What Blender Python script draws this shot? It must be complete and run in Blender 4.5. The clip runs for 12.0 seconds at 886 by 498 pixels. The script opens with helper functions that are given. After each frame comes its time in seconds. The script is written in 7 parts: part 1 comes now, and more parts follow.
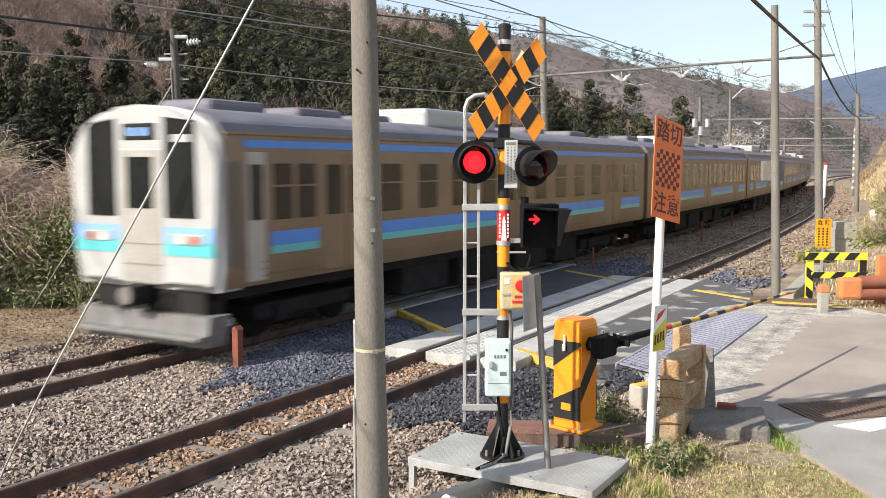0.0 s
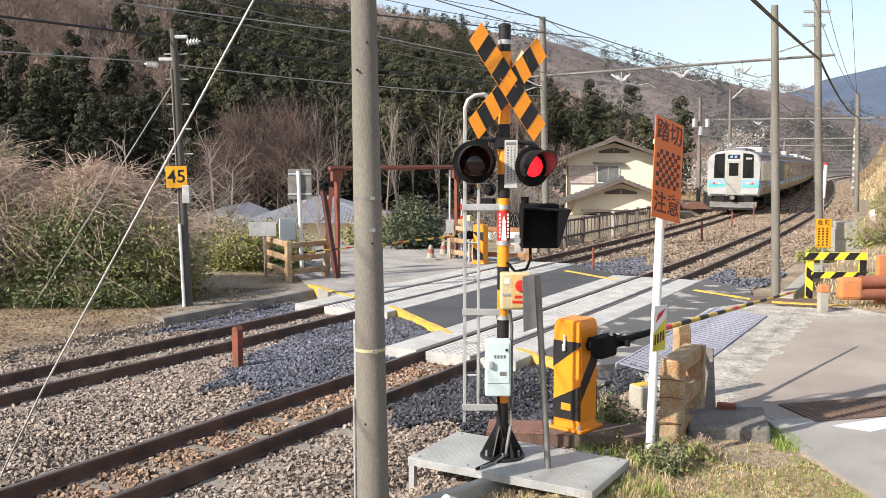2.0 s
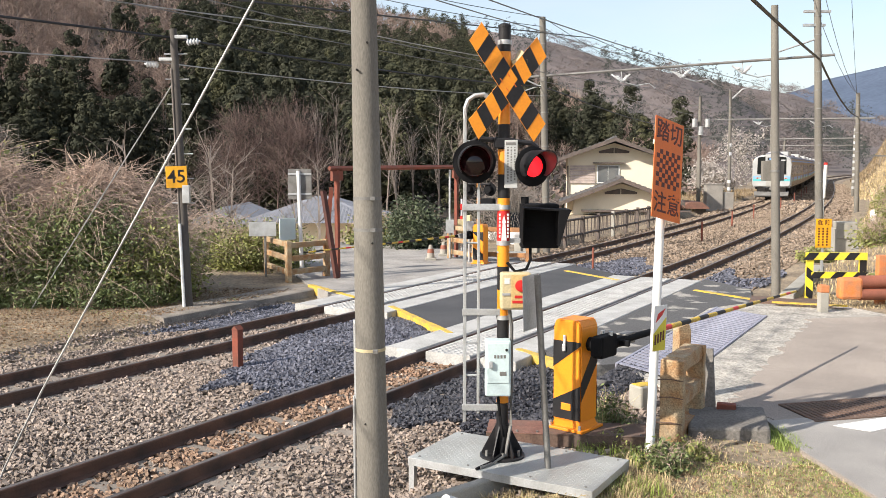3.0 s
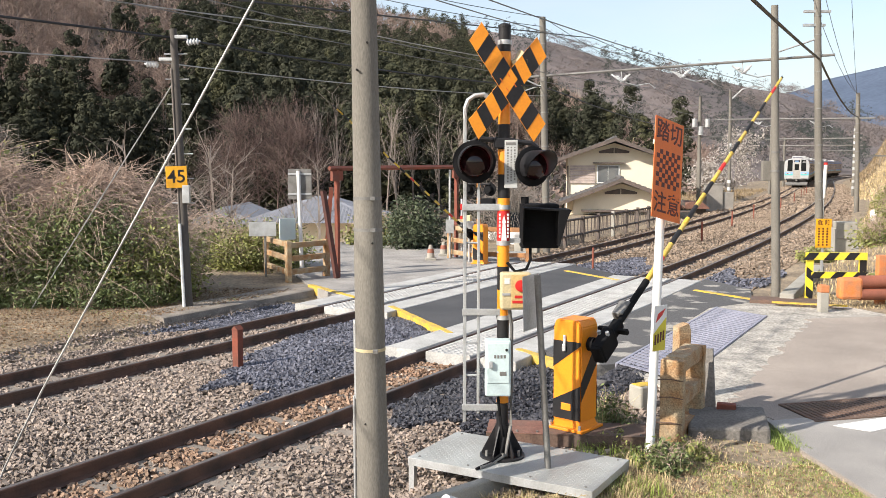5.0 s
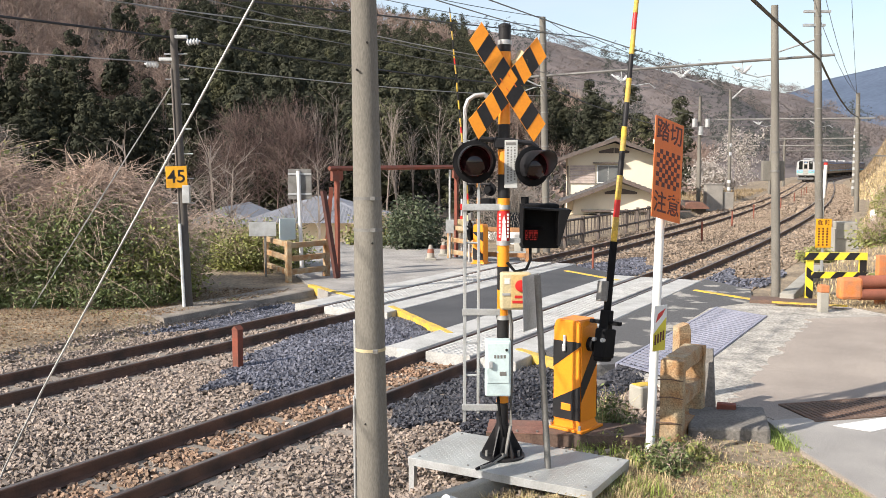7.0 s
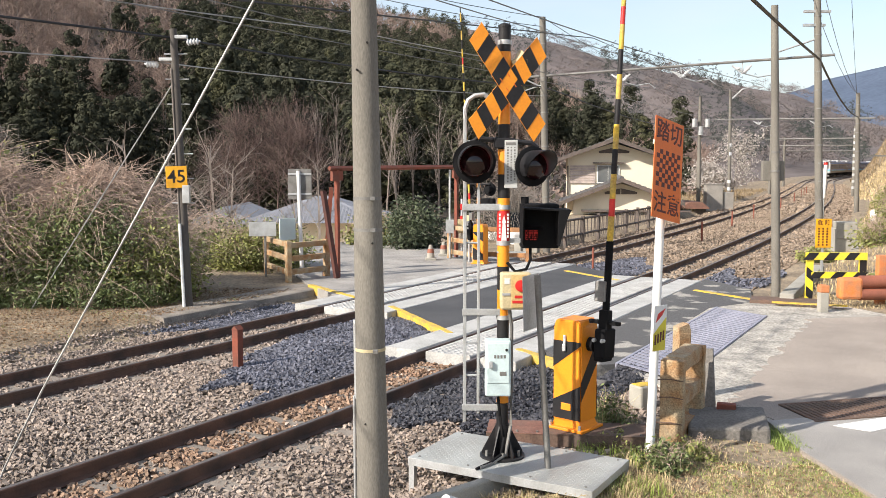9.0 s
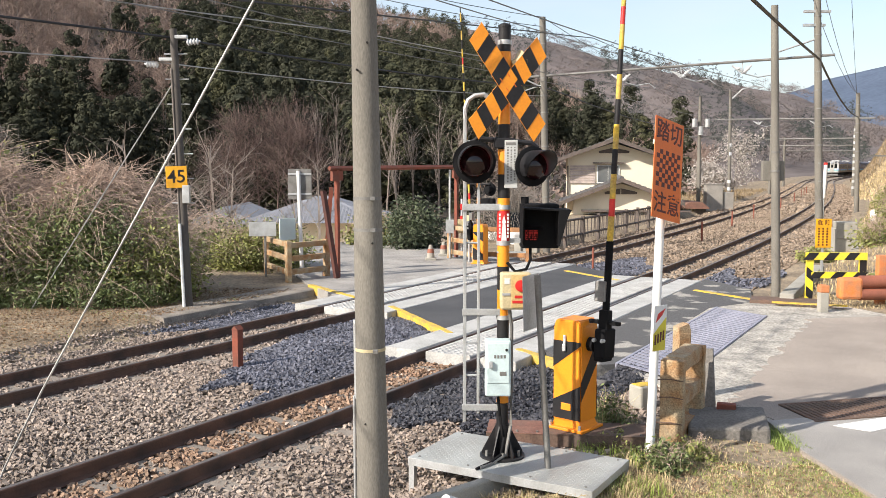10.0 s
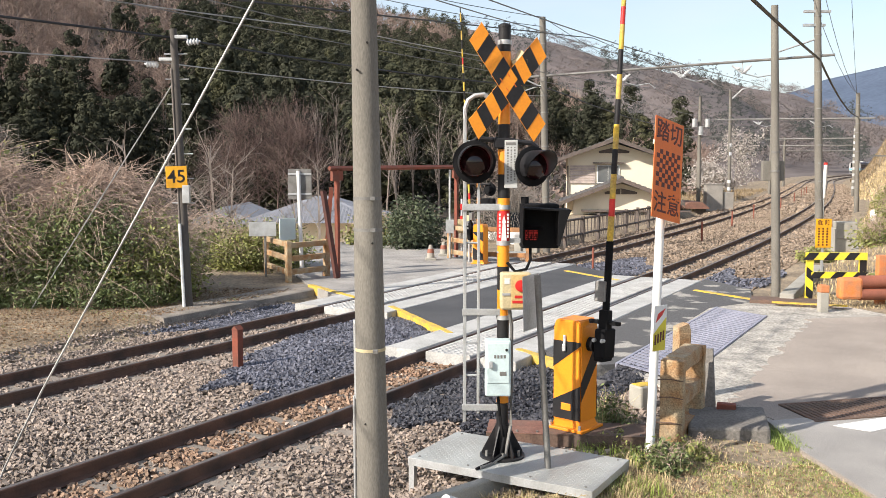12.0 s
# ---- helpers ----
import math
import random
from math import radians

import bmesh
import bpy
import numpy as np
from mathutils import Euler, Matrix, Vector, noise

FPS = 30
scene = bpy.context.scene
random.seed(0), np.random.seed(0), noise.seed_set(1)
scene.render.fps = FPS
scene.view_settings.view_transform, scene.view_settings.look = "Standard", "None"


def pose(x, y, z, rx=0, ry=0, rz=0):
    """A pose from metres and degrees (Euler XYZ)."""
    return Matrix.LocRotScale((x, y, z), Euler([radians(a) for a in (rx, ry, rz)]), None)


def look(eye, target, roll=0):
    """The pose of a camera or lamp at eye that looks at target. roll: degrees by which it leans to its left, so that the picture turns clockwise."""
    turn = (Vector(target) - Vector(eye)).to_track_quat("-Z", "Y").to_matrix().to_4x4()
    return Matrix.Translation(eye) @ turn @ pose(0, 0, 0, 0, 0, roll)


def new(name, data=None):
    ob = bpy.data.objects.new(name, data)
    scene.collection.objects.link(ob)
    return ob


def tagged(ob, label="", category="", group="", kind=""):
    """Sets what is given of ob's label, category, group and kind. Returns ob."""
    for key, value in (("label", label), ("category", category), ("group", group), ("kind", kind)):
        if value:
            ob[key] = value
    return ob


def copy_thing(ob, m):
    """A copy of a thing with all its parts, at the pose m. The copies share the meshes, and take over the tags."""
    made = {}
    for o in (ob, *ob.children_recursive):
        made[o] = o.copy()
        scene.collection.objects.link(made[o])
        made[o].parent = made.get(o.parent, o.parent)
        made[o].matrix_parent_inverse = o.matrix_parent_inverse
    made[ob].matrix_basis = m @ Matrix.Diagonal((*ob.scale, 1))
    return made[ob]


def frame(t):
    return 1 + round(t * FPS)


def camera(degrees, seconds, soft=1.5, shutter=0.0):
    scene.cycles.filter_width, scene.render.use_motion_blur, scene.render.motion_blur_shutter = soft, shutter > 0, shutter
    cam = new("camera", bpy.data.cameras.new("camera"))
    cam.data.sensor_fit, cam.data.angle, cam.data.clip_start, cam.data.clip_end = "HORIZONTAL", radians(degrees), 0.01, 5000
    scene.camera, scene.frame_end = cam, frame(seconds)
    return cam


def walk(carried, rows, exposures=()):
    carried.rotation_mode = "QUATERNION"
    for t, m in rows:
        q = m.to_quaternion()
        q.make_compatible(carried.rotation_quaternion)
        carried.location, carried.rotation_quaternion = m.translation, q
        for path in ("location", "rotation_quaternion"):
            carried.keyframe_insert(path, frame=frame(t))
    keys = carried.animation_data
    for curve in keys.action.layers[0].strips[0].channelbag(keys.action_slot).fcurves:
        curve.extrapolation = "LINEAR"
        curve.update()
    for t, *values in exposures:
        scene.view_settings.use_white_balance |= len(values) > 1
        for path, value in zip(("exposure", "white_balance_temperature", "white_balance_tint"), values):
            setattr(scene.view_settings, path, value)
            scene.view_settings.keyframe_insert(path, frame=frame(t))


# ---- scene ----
# ---- camera ----
cam = camera(51.82, 12.0, soft=0.85, shutter=0.26)
VIEW = pose(0, 0, 2.742, 90 - 5.26, 0, 0)
walk(cam, [(0.0, VIEW), (12.0, VIEW)], exposures=[(0.0, 0.60), (12.0, 0.60)])

# ---- world and sun ----
SUN_FROM = Vector((-0.85, -0.525, 0.65)).normalized()
world = bpy.data.worlds.new("sky_world")
scene.world = world
world.use_nodes = True
wn = world.node_tree.nodes
sky = wn.new("ShaderNodeTexSky")
sky.sky_type = "NISHITA"
sky.sun_disc = False
sky.sun_elevation = math.asin(SUN_FROM.z)
sky.sun_rotation = math.atan2(SUN_FROM.x, SUN_FROM.y)
sky.air_density, sky.dust_density, sky.ozone_density = 1.0, 1.6, 1.0
wn["Background"].inputs["Strength"].default_value = 0.135
# thin high cloud
sky_at, cloud, veil_mix = wn.new("ShaderNodeTexCoord"), wn.new("ShaderNodeTexNoise"), wn.new("ShaderNodeMix")
thin, flat_sky = wn.new("ShaderNodeMapRange"), wn.new("ShaderNodeMapping")
flat_sky.inputs["Scale"].default_value = (1.0, 1.0, 3.5)
cloud.inputs["Scale"].default_value, cloud.inputs["Detail"].default_value = 2.2, 6
thin.inputs["From Min"].default_value, thin.inputs["From Max"].default_value = 0.38, 0.72
thin.inputs["To Min"].default_value, thin.inputs["To Max"].default_value = 0.15, 0.6
veil_mix.data_type = "RGBA"
veil_mix.inputs["B"].default_value = (4.7, 4.85, 5.1, 1)
wl = world.node_tree.links
wl.new(sky_at.outputs["Generated"], flat_sky.inputs["Vector"])
wl.new(flat_sky.outputs["Vector"], cloud.inputs["Vector"])
wl.new(cloud.outputs["Fac"], thin.inputs["Value"])
wl.new(thin.outputs["Result"], veil_mix.inputs["Factor"])
wl.new(sky.outputs[0], veil_mix.inputs["A"])
wl.new(veil_mix.outputs["Result"], wn["Background"].inputs["Color"])
sun = new("sun", bpy.data.lights.new("sun", "SUN"))
sun.data.energy, sun.data.angle, sun.data.color = 5.0, radians(0.6), (1.0, 0.925, 0.83)
sun.matrix_world = look(SUN_FROM * 50, (0, 0, 0))


# ---- materials ----
def mat(name, col, rough=0.7, metal=0.0, col2=None, scale=3.0, fine=40.0, bump=0.15, dist=0.01, var=0.12, island=0.0, rnd=0.0, spec=0.5, emit=0.0, stretch=None, ramp_at=(0.35, 0.68)):
    """Two scales of variation between col and col2, a fine relief, and a shift per island or per object."""
    m = bpy.data.materials.new(name)
    m.use_nodes = True
    n, l = m.node_tree.nodes, m.node_tree.links
    b = n["Principled BSDF"]
    col2 = col2 or tuple(c * 0.6 for c in col)
    tc = n.new("ShaderNodeTexCoord")
    src = tc.outputs["Object"]
    if stretch:
        mp = n.new("ShaderNodeMapping")
        mp.inputs["Scale"].default_value = stretch
        l.new(src, mp.inputs["Vector"])
        src = mp.outputs["Vector"]
    big = n.new("ShaderNodeTexNoise")
    big.inputs["Scale"].default_value, big.inputs["Detail"].default_value = scale, 5
    small = n.new("ShaderNodeTexNoise")
    small.inputs["Scale"].default_value, small.inputs["Detail"].default_value = fine, 3
    l.new(src, big.inputs["Vector"])
    l.new(src, small.inputs["Vector"])
    ramp = n.new("ShaderNodeMapRange")
    ramp.inputs["From Min"].default_value, ramp.inputs["From Max"].default_value = ramp_at
    l.new(big.outputs["Fac"], ramp.inputs["Value"])
    mix = n.new("ShaderNodeMix")
    mix.data_type = "RGBA"
    mix.inputs["A"].default_value, mix.inputs["B"].default_value = (*col, 1), (*col2, 1)
    l.new(ramp.outputs["Result"], mix.inputs["Factor"])
    hsv = n.new("ShaderNodeHueSaturation")
    l.new(mix.outputs["Result"], hsv.inputs["Color"])
    val = n.new("ShaderNodeMapRange")
    val.inputs["From Min"].default_value, val.inputs["From Max"].default_value = 0.3, 0.7
    val.inputs["To Min"].default_value, val.inputs["To Max"].default_value = 1 - var, 1 + var
    l.new(small.outputs["Fac"], val.inputs["Value"])
    last = val.outputs["Result"]
    for amount, node, out in ((island, "ShaderNodeNewGeometry", "Random Per Island"), (rnd, "ShaderNodeObjectInfo", "Random")):
        if amount:
            g = n.new(node)
            r = n.new("ShaderNodeMapRange")
            r.inputs["To Min"].default_value, r.inputs["To Max"].default_value = 1 - amount, 1 + amount
            l.new(g.outputs[out], r.inputs["Value"])
            mul = n.new("ShaderNodeMath")
            mul.operation = "MULTIPLY"
            l.new(last, mul.inputs[0])
            l.new(r.outputs["Result"], mul.inputs[1])
            last = mul.outputs[0]
    l.new(last, hsv.inputs["Value"])
    l.new(hsv.outputs["Color"], b.inputs["Base Color"])
    b.inputs["Roughness"].default_value, b.inputs["Metallic"].default_value = rough, metal
    b.inputs["Specular IOR Level"].default_value = spec
    if bump:
        bp = n.new("ShaderNodeBump")
        bp.inputs["Strength"].default_value, bp.inputs["Distance"].default_value = bump, dist
        l.new(small.outputs["Fac"], bp.inputs["Height"])
        l.new(bp.outputs["Normal"], b.inputs["Normal"])
    if emit:
        b.inputs["Emission Color"].default_value, b.inputs["Emission Strength"].default_value = (*col, 1), emit
    return m


CONCRETE = mat("weathered_concrete", (0.38, 0.36, 0.31), 0.9, col2=(0.26, 0.245, 0.21), scale=1.5, fine=90, bump=0.3)
POLE = mat("pole_concrete", (0.20, 0.184, 0.155), 0.88, col2=(0.128, 0.117, 0.10), scale=2.0, fine=120, bump=0.3, stretch=(1, 1, 0.25), var=0.18)
DARKPOLE = mat("dark_pole_wood", (0.105, 0.092, 0.08), 0.9, col2=(0.07, 0.062, 0.055), scale=3.0, fine=90, bump=0.3, stretch=(1, 1, 0.2))
SLAB = mat("pale_panel", (0.455, 0.45, 0.43), 0.8, col2=(0.33, 0.32, 0.30), scale=2.5, fine=40, var=0.2)
ASPHALT = mat("new_asphalt", (0.066, 0.066, 0.07), 0.92, col2=(0.045, 0.046, 0.05), scale=0.9, fine=60, bump=0.5, dist=0.006, var=0.25)
SLEEPER = mat("dusty_sleeper", (0.25, 0.215, 0.18), 0.95, col2=(0.18, 0.155, 0.13), scale=3, fine=50, bump=0.4, var=0.2)
OLDROAD = mat("old_asphalt", (0.34, 0.29, 0.245), 0.93, col2=(0.235, 0.20, 0.172), scale=0.7, fine=70, bump=0.6, dist=0.006, var=0.34)
ROUGHCON = mat("rough_road_concrete", (0.46, 0.425, 0.37), 0.95, col2=(0.23, 0.215, 0.19), scale=2.6, fine=22, bump=0.9, dist=0.02, var=0.35)
WORNROAD = mat("worn_asphalt", (0.085, 0.083, 0.083), 0.93, col2=(0.33, 0.31, 0.275), scale=1.7, fine=70, bump=0.7, dist=0.008, var=0.3, ramp_at=(0.555, 0.615))
GREYROAD = mat("speckled_grey_asphalt", (0.335, 0.315, 0.29), 0.93, col2=(0.225, 0.212, 0.198), scale=1.2, fine=120, bump=0.4, dist=0.004, var=0.5)
SOIL = mat("dry_soil_and_grass", (0.30, 0.235, 0.158), 0.95, col2=(0.165, 0.128, 0.088), scale=1.1, fine=16, bump=0.8, dist=0.03, var=0.4)
FOREST = mat("forest_floor", (0.15, 0.112, 0.09), 0.95, col2=(0.07, 0.056, 0.045), scale=0.03, fine=0.6, bump=0.3, dist=0.5, var=0.3)
BALLAST = mat("ballast_base", (0.27, 0.22, 0.17), 0.95, col2=(0.19, 0.155, 0.12), scale=2.0, fine=28, bump=1.0, dist=0.04, var=0.4)
STONE = mat("ballast_stone", (0.325, 0.266, 0.222), 0.95, col2=(0.225, 0.182, 0.152), scale=0.45, fine=60, island=0.4, spec=0.25)
BROWNSTONE = mat("brown_ballast_stone", (0.30, 0.234, 0.176), 0.95, col2=(0.205, 0.155, 0.115), scale=0.3, fine=60, island=0.35, spec=0.25)
RUSTSTONE = mat("rusty_stone", (0.31, 0.20, 0.135), 0.95, col2=(0.25, 0.175, 0.125), scale=0.8, fine=60, island=0.35, spec=0.25)
BLACKSTONE = mat("fresh_black_stone", (0.062, 0.062, 0.072), 0.6, col2=(0.035, 0.035, 0.042), scale=1.0, fine=60, island=0.5, spec=0.4)
DARKSTONE = mat("dark_stone", (0.135, 0.138, 0.168), 0.75, col2=(0.08, 0.083, 0.102), scale=1.0, fine=60, island=0.5, spec=0.3)
BLUESTEEL = mat("blue_grey_steel", (0.33, 0.33, 0.40), 0.6, 0.2, col2=(0.25, 0.25, 0.30), scale=3, fine=50)
RAIL = mat("rusty_rail", (0.125, 0.066, 0.046), 0.7, col2=(0.05, 0.033, 0.027), scale=3, fine=60)
RAILTOP = mat("worn_rail_head", (0.26, 0.225, 0.20), 0.45, 0.8, col2=(0.17, 0.135, 0.115), scale=2, fine=40, bump=0.05)
YELLOW = mat("yellow_paint", (0.66, 0.43, 0.04), 0.7, col2=(0.40, 0.29, 0.09), scale=4, fine=40, var=0.25)
GATEYEL = mat("gate_orange_yellow", (0.82, 0.275, 0.012), 0.42, col2=(0.74, 0.235, 0.012), scale=2, fine=50, bump=0.05, var=0.06)
ORANGE = mat("signal_orange", (0.86, 0.31, 0.018), 0.45, col2=(0.74, 0.25, 0.015), scale=4, fine=60, bump=0.05, var=0.06)
SIGNORANGE = mat("sign_orange", (0.74, 0.16, 0.018), 0.45, col2=(0.62, 0.13, 0.015), scale=3, fine=60, bump=0.03, var=0.06)
BLACK = mat("black_paint", (0.015, 0.015, 0.017), 0.5, col2=(0.026, 0.024, 0.024), scale=4, fine=60, bump=0.08, spec=0.25)
MATBLACK = mat("matt_black", (0.010, 0.010, 0.011), 0.8, scale=4, fine=60, bump=0.08, spec=0.15)
GREY = mat("galvanised_steel", (0.50, 0.51, 0.51), 0.5, 0.45, col2=(0.38, 0.38, 0.37), scale=6, fine=70, bump=0.08)
DARKSTEEL = mat("dull_steel", (0.22, 0.215, 0.20), 0.6, 0.3, col2=(0.14, 0.13, 0.12), scale=5, fine=60)
WHITE = mat("white_paint", (0.78, 0.78, 0.76), 0.5, col2=(0.66, 0.65, 0.62), scale=4, fine=50, bump=0.05, var=0.05)
DULLORANGE = mat("faded_orange_concrete", (0.36, 0.17, 0.065), 0.85, col2=(0.20, 0.105, 0.055), scale=5, fine=40, var=0.25)
ORANGERUST = mat("orange_rusty_paint", (0.62, 0.20, 0.05), 0.7, col2=(0.42, 0.19, 0.10), scale=5, fine=40)
PALEBOX = mat("pale_blue_cabinet", (0.55, 0.66, 0.66), 0.5, col2=(0.48, 0.58, 0.58), scale=3, fine=50, bump=0.05, var=0.05)
CREAM = mat("cream_box", (0.56, 0.47, 0.28), 0.5, col2=(0.46, 0.38, 0.22), scale=5, fine=60, bump=0.08)
NOTICE = mat("aged_notice_white", (0.50, 0.50, 0.48), 0.6, col2=(0.42, 0.42, 0.40), scale=4, fine=60, bump=0.03, var=0.06)
BUTTONYEL = mat("faded_button_panel", (0.60, 0.42, 0.17), 0.5, col2=(0.48, 0.34, 0.15), scale=6, fine=50, bump=0.05)
RED = mat("red_paint", (0.62, 0.025, 0.02), 0.45, col2=(0.5, 0.02, 0.018), scale=4, fine=60, bump=0.05, var=0.06)
REDLAMP = mat("red_lamp_glow", (1.0, 0.012, 0.02), 0.4, scale=3, bump=0, emit=1.3)
RUST = mat("rust_red_steel", (0.22, 0.055, 0.03), 0.75, col2=(0.14, 0.05, 0.032), scale=5, fine=50)
RUSTPLATE = mat("rusty_plate", (0.15, 0.09, 0.065), 0.85, col2=(0.11, 0.078, 0.06), scale=3, fine=50, var=0.25)
REDPLATE = mat("red_brown_plate", (0.22, 0.105, 0.075), 0.85, col2=(0.15, 0.085, 0.065), scale=4, fine=50, var=0.25)
PLATE = mat("tread_plate", (0.43, 0.44, 0.42), 0.6, 0.3, col2=(0.33, 0.33, 0.31), scale=3, fine=90, bump=0.4)
WOODRED = mat("brown_red_pipe", (0.30, 0.10, 0.06), 0.6, col2=(0.22, 0.08, 0.05), scale=2, fine=50)
PATH = mat("dusty_path_concrete", (0.28, 0.245, 0.205), 0.93, col2=(0.17, 0.148, 0.125), scale=2.2, fine=40, bump=0.6, var=0.3)
DARKCON = mat("dark_old_concrete", (0.20, 0.185, 0.165), 0.92, col2=(0.12, 0.11, 0.10), scale=3, fine=40, bump=0.5, var=0.25)
BLOCKYEL = mat("worn_yellow_concrete", (0.37, 0.30, 0.195), 0.9, col2=(0.32, 0.155, 0.055), scale=5, fine=60, bump=0.5, var=0.35)
# brown of shade and mirrored ground is put into the steel's colour
TRAINSTEEL = mat("shade_toned_stainless", (0.225, 0.165, 0.108), 0.45, 0.5, col2=(0.18, 0.13, 0.085), scale=0.7, fine=30, bump=0.03, var=0.1)
TRAINROOF = mat("train_roof_grey", (0.16, 0.155, 0.18), 0.75, col2=(0.12, 0.118, 0.14), scale=1.5, fine=30, bump=0.05)
TRAINWHITE = mat("train_white", (0.41, 0.415, 0.41), 0.45, col2=(0.35, 0.35, 0.34), scale=1.5, fine=30, bump=0.0, var=0.05)
TRAINBLUE = mat("train_blue", (0.055, 0.24, 0.66), 0.4, col2=(0.05, 0.21, 0.58), scale=2, bump=0, var=0.03)
TRAINTEAL = mat("train_teal", (0.10, 0.46, 0.48), 0.4, col2=(0.09, 0.42, 0.44), scale=2, bump=0, var=0.03)
LIGHTBLUE = mat("train_light_blue", (0.22, 0.40, 0.72), 0.4, col2=(0.20, 0.37, 0.68), scale=2, bump=0, var=0.03)
TRAINGLASS = mat("dark_train_glass", (0.008, 0.010, 0.011), 0.10, col2=(0.016, 0.017, 0.016), scale=1.2, bump=0, spec=0.3)
UNDER = mat("underframe_dark", (0.018, 0.017, 0.017), 0.9, col2=(0.03, 0.027, 0.025), scale=3, fine=40, spec=0.15)
SKIRT = mat("train_skirt_grey", (0.20, 0.195, 0.19), 0.55, col2=(0.14, 0.137, 0.13), scale=3, bump=0.03)
DOORGREY = mat("cab_door_grey", (0.40, 0.385, 0.35), 0.45, 0.3, col2=(0.34, 0.325, 0.295), scale=3, bump=0.03)
TAILRED = mat("unlit_tail_lamp", (0.42, 0.10, 0.07), 0.3, scale=3, bump=0)
WALLCREAM = mat("cream_render", (0.78, 0.69, 0.54), 0.85, col2=(0.72, 0.63, 0.48), scale=0.7, fine=40, var=0.05)
TILEROOF = mat("grey_roof_tiles", (0.11, 0.105, 0.105), 0.75, col2=(0.075, 0.073, 0.075), scale=2, fine=20)
BLUEROOF = mat("blue_grey_roof", (0.24, 0.245, 0.27), 0.7, col2=(0.18, 0.185, 0.205), scale=1.5, fine=25)
FASCIA = mat("dark_timber", (0.13, 0.10, 0.085), 0.7, col2=(0.08, 0.065, 0.055), scale=5, fine=50)
WINDOW = mat("window_glass_dark", (0.10, 0.11, 0.115), 0.08, col2=(0.16, 0.16, 0.155), scale=1.5, bump=0, spec=0.8)
BARK = mat("grey_bark", (0.27, 0.235, 0.20), 0.9, col2=(0.19, 0.16, 0.135), scale=2, fine=30, island=0.2)
BROWNTWIG = mat("red_brown_twigs", (0.29, 0.212, 0.178), 0.95, col2=(0.165, 0.125, 0.105), scale=0.07, fine=1.0, island=0.18, spec=0.08)
DRYTWIG = mat("dry_straw_twigs", (0.46, 0.35, 0.28), 0.95, col2=(0.30, 0.225, 0.18), scale=0.5, fine=12, island=0.45, spec=0.1)
CONIFER = mat("conifer_needles", (0.064, 0.065, 0.041), 0.95, col2=(0.036, 0.039, 0.028), scale=0.07, fine=1.2, island=0.1, spec=0.08)
OLIVEFIR = mat("olive_needles", (0.098, 0.097, 0.054), 0.95, col2=(0.055, 0.060, 0.038), scale=0.09, fine=1.2, island=0.1, spec=0.08)
LEAF = mat("evergreen_leaf", (0.15, 0.18, 0.06), 0.65, col2=(0.085, 0.115, 0.04), scale=0.6, fine=10, island=0.45)
DEEPLEAF = mat("deep_green_leaf", (0.085, 0.105, 0.052), 0.7, col2=(0.045, 0.06, 0.034), scale=0.6, fine=10, island=0.4)
BAMBOO = mat("yellow_green_leaf", (0.25, 0.255, 0.075), 0.65, col2=(0.15, 0.17, 0.05), scale=0.6, fine=10, island=0.4)
DRYGRASS = mat("dry_grass_blades", (0.56, 0.44, 0.25), 0.85, col2=(0.36, 0.275, 0.15), scale=1.6, fine=10, island=0.45)
DULLGRASS = mat("dull_verge_grass", (0.30, 0.22, 0.13), 0.9, col2=(0.19, 0.145, 0.085), scale=1.2, fine=10, island=0.45)
GREENGRASS = mat("green_grass_blades", (0.27, 0.33, 0.07), 0.75, col2=(0.19, 0.25, 0.055), scale=0.8, fine=10, island=0.35)
BLOSSOM = mat("pale_blossom", (0.47, 0.43, 0.39), 0.8, col2=(0.34, 0.30, 0.27), scale=0.6, island=0.25)
CABLE = mat("black_cable", (0.025, 0.025, 0.026), 0.6, bump=0)
WIRE = mat("bright_wire", (0.45, 0.44, 0.42), 0.5, 0.4, bump=0)
PORCELAIN = mat("white_insulator", (0.75, 0.76, 0.76), 0.25, bump=0, var=0.03)


# ---- mesh helpers ----
def part(name, bm, material, parent=None, label=""):
    """Links a bmesh as one mesh object, under a thing or a part."""
    me = bpy.data.meshes.new(name)
    bmesh.ops.recalc_face_normals(bm, faces=bm.faces)
    bm.to_mesh(me)
    bm.free()
    me.materials.append(material)
    ob = new(name, me)
    if parent:
        ob.parent = parent
    return tagged(ob, label)


def mesh(name, verts, faces, material, parent=None, label="", smooth=False):
    me = bpy.data.meshes.new(name)
    me.from_pydata(verts, [], faces)
    me.materials.append(material)
    if smooth:
        me.shade_smooth()
    ob = new(name, me)
    if parent:
        ob.parent = parent
    return tagged(ob, label)


def thing(name, m, label, category, group="", kind=""):
    ob = new(name)
    ob.empty_display_size = 0.2
    ob.matrix_world = m
    return tagged(ob, label, category, group, kind)


def box(x0, x1, y0, y1, z0, z1, bevel=0.0, bm=None, m=None):
    bm = bm or bmesh.new()
    vs = [bm.verts.new((x, y, z)) for x in (x0, x1) for y in (y0, y1) for z in (z0, z1)]
    fs = [bm.faces.new([vs[i] for i in f]) for f in ((0, 1, 3, 2), (4, 6, 7, 5), (0, 4, 5, 1), (2, 3, 7, 6), (0, 2, 6, 4), (1, 5, 7, 3))]
    if m is not None:
        bmesh.ops.transform(bm, matrix=m, verts=vs)
    if bevel:
        es = list({e for f in fs for e in f.edges})
        bmesh.ops.bevel(bm, geom=es, offset=bevel, segments=2, affect="EDGES", profile=0.5)
    return bm


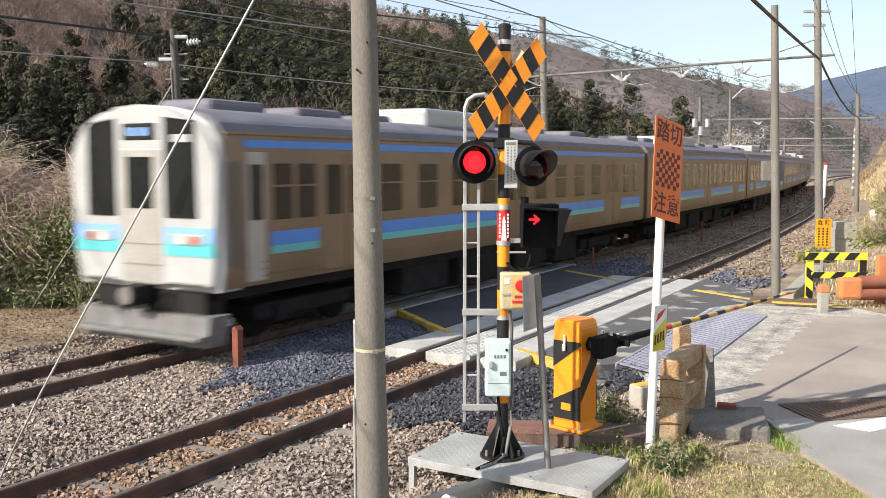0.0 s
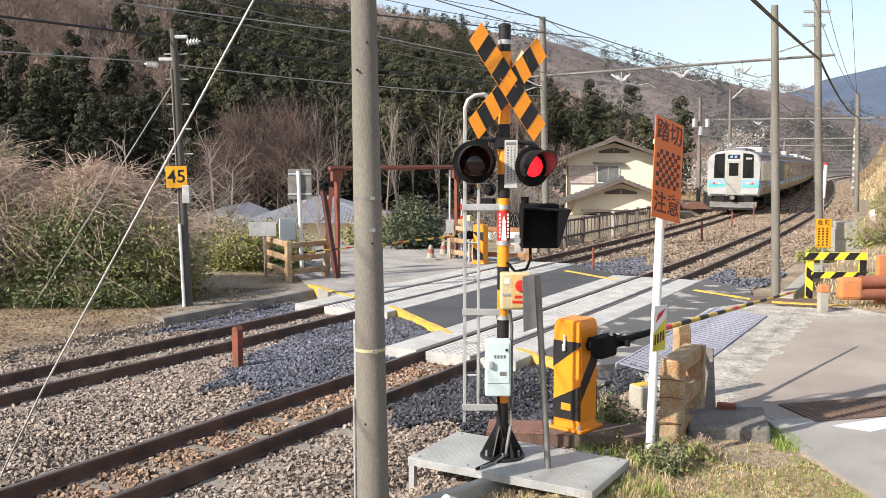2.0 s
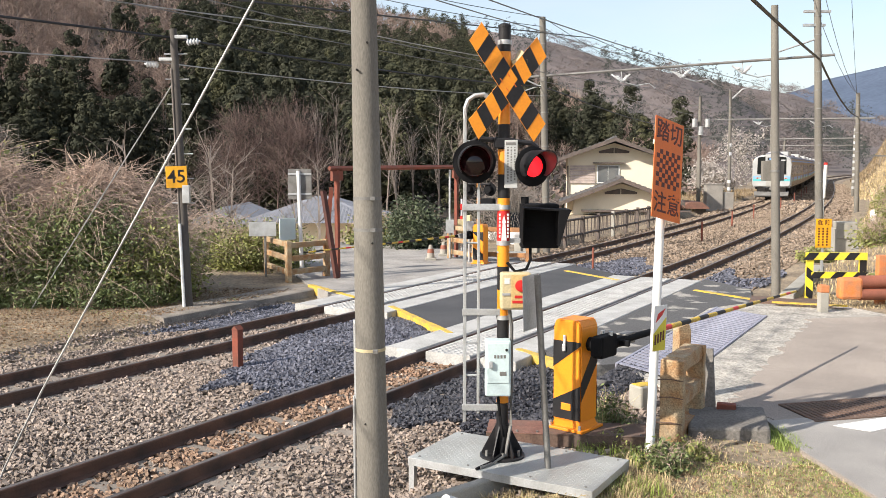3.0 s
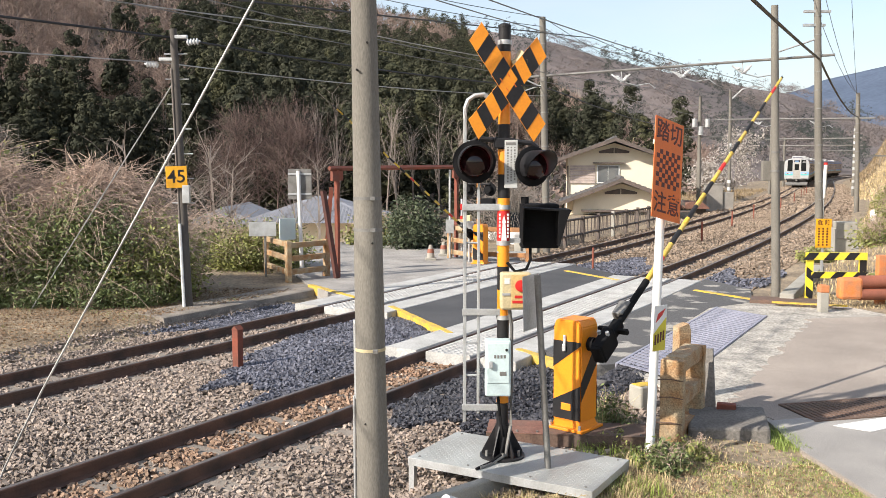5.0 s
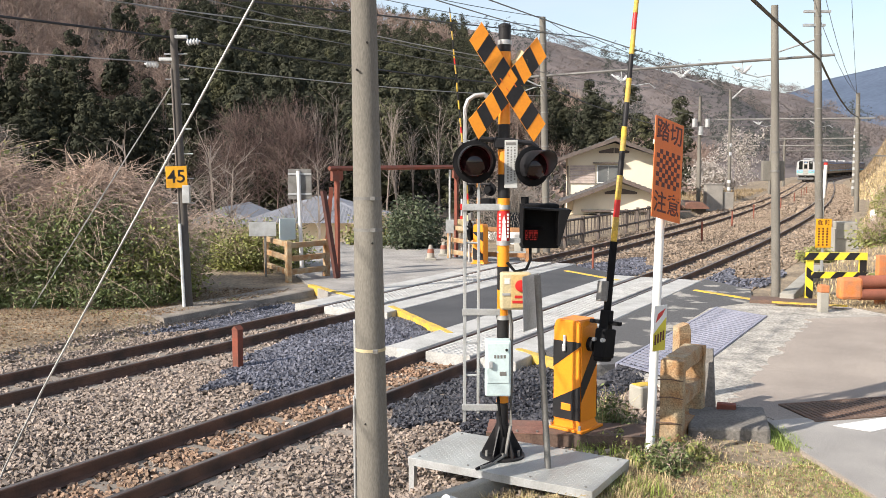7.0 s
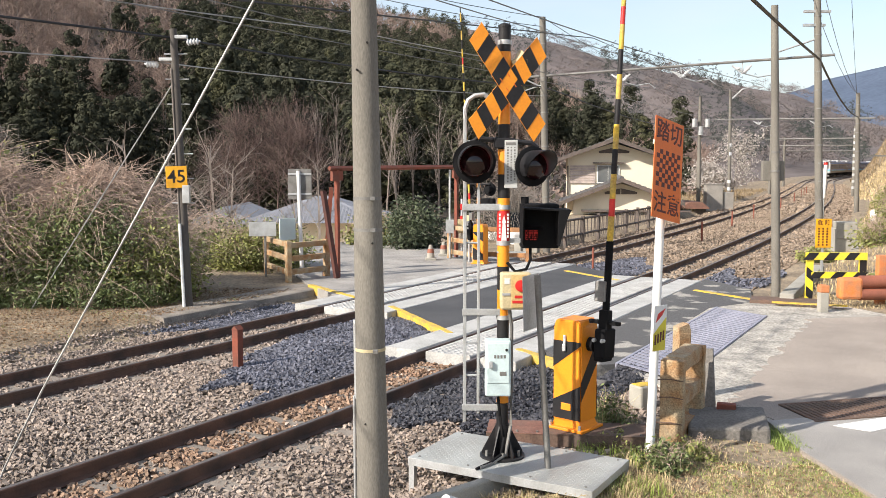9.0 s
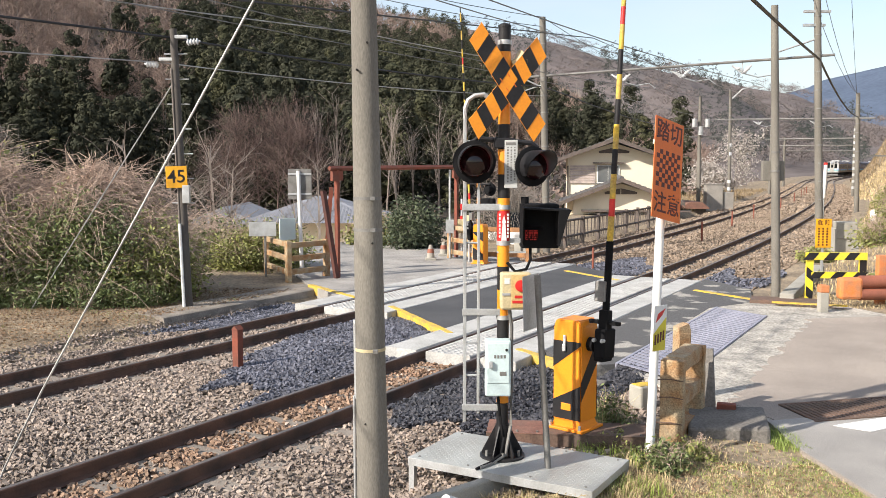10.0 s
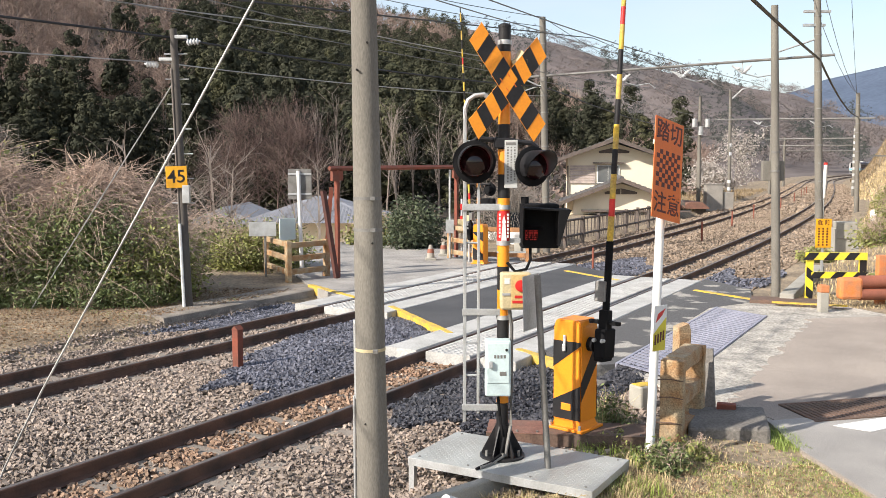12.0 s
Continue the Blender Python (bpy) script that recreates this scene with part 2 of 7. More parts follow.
def cyl(r0, r1, p0, p1, seg=16, bm=None, caps=True):
    """A tapered round bar from p0 to p1."""
    bm = bm or bmesh.new()
    p0, p1 = Vector(p0), Vector(p1)
    q = (p1 - p0).to_track_quat("Z", "Y").to_matrix().to_4x4()
    m = Matrix.Translation((p0 + p1) / 2) @ q
    bmesh.ops.create_cone(bm, cap_ends=caps, segments=seg, radius1=r0, radius2=r1, depth=(p1 - p0).length, matrix=m)
    return bm


def tube(points, r, seg=6, bm=None):
    bm = bm or bmesh.new()
    pts = [Vector(p) for p in points]
    rings = []
    for i, p in enumerate(pts):
        d = (pts[min(i + 1, len(pts) - 1)] - pts[max(i - 1, 0)]).normalized()
        side = d.cross(Vector((0, 0, 1)))
        side = side.normalized() if side.length > 0.05 else Vector((1, 0, 0))
        up = side.cross(d)
        rings.append([bm.verts.new(p + r * (math.cos(2 * math.pi * k / seg) * side + math.sin(2 * math.pi * k / seg) * up)) for k in range(seg)])
    for a, b in zip(rings, rings[1:]):
        for k in range(seg):
            bm.faces.new((a[k], a[(k + 1) % seg], b[(k + 1) % seg], b[k]))
    bm.faces.new(rings[0][::-1])
    bm.faces.new(rings[-1])
    return bm


def prism(outline, y0, y1, bm=None, m=None):
    """An outline in x and z, drawn out along y."""
    bm = bm or bmesh.new()
    a = [bm.verts.new((x, y0, z)) for x, z in outline]
    b = [bm.verts.new((x, y1, z)) for x, z in outline]
    bm.faces.new(a)
    bm.faces.new(b[::-1])
    for i in range(len(a)):
        bm.faces.new((a[i], b[i], b[i - 1], a[i - 1]))
    if m is not None:
        bmesh.ops.transform(bm, matrix=m, verts=a + b)
    return bm


def lathe(profile, seg=20, bm=None, m=None):
    """A profile of (radius, height) turned about z."""
    bm = bm or bmesh.new()
    rings = [[bm.verts.new((r * math.cos(2 * math.pi * k / seg), r * math.sin(2 * math.pi * k / seg), z)) for k in range(seg)] for r, z in profile]
    for a, b in zip(rings, rings[1:]):
        for k in range(seg):
            bm.faces.new((a[k], a[(k + 1) % seg], b[(k + 1) % seg], b[k]))
    bm.faces.new(rings[0][::-1])
    bm.faces.new(rings[-1])
    if m is not None:
        bmesh.ops.transform(bm, matrix=m, verts=[v for r in rings for v in r])
    return bm


def smooth(ob, angle=40):
    ob.data.shade_smooth()
    ob.data.set_sharp_from_angle(angle=radians(angle))
    return ob


def lettering(name, words, size, m, material, parent, spacing=1.0):
    """Words as a thin mesh; m takes the text's own plane into its parent's space."""
    cu = bpy.data.curves.new(name, "FONT")
    cu.body, cu.size, cu.extrude, cu.align_x, cu.align_y, cu.space_line = words, size, 0.001, "CENTER", "CENTER", spacing
    cu.offset = size * 0.012
    tmp = new(name, cu)
    me = bpy.data.meshes.new_from_object(tmp.evaluated_get(bpy.context.evaluated_depsgraph_get()))
    bpy.data.objects.remove(tmp)
    me.transform(m)
    me.materials.clear()
    me.materials.append(material)
    ob = new(name, me)
    ob.parent = parent
    return ob


def sag(p0, p1, drop, n=14):
    p0, p1 = Vector(p0), Vector(p1)
    return [p0.lerp(p1, i / n) - Vector((0, 0, drop * 4 * (i / n) * (1 - i / n))) for i in range(n + 1)]
# ---- the line of the railway: s metres along the near track, l metres to its far side ----
KNOTS = (-60, 30, 70, 105, 140, 175, 210, 250, 300, 420)
BENDS = (0.001847, 0.001826, 0.001245, 0.000164, 0.000382, -0.002247, -0.0003, -0.00174, -0.003264, -0.004788)
STEP = 0.25
LS = np.arange(-60, 470, STEP)
LA = -np.cumsum(np.interp(LS, KNOTS, BENDS)) * STEP
ZERO = int(np.searchsorted(LS, 0))
LA = LA - LA[ZERO] + 0.548
LX, LY = np.cumsum(np.sin(LA)) * STEP, np.cumsum(np.cos(LA)) * STEP
LX, LY = LX - LX[ZERO] - 6.64 * math.cos(0.548), LY - LY[ZERO] + 6.64 * math.sin(0.548)
FAR, HALF = 3.933, 0.475


def heading(s):
    return float(np.interp(s, LS, LA))


def rail_at(s, l, z=0.0):
    a = heading(s)
    return Vector((float(np.interp(s, LS, LX)) - l * math.cos(a), float(np.interp(s, LS, LY)) + l * math.sin(a), z))


def along(s, l, z=0.0):
    """A pose whose y axis runs along the line."""
    return Matrix.Translation(rail_at(s, l, z)) @ Matrix.Rotation(-heading(s), 4, "Z")


def line_coords(x, y):
    """s and l of many points."""
    x, y = np.atleast_1d(x).astype(float), np.atleast_1d(y).astype(float)
    px_, py_, pa, ps = LX[::8], LY[::8], LA[::8], LS[::8]
    s, l = np.empty(len(x)), np.empty(len(x))
    for i in range(0, len(x), 4000):
        d = (x[i:i + 4000, None] - px_) ** 2 + (y[i:i + 4000, None] - py_) ** 2
        k = d.argmin(1)
        dx, dy = x[i:i + 4000] - px_[k], y[i:i + 4000] - py_[k]
        l[i:i + 4000] = -dx * np.cos(pa[k]) + dy * np.sin(pa[k])
        s[i:i + 4000] = ps[k] + dx * np.sin(pa[k]) + dy * np.cos(pa[k])
    return s, l


# ---- the ground ----
def ease(v, a, b):
    t = np.clip((v - a) / (b - a), 0, 1)
    return t * t * (3 - 2 * t)


def wobble(x, y, size, seed=0.0):
    a, b = x / size + seed, y / size - seed * 1.7
    return (np.sin(a * 1.3 + 2 * np.sin(b * 0.7)) + np.sin(b * 1.7 + 1.5 * np.sin(a * 0.9 + 1)) + 0.5 * np.sin(a * 3.1 + b * 2.3)) / 2.5


# each ridge: bearings in degrees, its height over the rails, its distance, where its foot begins
RIDGES = (
    ((-180, -60, -38, -26, -14, -3.3, -0.85, 1.63, 5.87, 9.35, 12.1, 14.5, 16.4, 30, 180), (0, 80, 150, 136, 97, 70, 66, 59, 44, 29, 17, 8, -3, -3, 0), 420, 84),
    ((-180, -20, 0, 4.1, 6.2, 9.35, 12.8, 15.1, 17.4, 19.6, 21.5, 40, 180), (0, 90, 125, 119, 111, 99, 90, 81, 65, 43, 23, 10, 0), 800, 430),
    ((-180, 5, 10, 14.5, 16.4, 18.7, 20.9, 23, 26, 40, 180), (0, 80, 140, 146, 132, 114, 104, 78, 56, 40, 0), 1400, 820),
    ((-180, 10, 18, 20.3, 21.5, 22.4, 23.9, 25.9, 32, 50, 180), (0, 80, 160, 190, 202, 222, 238, 262, 310, 200, 0), 2600, 1500),
)


def ground_z(x, y):
    x, y = np.atleast_1d(x).astype(float), np.atleast_1d(y).astype(float)
    s, l = line_coords(x, y)
    r, th = np.hypot(x, y), np.degrees(np.arctan2(x, y))
    z = -0.05 - 0.27 * ease(l, -2.5, -2.0) * ease(-l, -FAR - 2.6, -FAR - 2.0)
    z -= 0.13 * ease(l, -6.0, -4.6) * ease(-s, -7.5, -5.5) * ease(-l, 2.0, 2.4)
    # the valley drops away beyond the far track
    z -= 3.0 * ease(l, 11, 24) * ease(r, 20, 45)
    # the dry bank on the near side, past the crossing
    bank = ease(-l, 4.4, 14) * ease(s, 24, 33)
    z += bank * (7.0 + 1.2 * wobble(x, y, 5)) + 0.5 * ease(-l, 3.2, 4.6) * ease(s, 23, 30)
    z += 0.12 * ease(-l, 4.9, 6.6) * ease(-s, -9.0, -4.0)
    # the cutting on the inside of the far curve
    z += 4.5 * ease(-l, 2.9, 10) * ease(s, 70, 95) + (4.0 + 0.9 * wobble(x, y, 2.6, 1.0)) * ease(-l, 8, 26) * ease(s, 36, 50)
    for bearings, heights, far, foot in RIDGES:
        h = np.interp(th, bearings, heights)
        rise = np.clip((r - foot) / (far - foot), 0, 1) ** (1.15 if far < 500 else 0.92)
        fall = 1 - 0.9 * ease(r, far * 1.02, far * 1.5)
        hill = h * rise * fall * (1 + 0.05 * wobble(x, y, far * 0.07)) - 3.0
        clear = ease(np.abs(l), 7, 22)
        z = np.maximum(z, hill * clear + z * (1 - clear))
    z += 0.03 * wobble(x, y, 1.1)
    return z


def build_ground():
    ang = np.radians(np.concatenate([np.arange(-180, -40, 5), np.arange(-40, 40, 0.4), np.arange(40, 180.1, 5)]))
    rad = np.concatenate([[0.0, 1.5, 3.0], np.geomspace(4, 4200, 230)])
    A, R = np.meshgrid(ang, rad)
    X, Y = (R * np.sin(A)).ravel(), (R * np.cos(A)).ravel()
    Z = ground_z(X, Y)
    na, nr = len(ang), len(rad)
    i, j = np.meshgrid(np.arange(nr - 1), np.arange(na - 1), indexing="ij")
    a = (i * na + j).ravel()
    faces = np.stack([a, a + 1, a + na + 1, a + na], 1)
    ob = mesh("ground", np.stack([X, Y, Z], 1).tolist(), faces.tolist(), SOIL, smooth=True)
    # the two outermost zones get hill colours with haze mixed in
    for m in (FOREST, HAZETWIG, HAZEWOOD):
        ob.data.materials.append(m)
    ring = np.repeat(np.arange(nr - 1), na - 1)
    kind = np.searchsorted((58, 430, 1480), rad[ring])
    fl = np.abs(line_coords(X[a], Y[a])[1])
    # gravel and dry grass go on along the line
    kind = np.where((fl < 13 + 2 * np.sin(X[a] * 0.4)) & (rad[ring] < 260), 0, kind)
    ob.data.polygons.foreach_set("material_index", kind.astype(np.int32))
    tagged(ob, "brown soil and dry grass ground of a mountain valley", "ground", kind="structure")


# far woods and hills: aerial haze is put into these base colours
HAZEWOOD = mat("haze_blue_far_wood", (0.098, 0.125, 0.18), 0.95, col2=(0.075, 0.097, 0.14), scale=0.01, fine=0.1, bump=0, spec=0.05)
HAZEFIR = mat("haze_dulled_far_conifers", (0.082, 0.088, 0.078), 0.95, col2=(0.055, 0.062, 0.06), scale=0.02, fine=0.3, bump=0, spec=0.05)
HAZETWIG = mat("haze_greyed_far_wood", (0.195, 0.165, 0.155), 0.95, col2=(0.13, 0.115, 0.113), scale=0.01, fine=0.1, bump=0, spec=0.05)
build_ground()


def strip(name, s0, s1, outline, material, label, category, step=1.0, parent=None, kind="structure"):
    """A solid drawn along the line; outline in (l, z)."""
    n = max(2, int((s1 - s0) / step) + 1)
    verts, faces, k = [], [], len(outline)
    for s in np.linspace(s0, s1, n):
        verts += [rail_at(s, l, z) for l, z in outline]
    for i in range(n - 1):
        for j in range(k):
            faces.append((i * k + j, i * k + (j + 1) % k, (i + 1) * k + (j + 1) % k, (i + 1) * k + j))
    faces += [tuple(range(k))[::-1], tuple(range((n - 1) * k, n * k))]
    ob = mesh(name, verts, faces, material, parent)
    return tagged(ob, label, category, kind=kind) if not parent else ob


strip("ballast_bed", -40, 460, ((-2.3, -0.40), (-1.5, -0.165), (FAR + 1.5, -0.165), (FAR + 2.3, -0.40)), BALLAST, "grey-brown crushed stone ballast bed under two tracks", "ballast", 2.0)


def railway_track(l, label):
    t = thing("railway_track", Matrix.Identity(4), label, "railway track", "railway tracks")
    for side in (-HALF, HALF):
        c = l + side
        rail = strip("rail", -40, 460, ((c - 0.062, -0.15), (c - 0.062, -0.137), (c - 0.012, -0.12), (c - 0.012, -0.045), (c - 0.033, -0.036), (c - 0.033, -0.008), (c - 0.026, -0.002), (c + 0.026, -0.002), (c + 0.033, -0.008), (c + 0.033, -0.036), (c + 0.012, -0.045), (c + 0.012, -0.12), (c + 0.062, -0.137), (c + 0.062, -0.15)), RAIL, "", "", 1.0, t)
        strip("running_surface", -40, 460, ((c - 0.024, -0.0019), (c + 0.024, -0.0019), (c + 0.022, 0.0), (c - 0.022, 0.0)), RAILTOP, "", "", 1.0, rail)
    bm = box(-0.93, 0.93, -0.11, 0.11, -0.28, -0.148, 0.012)
    first = None
    for i in range(140):
        s = -14 + 0.62 * i
        if first is None:
            first = part("sleeper", bm, SLEEPER, t)
            ob = first
        else:
            ob = new("sleeper", first.data)
            ob.parent = t
        ob.matrix_world = along(s, l) @ pose(0, random.uniform(-0.02, 0.02), random.uniform(-0.006, 0.006), 0, 0, random.uniform(-1, 1))
    verts, faces = [], []
    for i in range(420):
        m = along(73 + 0.62 * i, l)
        b = len(verts)
        verts += [m @ Vector((x, y, z)) for x in (-0.93, 0.93) for y in (-0.11, 0.11) for z in (-0.28, -0.148)]
        faces += [tuple(b + k for k in f) for f in ((0, 1, 3, 2), (4, 6, 7, 5), (0, 4, 5, 1), (2, 3, 7, 6), (1, 5, 7, 3))]
    tagged(mesh("sleeper_run", verts, faces, SLEEPER, t), kind="stuff")
    return t


railway_track(0.0, "rust-brown steel rails on concrete sleepers, nearer line")
railway_track(FAR, "rust-brown steel rails on concrete sleepers, train line")


# ---- the level crossing: panels between the rails, asphalt, yellow edges ----
def crossing_panels(l, s0, s1, label):
    t = thing("crossing_deck", Matrix.Identity(4), label, "crossing panel", "crossing panels")
    for a, b, tread in ((l - HALF - 0.62, l - HALF - 0.06, False), (l - HALF + 0.10, l + HALF - 0.10, True), (l + HALF + 0.06, l + HALF + 0.62, False)):
        n = 6
        for i in range(n):
            u0, u1 = s0 + (s1 - s0) * i / n, s0 + (s1 - s0) * (i + 1) / n - 0.012
            p = strip("panel", u0, u1, ((a, -0.19), (a, -0.01), (a + 0.012, 0.004), (b - 0.012, 0.004), (b, -0.01), (b, -0.19)), SLAB, "", "", 0.9, t)
            if tread:
                verts, faces = [], []
                for s in np.arange(u0 + 0.06, u1 - 0.05, 0.11):
                    for c in np.arange(a + 0.06, b - 0.05, 0.105):
                        m = along(s, c, 0.0045)
                        k = len(verts)
                        verts += [m @ Vector(v) for v in ((-0.03, -0.03, 0), (0.03, -0.03, 0), (0.03, 0.03, 0), (-0.03, 0.03, 0), (-0.02, -0.02, 0.009), (0.02, -0.02, 0.009), (0.02, 0.02, 0.009), (-0.02, 0.02, 0.009))]
                        faces += [tuple(k + q for q in f) for f in ((0, 1, 5, 4), (1, 2, 6, 5), (2, 3, 7, 6), (3, 0, 4, 7), (4, 5, 6, 7))]
                tagged(mesh("tread_studs", verts, faces, SLAB, p), kind="stuff")
    return t


crossing_panels(0.0, 11.2, 21.6, "pale grey concrete crossing panels with studded tread, set between rails")
crossing_panels(FAR, 13.9, 23.6, "pale grey concrete crossing panels set between the far rails")


def sheet(name, corners, z0, z1, material, label, category, cuts=1, kind="structure"):
    """A flat slab over a four-sided plan."""
    bm = bmesh.new()
    top = [bm.verts.new((x, y, z1)) for x, y in corners]
    low = [bm.verts.new((x, y, z0)) for x, y in corners]
    bm.faces.new(top)
    bm.faces.new(low[::-1])
    for i in range(len(top)):
        bm.faces.new((top[i - 1], top[i], low[i], low[i - 1]))
    return tagged(part(name, bm, material), label, category, kind=kind)


def edge_pts(s0, l0, s1, l1, n=6):
    return [tuple(rail_at(s0 + (s1 - s0) * i / n, l0 + (l1 - l0) * i / n).xy) for i in range(n + 1)]


MID0, MID1 = HALF + 0.63, FAR - HALF - 0.63
sheet("road_between_tracks", edge_pts(12.9, MID0, 21.9, MID0) + edge_pts(23.3, MID1, 14.4, MID1), -0.3, -0.004, ASPHALT, "dark smooth asphalt of the level crossing between the tracks", "road")
NEARL = -HALF - 0.63
sheet("road_near_side", edge_pts(12.2, NEARL, 21.9, NEARL) + [tuple(rail_at(20.6, -2.4).xy), (6.25, 18.2), (5.15, 17.45), (2.4, 12.45), (1.75, 12.3)], -0.3, -0.006, WORNROAD, "dark patched asphalt beside the near rails, worn pale in places", "road")
sheet("road_far_side", edge_pts(15.3, FAR + HALF + 0.63, 24.6, FAR + HALF + 0.63) + [(2.3, 27.2), (1.4, 28.6), (-3.4, 33.0), (-6.0, 30.0), (-4.3, 24.5), (-3.1, 20.9)], -0.4, -0.008, GREYROAD, "worn grey asphalt road on the far side of the crossing", "road")
sheet("road_apron", [(2.4, 12.45), (5.15, 17.45), (6.25, 18.2), (7.9, 17.6), (8.6, 15.6), (7.0, 12.9), (4.1, 10.1), (3.45, 9.6), (2.9, 9.9), (2.75, 11.2)], -0.35, -0.010, ROUGHCON, "rough broken pale concrete apron of the crossing road", "road")
def ragged(a, b, n, amount):
    """Points from a to b along a broken edge."""
    a, b = Vector(a), Vector(b)
    side = Vector((a.y - b.y, b.x - a.x)).normalized()
    return [tuple(a.lerp(b, i / n) + side * random.uniform(-amount, amount)) for i in range(n + 1)]


sheet("road_street", ragged((3.35, 10.4), (6.6, 16.2), 46, 0.09) + [(10, 16.8), (30, 20), (34, 6), (12, -8), (4.6, -6), (3.6, 7.2), (3.45, 8.6), (3.72, 9.3)], -0.35, -0.004, OLDROAD, "grey-brown worn asphalt street", "road")


sheet("road_lower", ragged((3.5, 9.62), (6.2, 10.35), 24, 0.03) + [(12, 11.6), (12, -7.5), (4.62, -5.9), (3.62, 7.2), (3.47, 8.6)], -0.1, 0.0005, GREYROAD, "speckled grey asphalt of the nearer street", "road")


def yellow_edge(a, b, w=0.12, z=0.012):
    a, b = Vector((*a, z)), Vector((*b, z))
    d = (b - a).normalized()
    n = Vector((-d.y, d.x, 0)) * w / 2
    k = 12
    verts, faces = [], []
    for i in range(k + 1):
        p = a.lerp(b, i / k)
        j = random.uniform(0.75, 1.2)
        verts += [p - n * j - Vector((0, 0, 0.2)), p - n * j, p + n * random.uniform(0.8, 1.15), p + n * 0.9 - Vector((0, 0, 0.2))]
    for i in range(k):
        faces += [(4 * i + q, 4 * i + q + 1, 4 * i + q + 5, 4 * i + q + 4) for q in range(3)]
    faces += [(0, 1, 2, 3), (4 * k + 3, 4 * k + 2, 4 * k + 1, 4 * k)]
    tagged(mesh("yellow_edge_line", verts, faces, YELLOW), "worn yellow painted edge of the crossing asphalt", "road marking", "yellow edge lines", "structure")


for a, b in (((-1.02, 17.6), (0.12, 14.75)), ((1.12, 13.45), (1.75, 12.35)), ((-3.05, 20.8), (-1.8, 18.75)), ((3.2, 23.6), (4.2, 21.6)), ((5.55, 19.9), (6.35, 18.5))):
    yellow_edge(a, b)


strip("concrete_path", 11.6, 16.6, ((6.2, -0.3), (6.25, -0.065), (6.3, -0.045), (7.1, -0.035), (7.1, -0.3)), PATH, "narrow worn concrete path from the pole to the road", "path")


# ---- drain gratings ----
def grating(name, origin, along_v, across_v, bars, material, label):
    o, u, v = Vector((*origin, 0)), Vector((*along_v, 0)), Vector((*across_v, 0))
    t = thing(name, Matrix.Translation(o), label, "drain grating", "gratings", "structure")
    skew = Matrix(((u.x, v.x, 0, 0), (u.y, v.y, 0, 0), (0, 0, 1, 0), (0, 0, 0, 1)))
    part("channel", box(0, 1, 0, 1, -0.09, -0.001, m=skew), UNDER, t)
    for k in (-0.02, 0.98):
        part("frame_bar", box(0, 1, k, k + 0.04, -0.05, 0.014, m=skew), material, t)
    w = 0.6 / bars
    shared = None
    for i in range(bars):
        if shared is None:
            ob = part("bar", box(0, w, 0.03, 0.97, -0.03, 0.012, m=skew), material, t)
            shared = ob.data
        else:
            ob = new("bar", shared)
            ob.parent = t
        ob.location = u * ((i + 0.2) / bars)
    return t


grating("drain_grating", (2.40, 12.42), (2.9, 5.05), (0.60, -1.0), 36, BLUESTEEL, "long blue-grey steel bar grating over a roadside drain")
grating("side_grating", (3.85, 10.25), (1.7, 0.42), (0.14, -0.68), 26, RUSTPLATE, "rust-brown steel grating across the street drain")
sheet("white_line", [(4.12, 9.42), (5.3, 9.95), (5.40, 9.72), (4.42, 9.20)], -0.0035, 0.005, WHITE, "worn white painted stop line on asphalt", "road marking")


